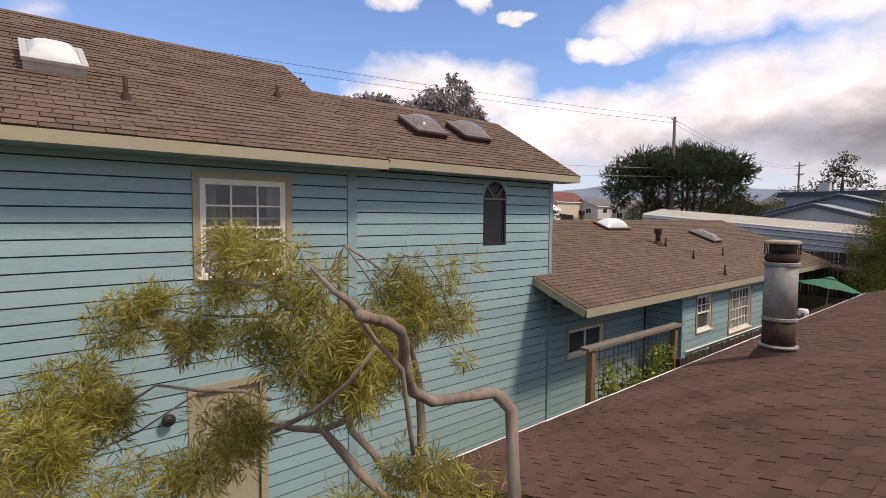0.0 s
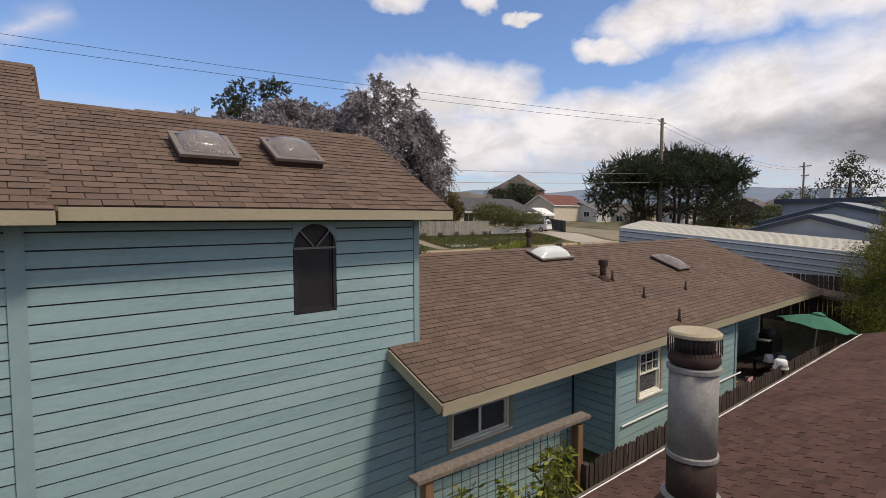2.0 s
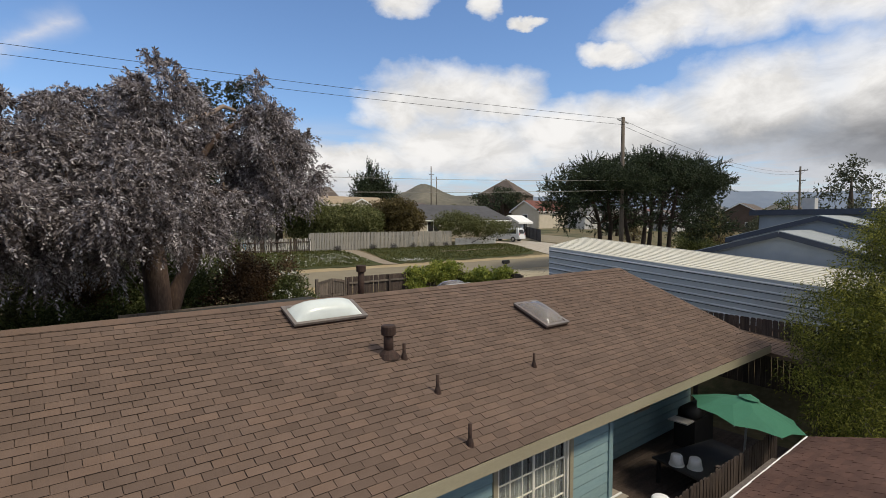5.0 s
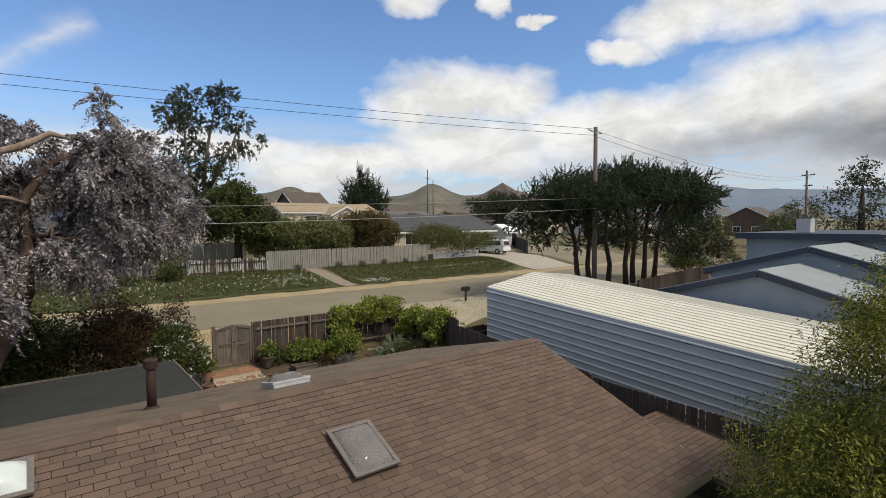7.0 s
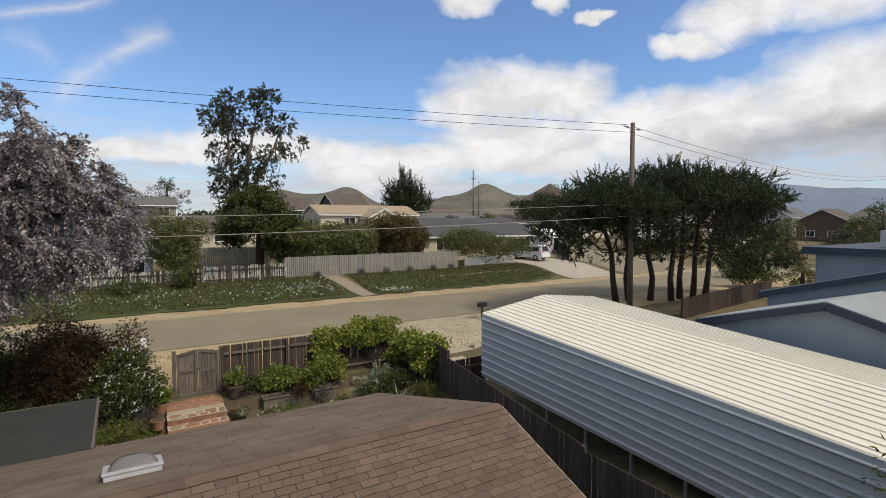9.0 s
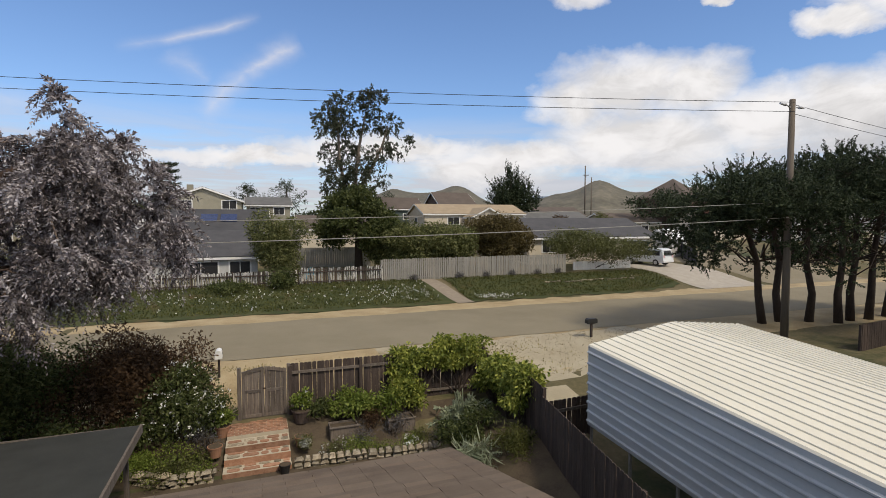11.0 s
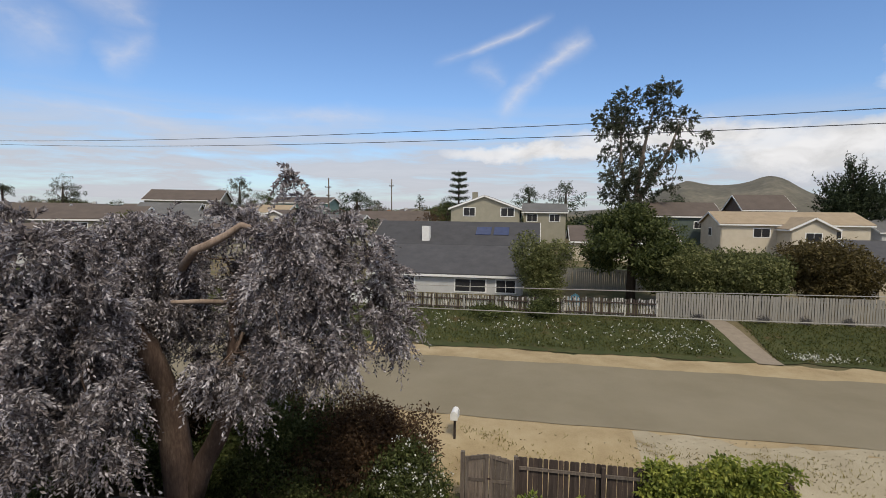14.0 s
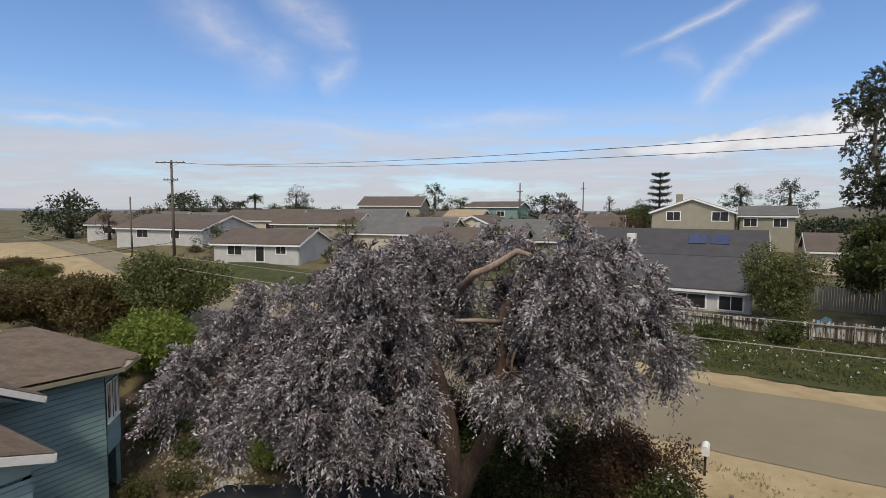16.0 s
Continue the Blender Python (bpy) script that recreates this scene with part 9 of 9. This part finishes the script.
    greens = (LEAF_SHRUB, LEAF_EUC, LEAF_CYPRESS, LEAF_OLIVE, LEAF_HEDGE)
    for k in range(44):
        y = rng.uniform(105, 175)
        x = rng.uniform(-1.3, 0.28) * y + 25
        far_tree("distant dark tree on the skyline of roofs", x, y, land(x, y) + 0.3, max(land(x, y) + 3.5, 10.5 + rng.uniform(-1.4, 1.6)), rng.uniform(9, 17), rng.choice(greens), 300 + k, k % 2 == 0)
    spots = []
    while len(spots) < 34:
        y = rng.uniform(58, 140)
        x = rng.uniform(-1.45, -0.08) * y + 8
        if all(math.hypot(x - a, (y - b) * 0.8) > 12 for a, b in spots + [(-52, 55), (-28, 50.5), (-45, 99), (-25, 108), (14, 62), (-56, 74), (-40, 72), (-34, 80), (12, 90), (-26, 98)]):
            spots.append((x, y))
            house(rng.choice(("low house with a dark roof among garden trees", "low pale house with a worn brown roof")), x, y, rng.uniform(10, 15), rng.uniform(8, 9.5), rng.choice((10, 20, 35, 100, 115)), None, 2.3, rng.uniform(3.5, 4.4), rng.choice((W_WHITE, W_BEIGE, W_BEIGE, W_CREAM, W_GREEN)), rng.choice((R_BROWN, R_BROWN, R_GREY, SHINGLE_GREY)),
                  [("s", rng.uniform(-3, 0), 0.9, 1.5, 1.0), ("s", rng.uniform(1, 3), 0.9, 1.3, 1.0), ("e", 0.5, 0.9, 1.3, 1.0)], trim=rng.choice((WHITE, W_BEIGE, W_BROWN)), chimney=(rng.uniform(-3, 3), 1.0, 0.6, 4.6, rng.choice((W_WHITE, BRICK))) if rng.random() < 0.4 else None)
            for q in range(3):
                a, d = rng.uniform(0, 6.28), rng.uniform(7.5, 10)
                bx, by = x + d * math.cos(a), y + d * 0.8 * math.sin(a) - 1.5
                far_tree("garden tree between the houses", bx, by, land(bx, by), land(bx, by) + rng.uniform(2.4, 5.4), rng.uniform(4.5, 8.5), rng.choice(greens + (LEAF_RED, LEAF_RUST)), 400 + 3 * len(spots) + q, True, clumps=80)
    for k in range(26):
        x = -13 - k * 3.1 + rng.uniform(-2, 2)
        y = rng.uniform(43, 62) + 0.2 * max(0.0, -18 - x)
        if math.hypot(x + 28, y - 50) > 8 and math.hypot(x + 52, y - 55) > 11:
            far_tree("dry olive garden shrub beside the street houses", x, y, land(x, y) - 0.1, land(x, y) + rng.uniform(0.8, 2.2), rng.uniform(2, 4), rng.choice((LEAF_OLIVE, LEAF_RUST, LEAF_COVER, LEAF_SHRUB)), 600 + k, True, name="bush", clumps=80)
    for k, (x, y, w, h) in enumerate(((66, 22, 4, 2.0), (72, 30, 5, 2.6), (80, 24, 5, 2.4), (88, 33, 6, 3.0), (97, 40, 7, 3.4), (104, 22, 7, 3.5), (118, 38, 9, 4.5), (84, 44, 4, 2.0), (126, 50, 9, 5), (146, 46, 10, 5.5), (92, 52, 5, 3.0), (76, 64, 5, 3.0), (110, 60, 8, 4.5))):
        far_tree("olive shrub along the far end of the street", x, y, land(x, y), land(x, y) + h, w, (LEAF_OLIVE, LEAF_SHRUB, LEAF_EUC, LEAF_RUST)[k % 4], 700 + k, name="bush", clumps=110)
    for x, y, dx, t, wm, rm in ((128, 62, 12, 10, W_WHITE, R_BROWN), (142, 74, 13, 0, W_CREAM, R_RED), (112, 74, 10, 0, W_WHITE, R_GREY), (150, 90, 14, 0, W_BEIGE, R_BROWN), (134, 98, 12, 0, W_WHITE, R_GREY), (88, 112, 12, 0, W_CREAM, R_BROWN)):
        house("pale distant house beyond the cypresses", x, y, dx, 9.0, t, None, 3.0, 4.8, wm, rm, [("w", -2, 1.2, 1.5, 1.1), ("s", -2, 1.2, 1.8, 1.1), ("s", 2, 1.2, 1.8, 1.1)])
    palm(-97, 100, 7.5, 5.0, 1)
    palm(-94.7, 103, 7.5, 6.8, 2)
    for x, y, t, p in ((95, 104, 80, CAR_WHITE), (99, 104, 80, CAR_GREY), (103, 105, 85, CAR_WHITE), (77, 85, 10, CAR_WHITE), (-10, 95, 0, CAR_WHITE)):
        car("parked_car", "distant parked car among the houses", (x, y, land(x, y) + 0.02), t, p)


build_houses()
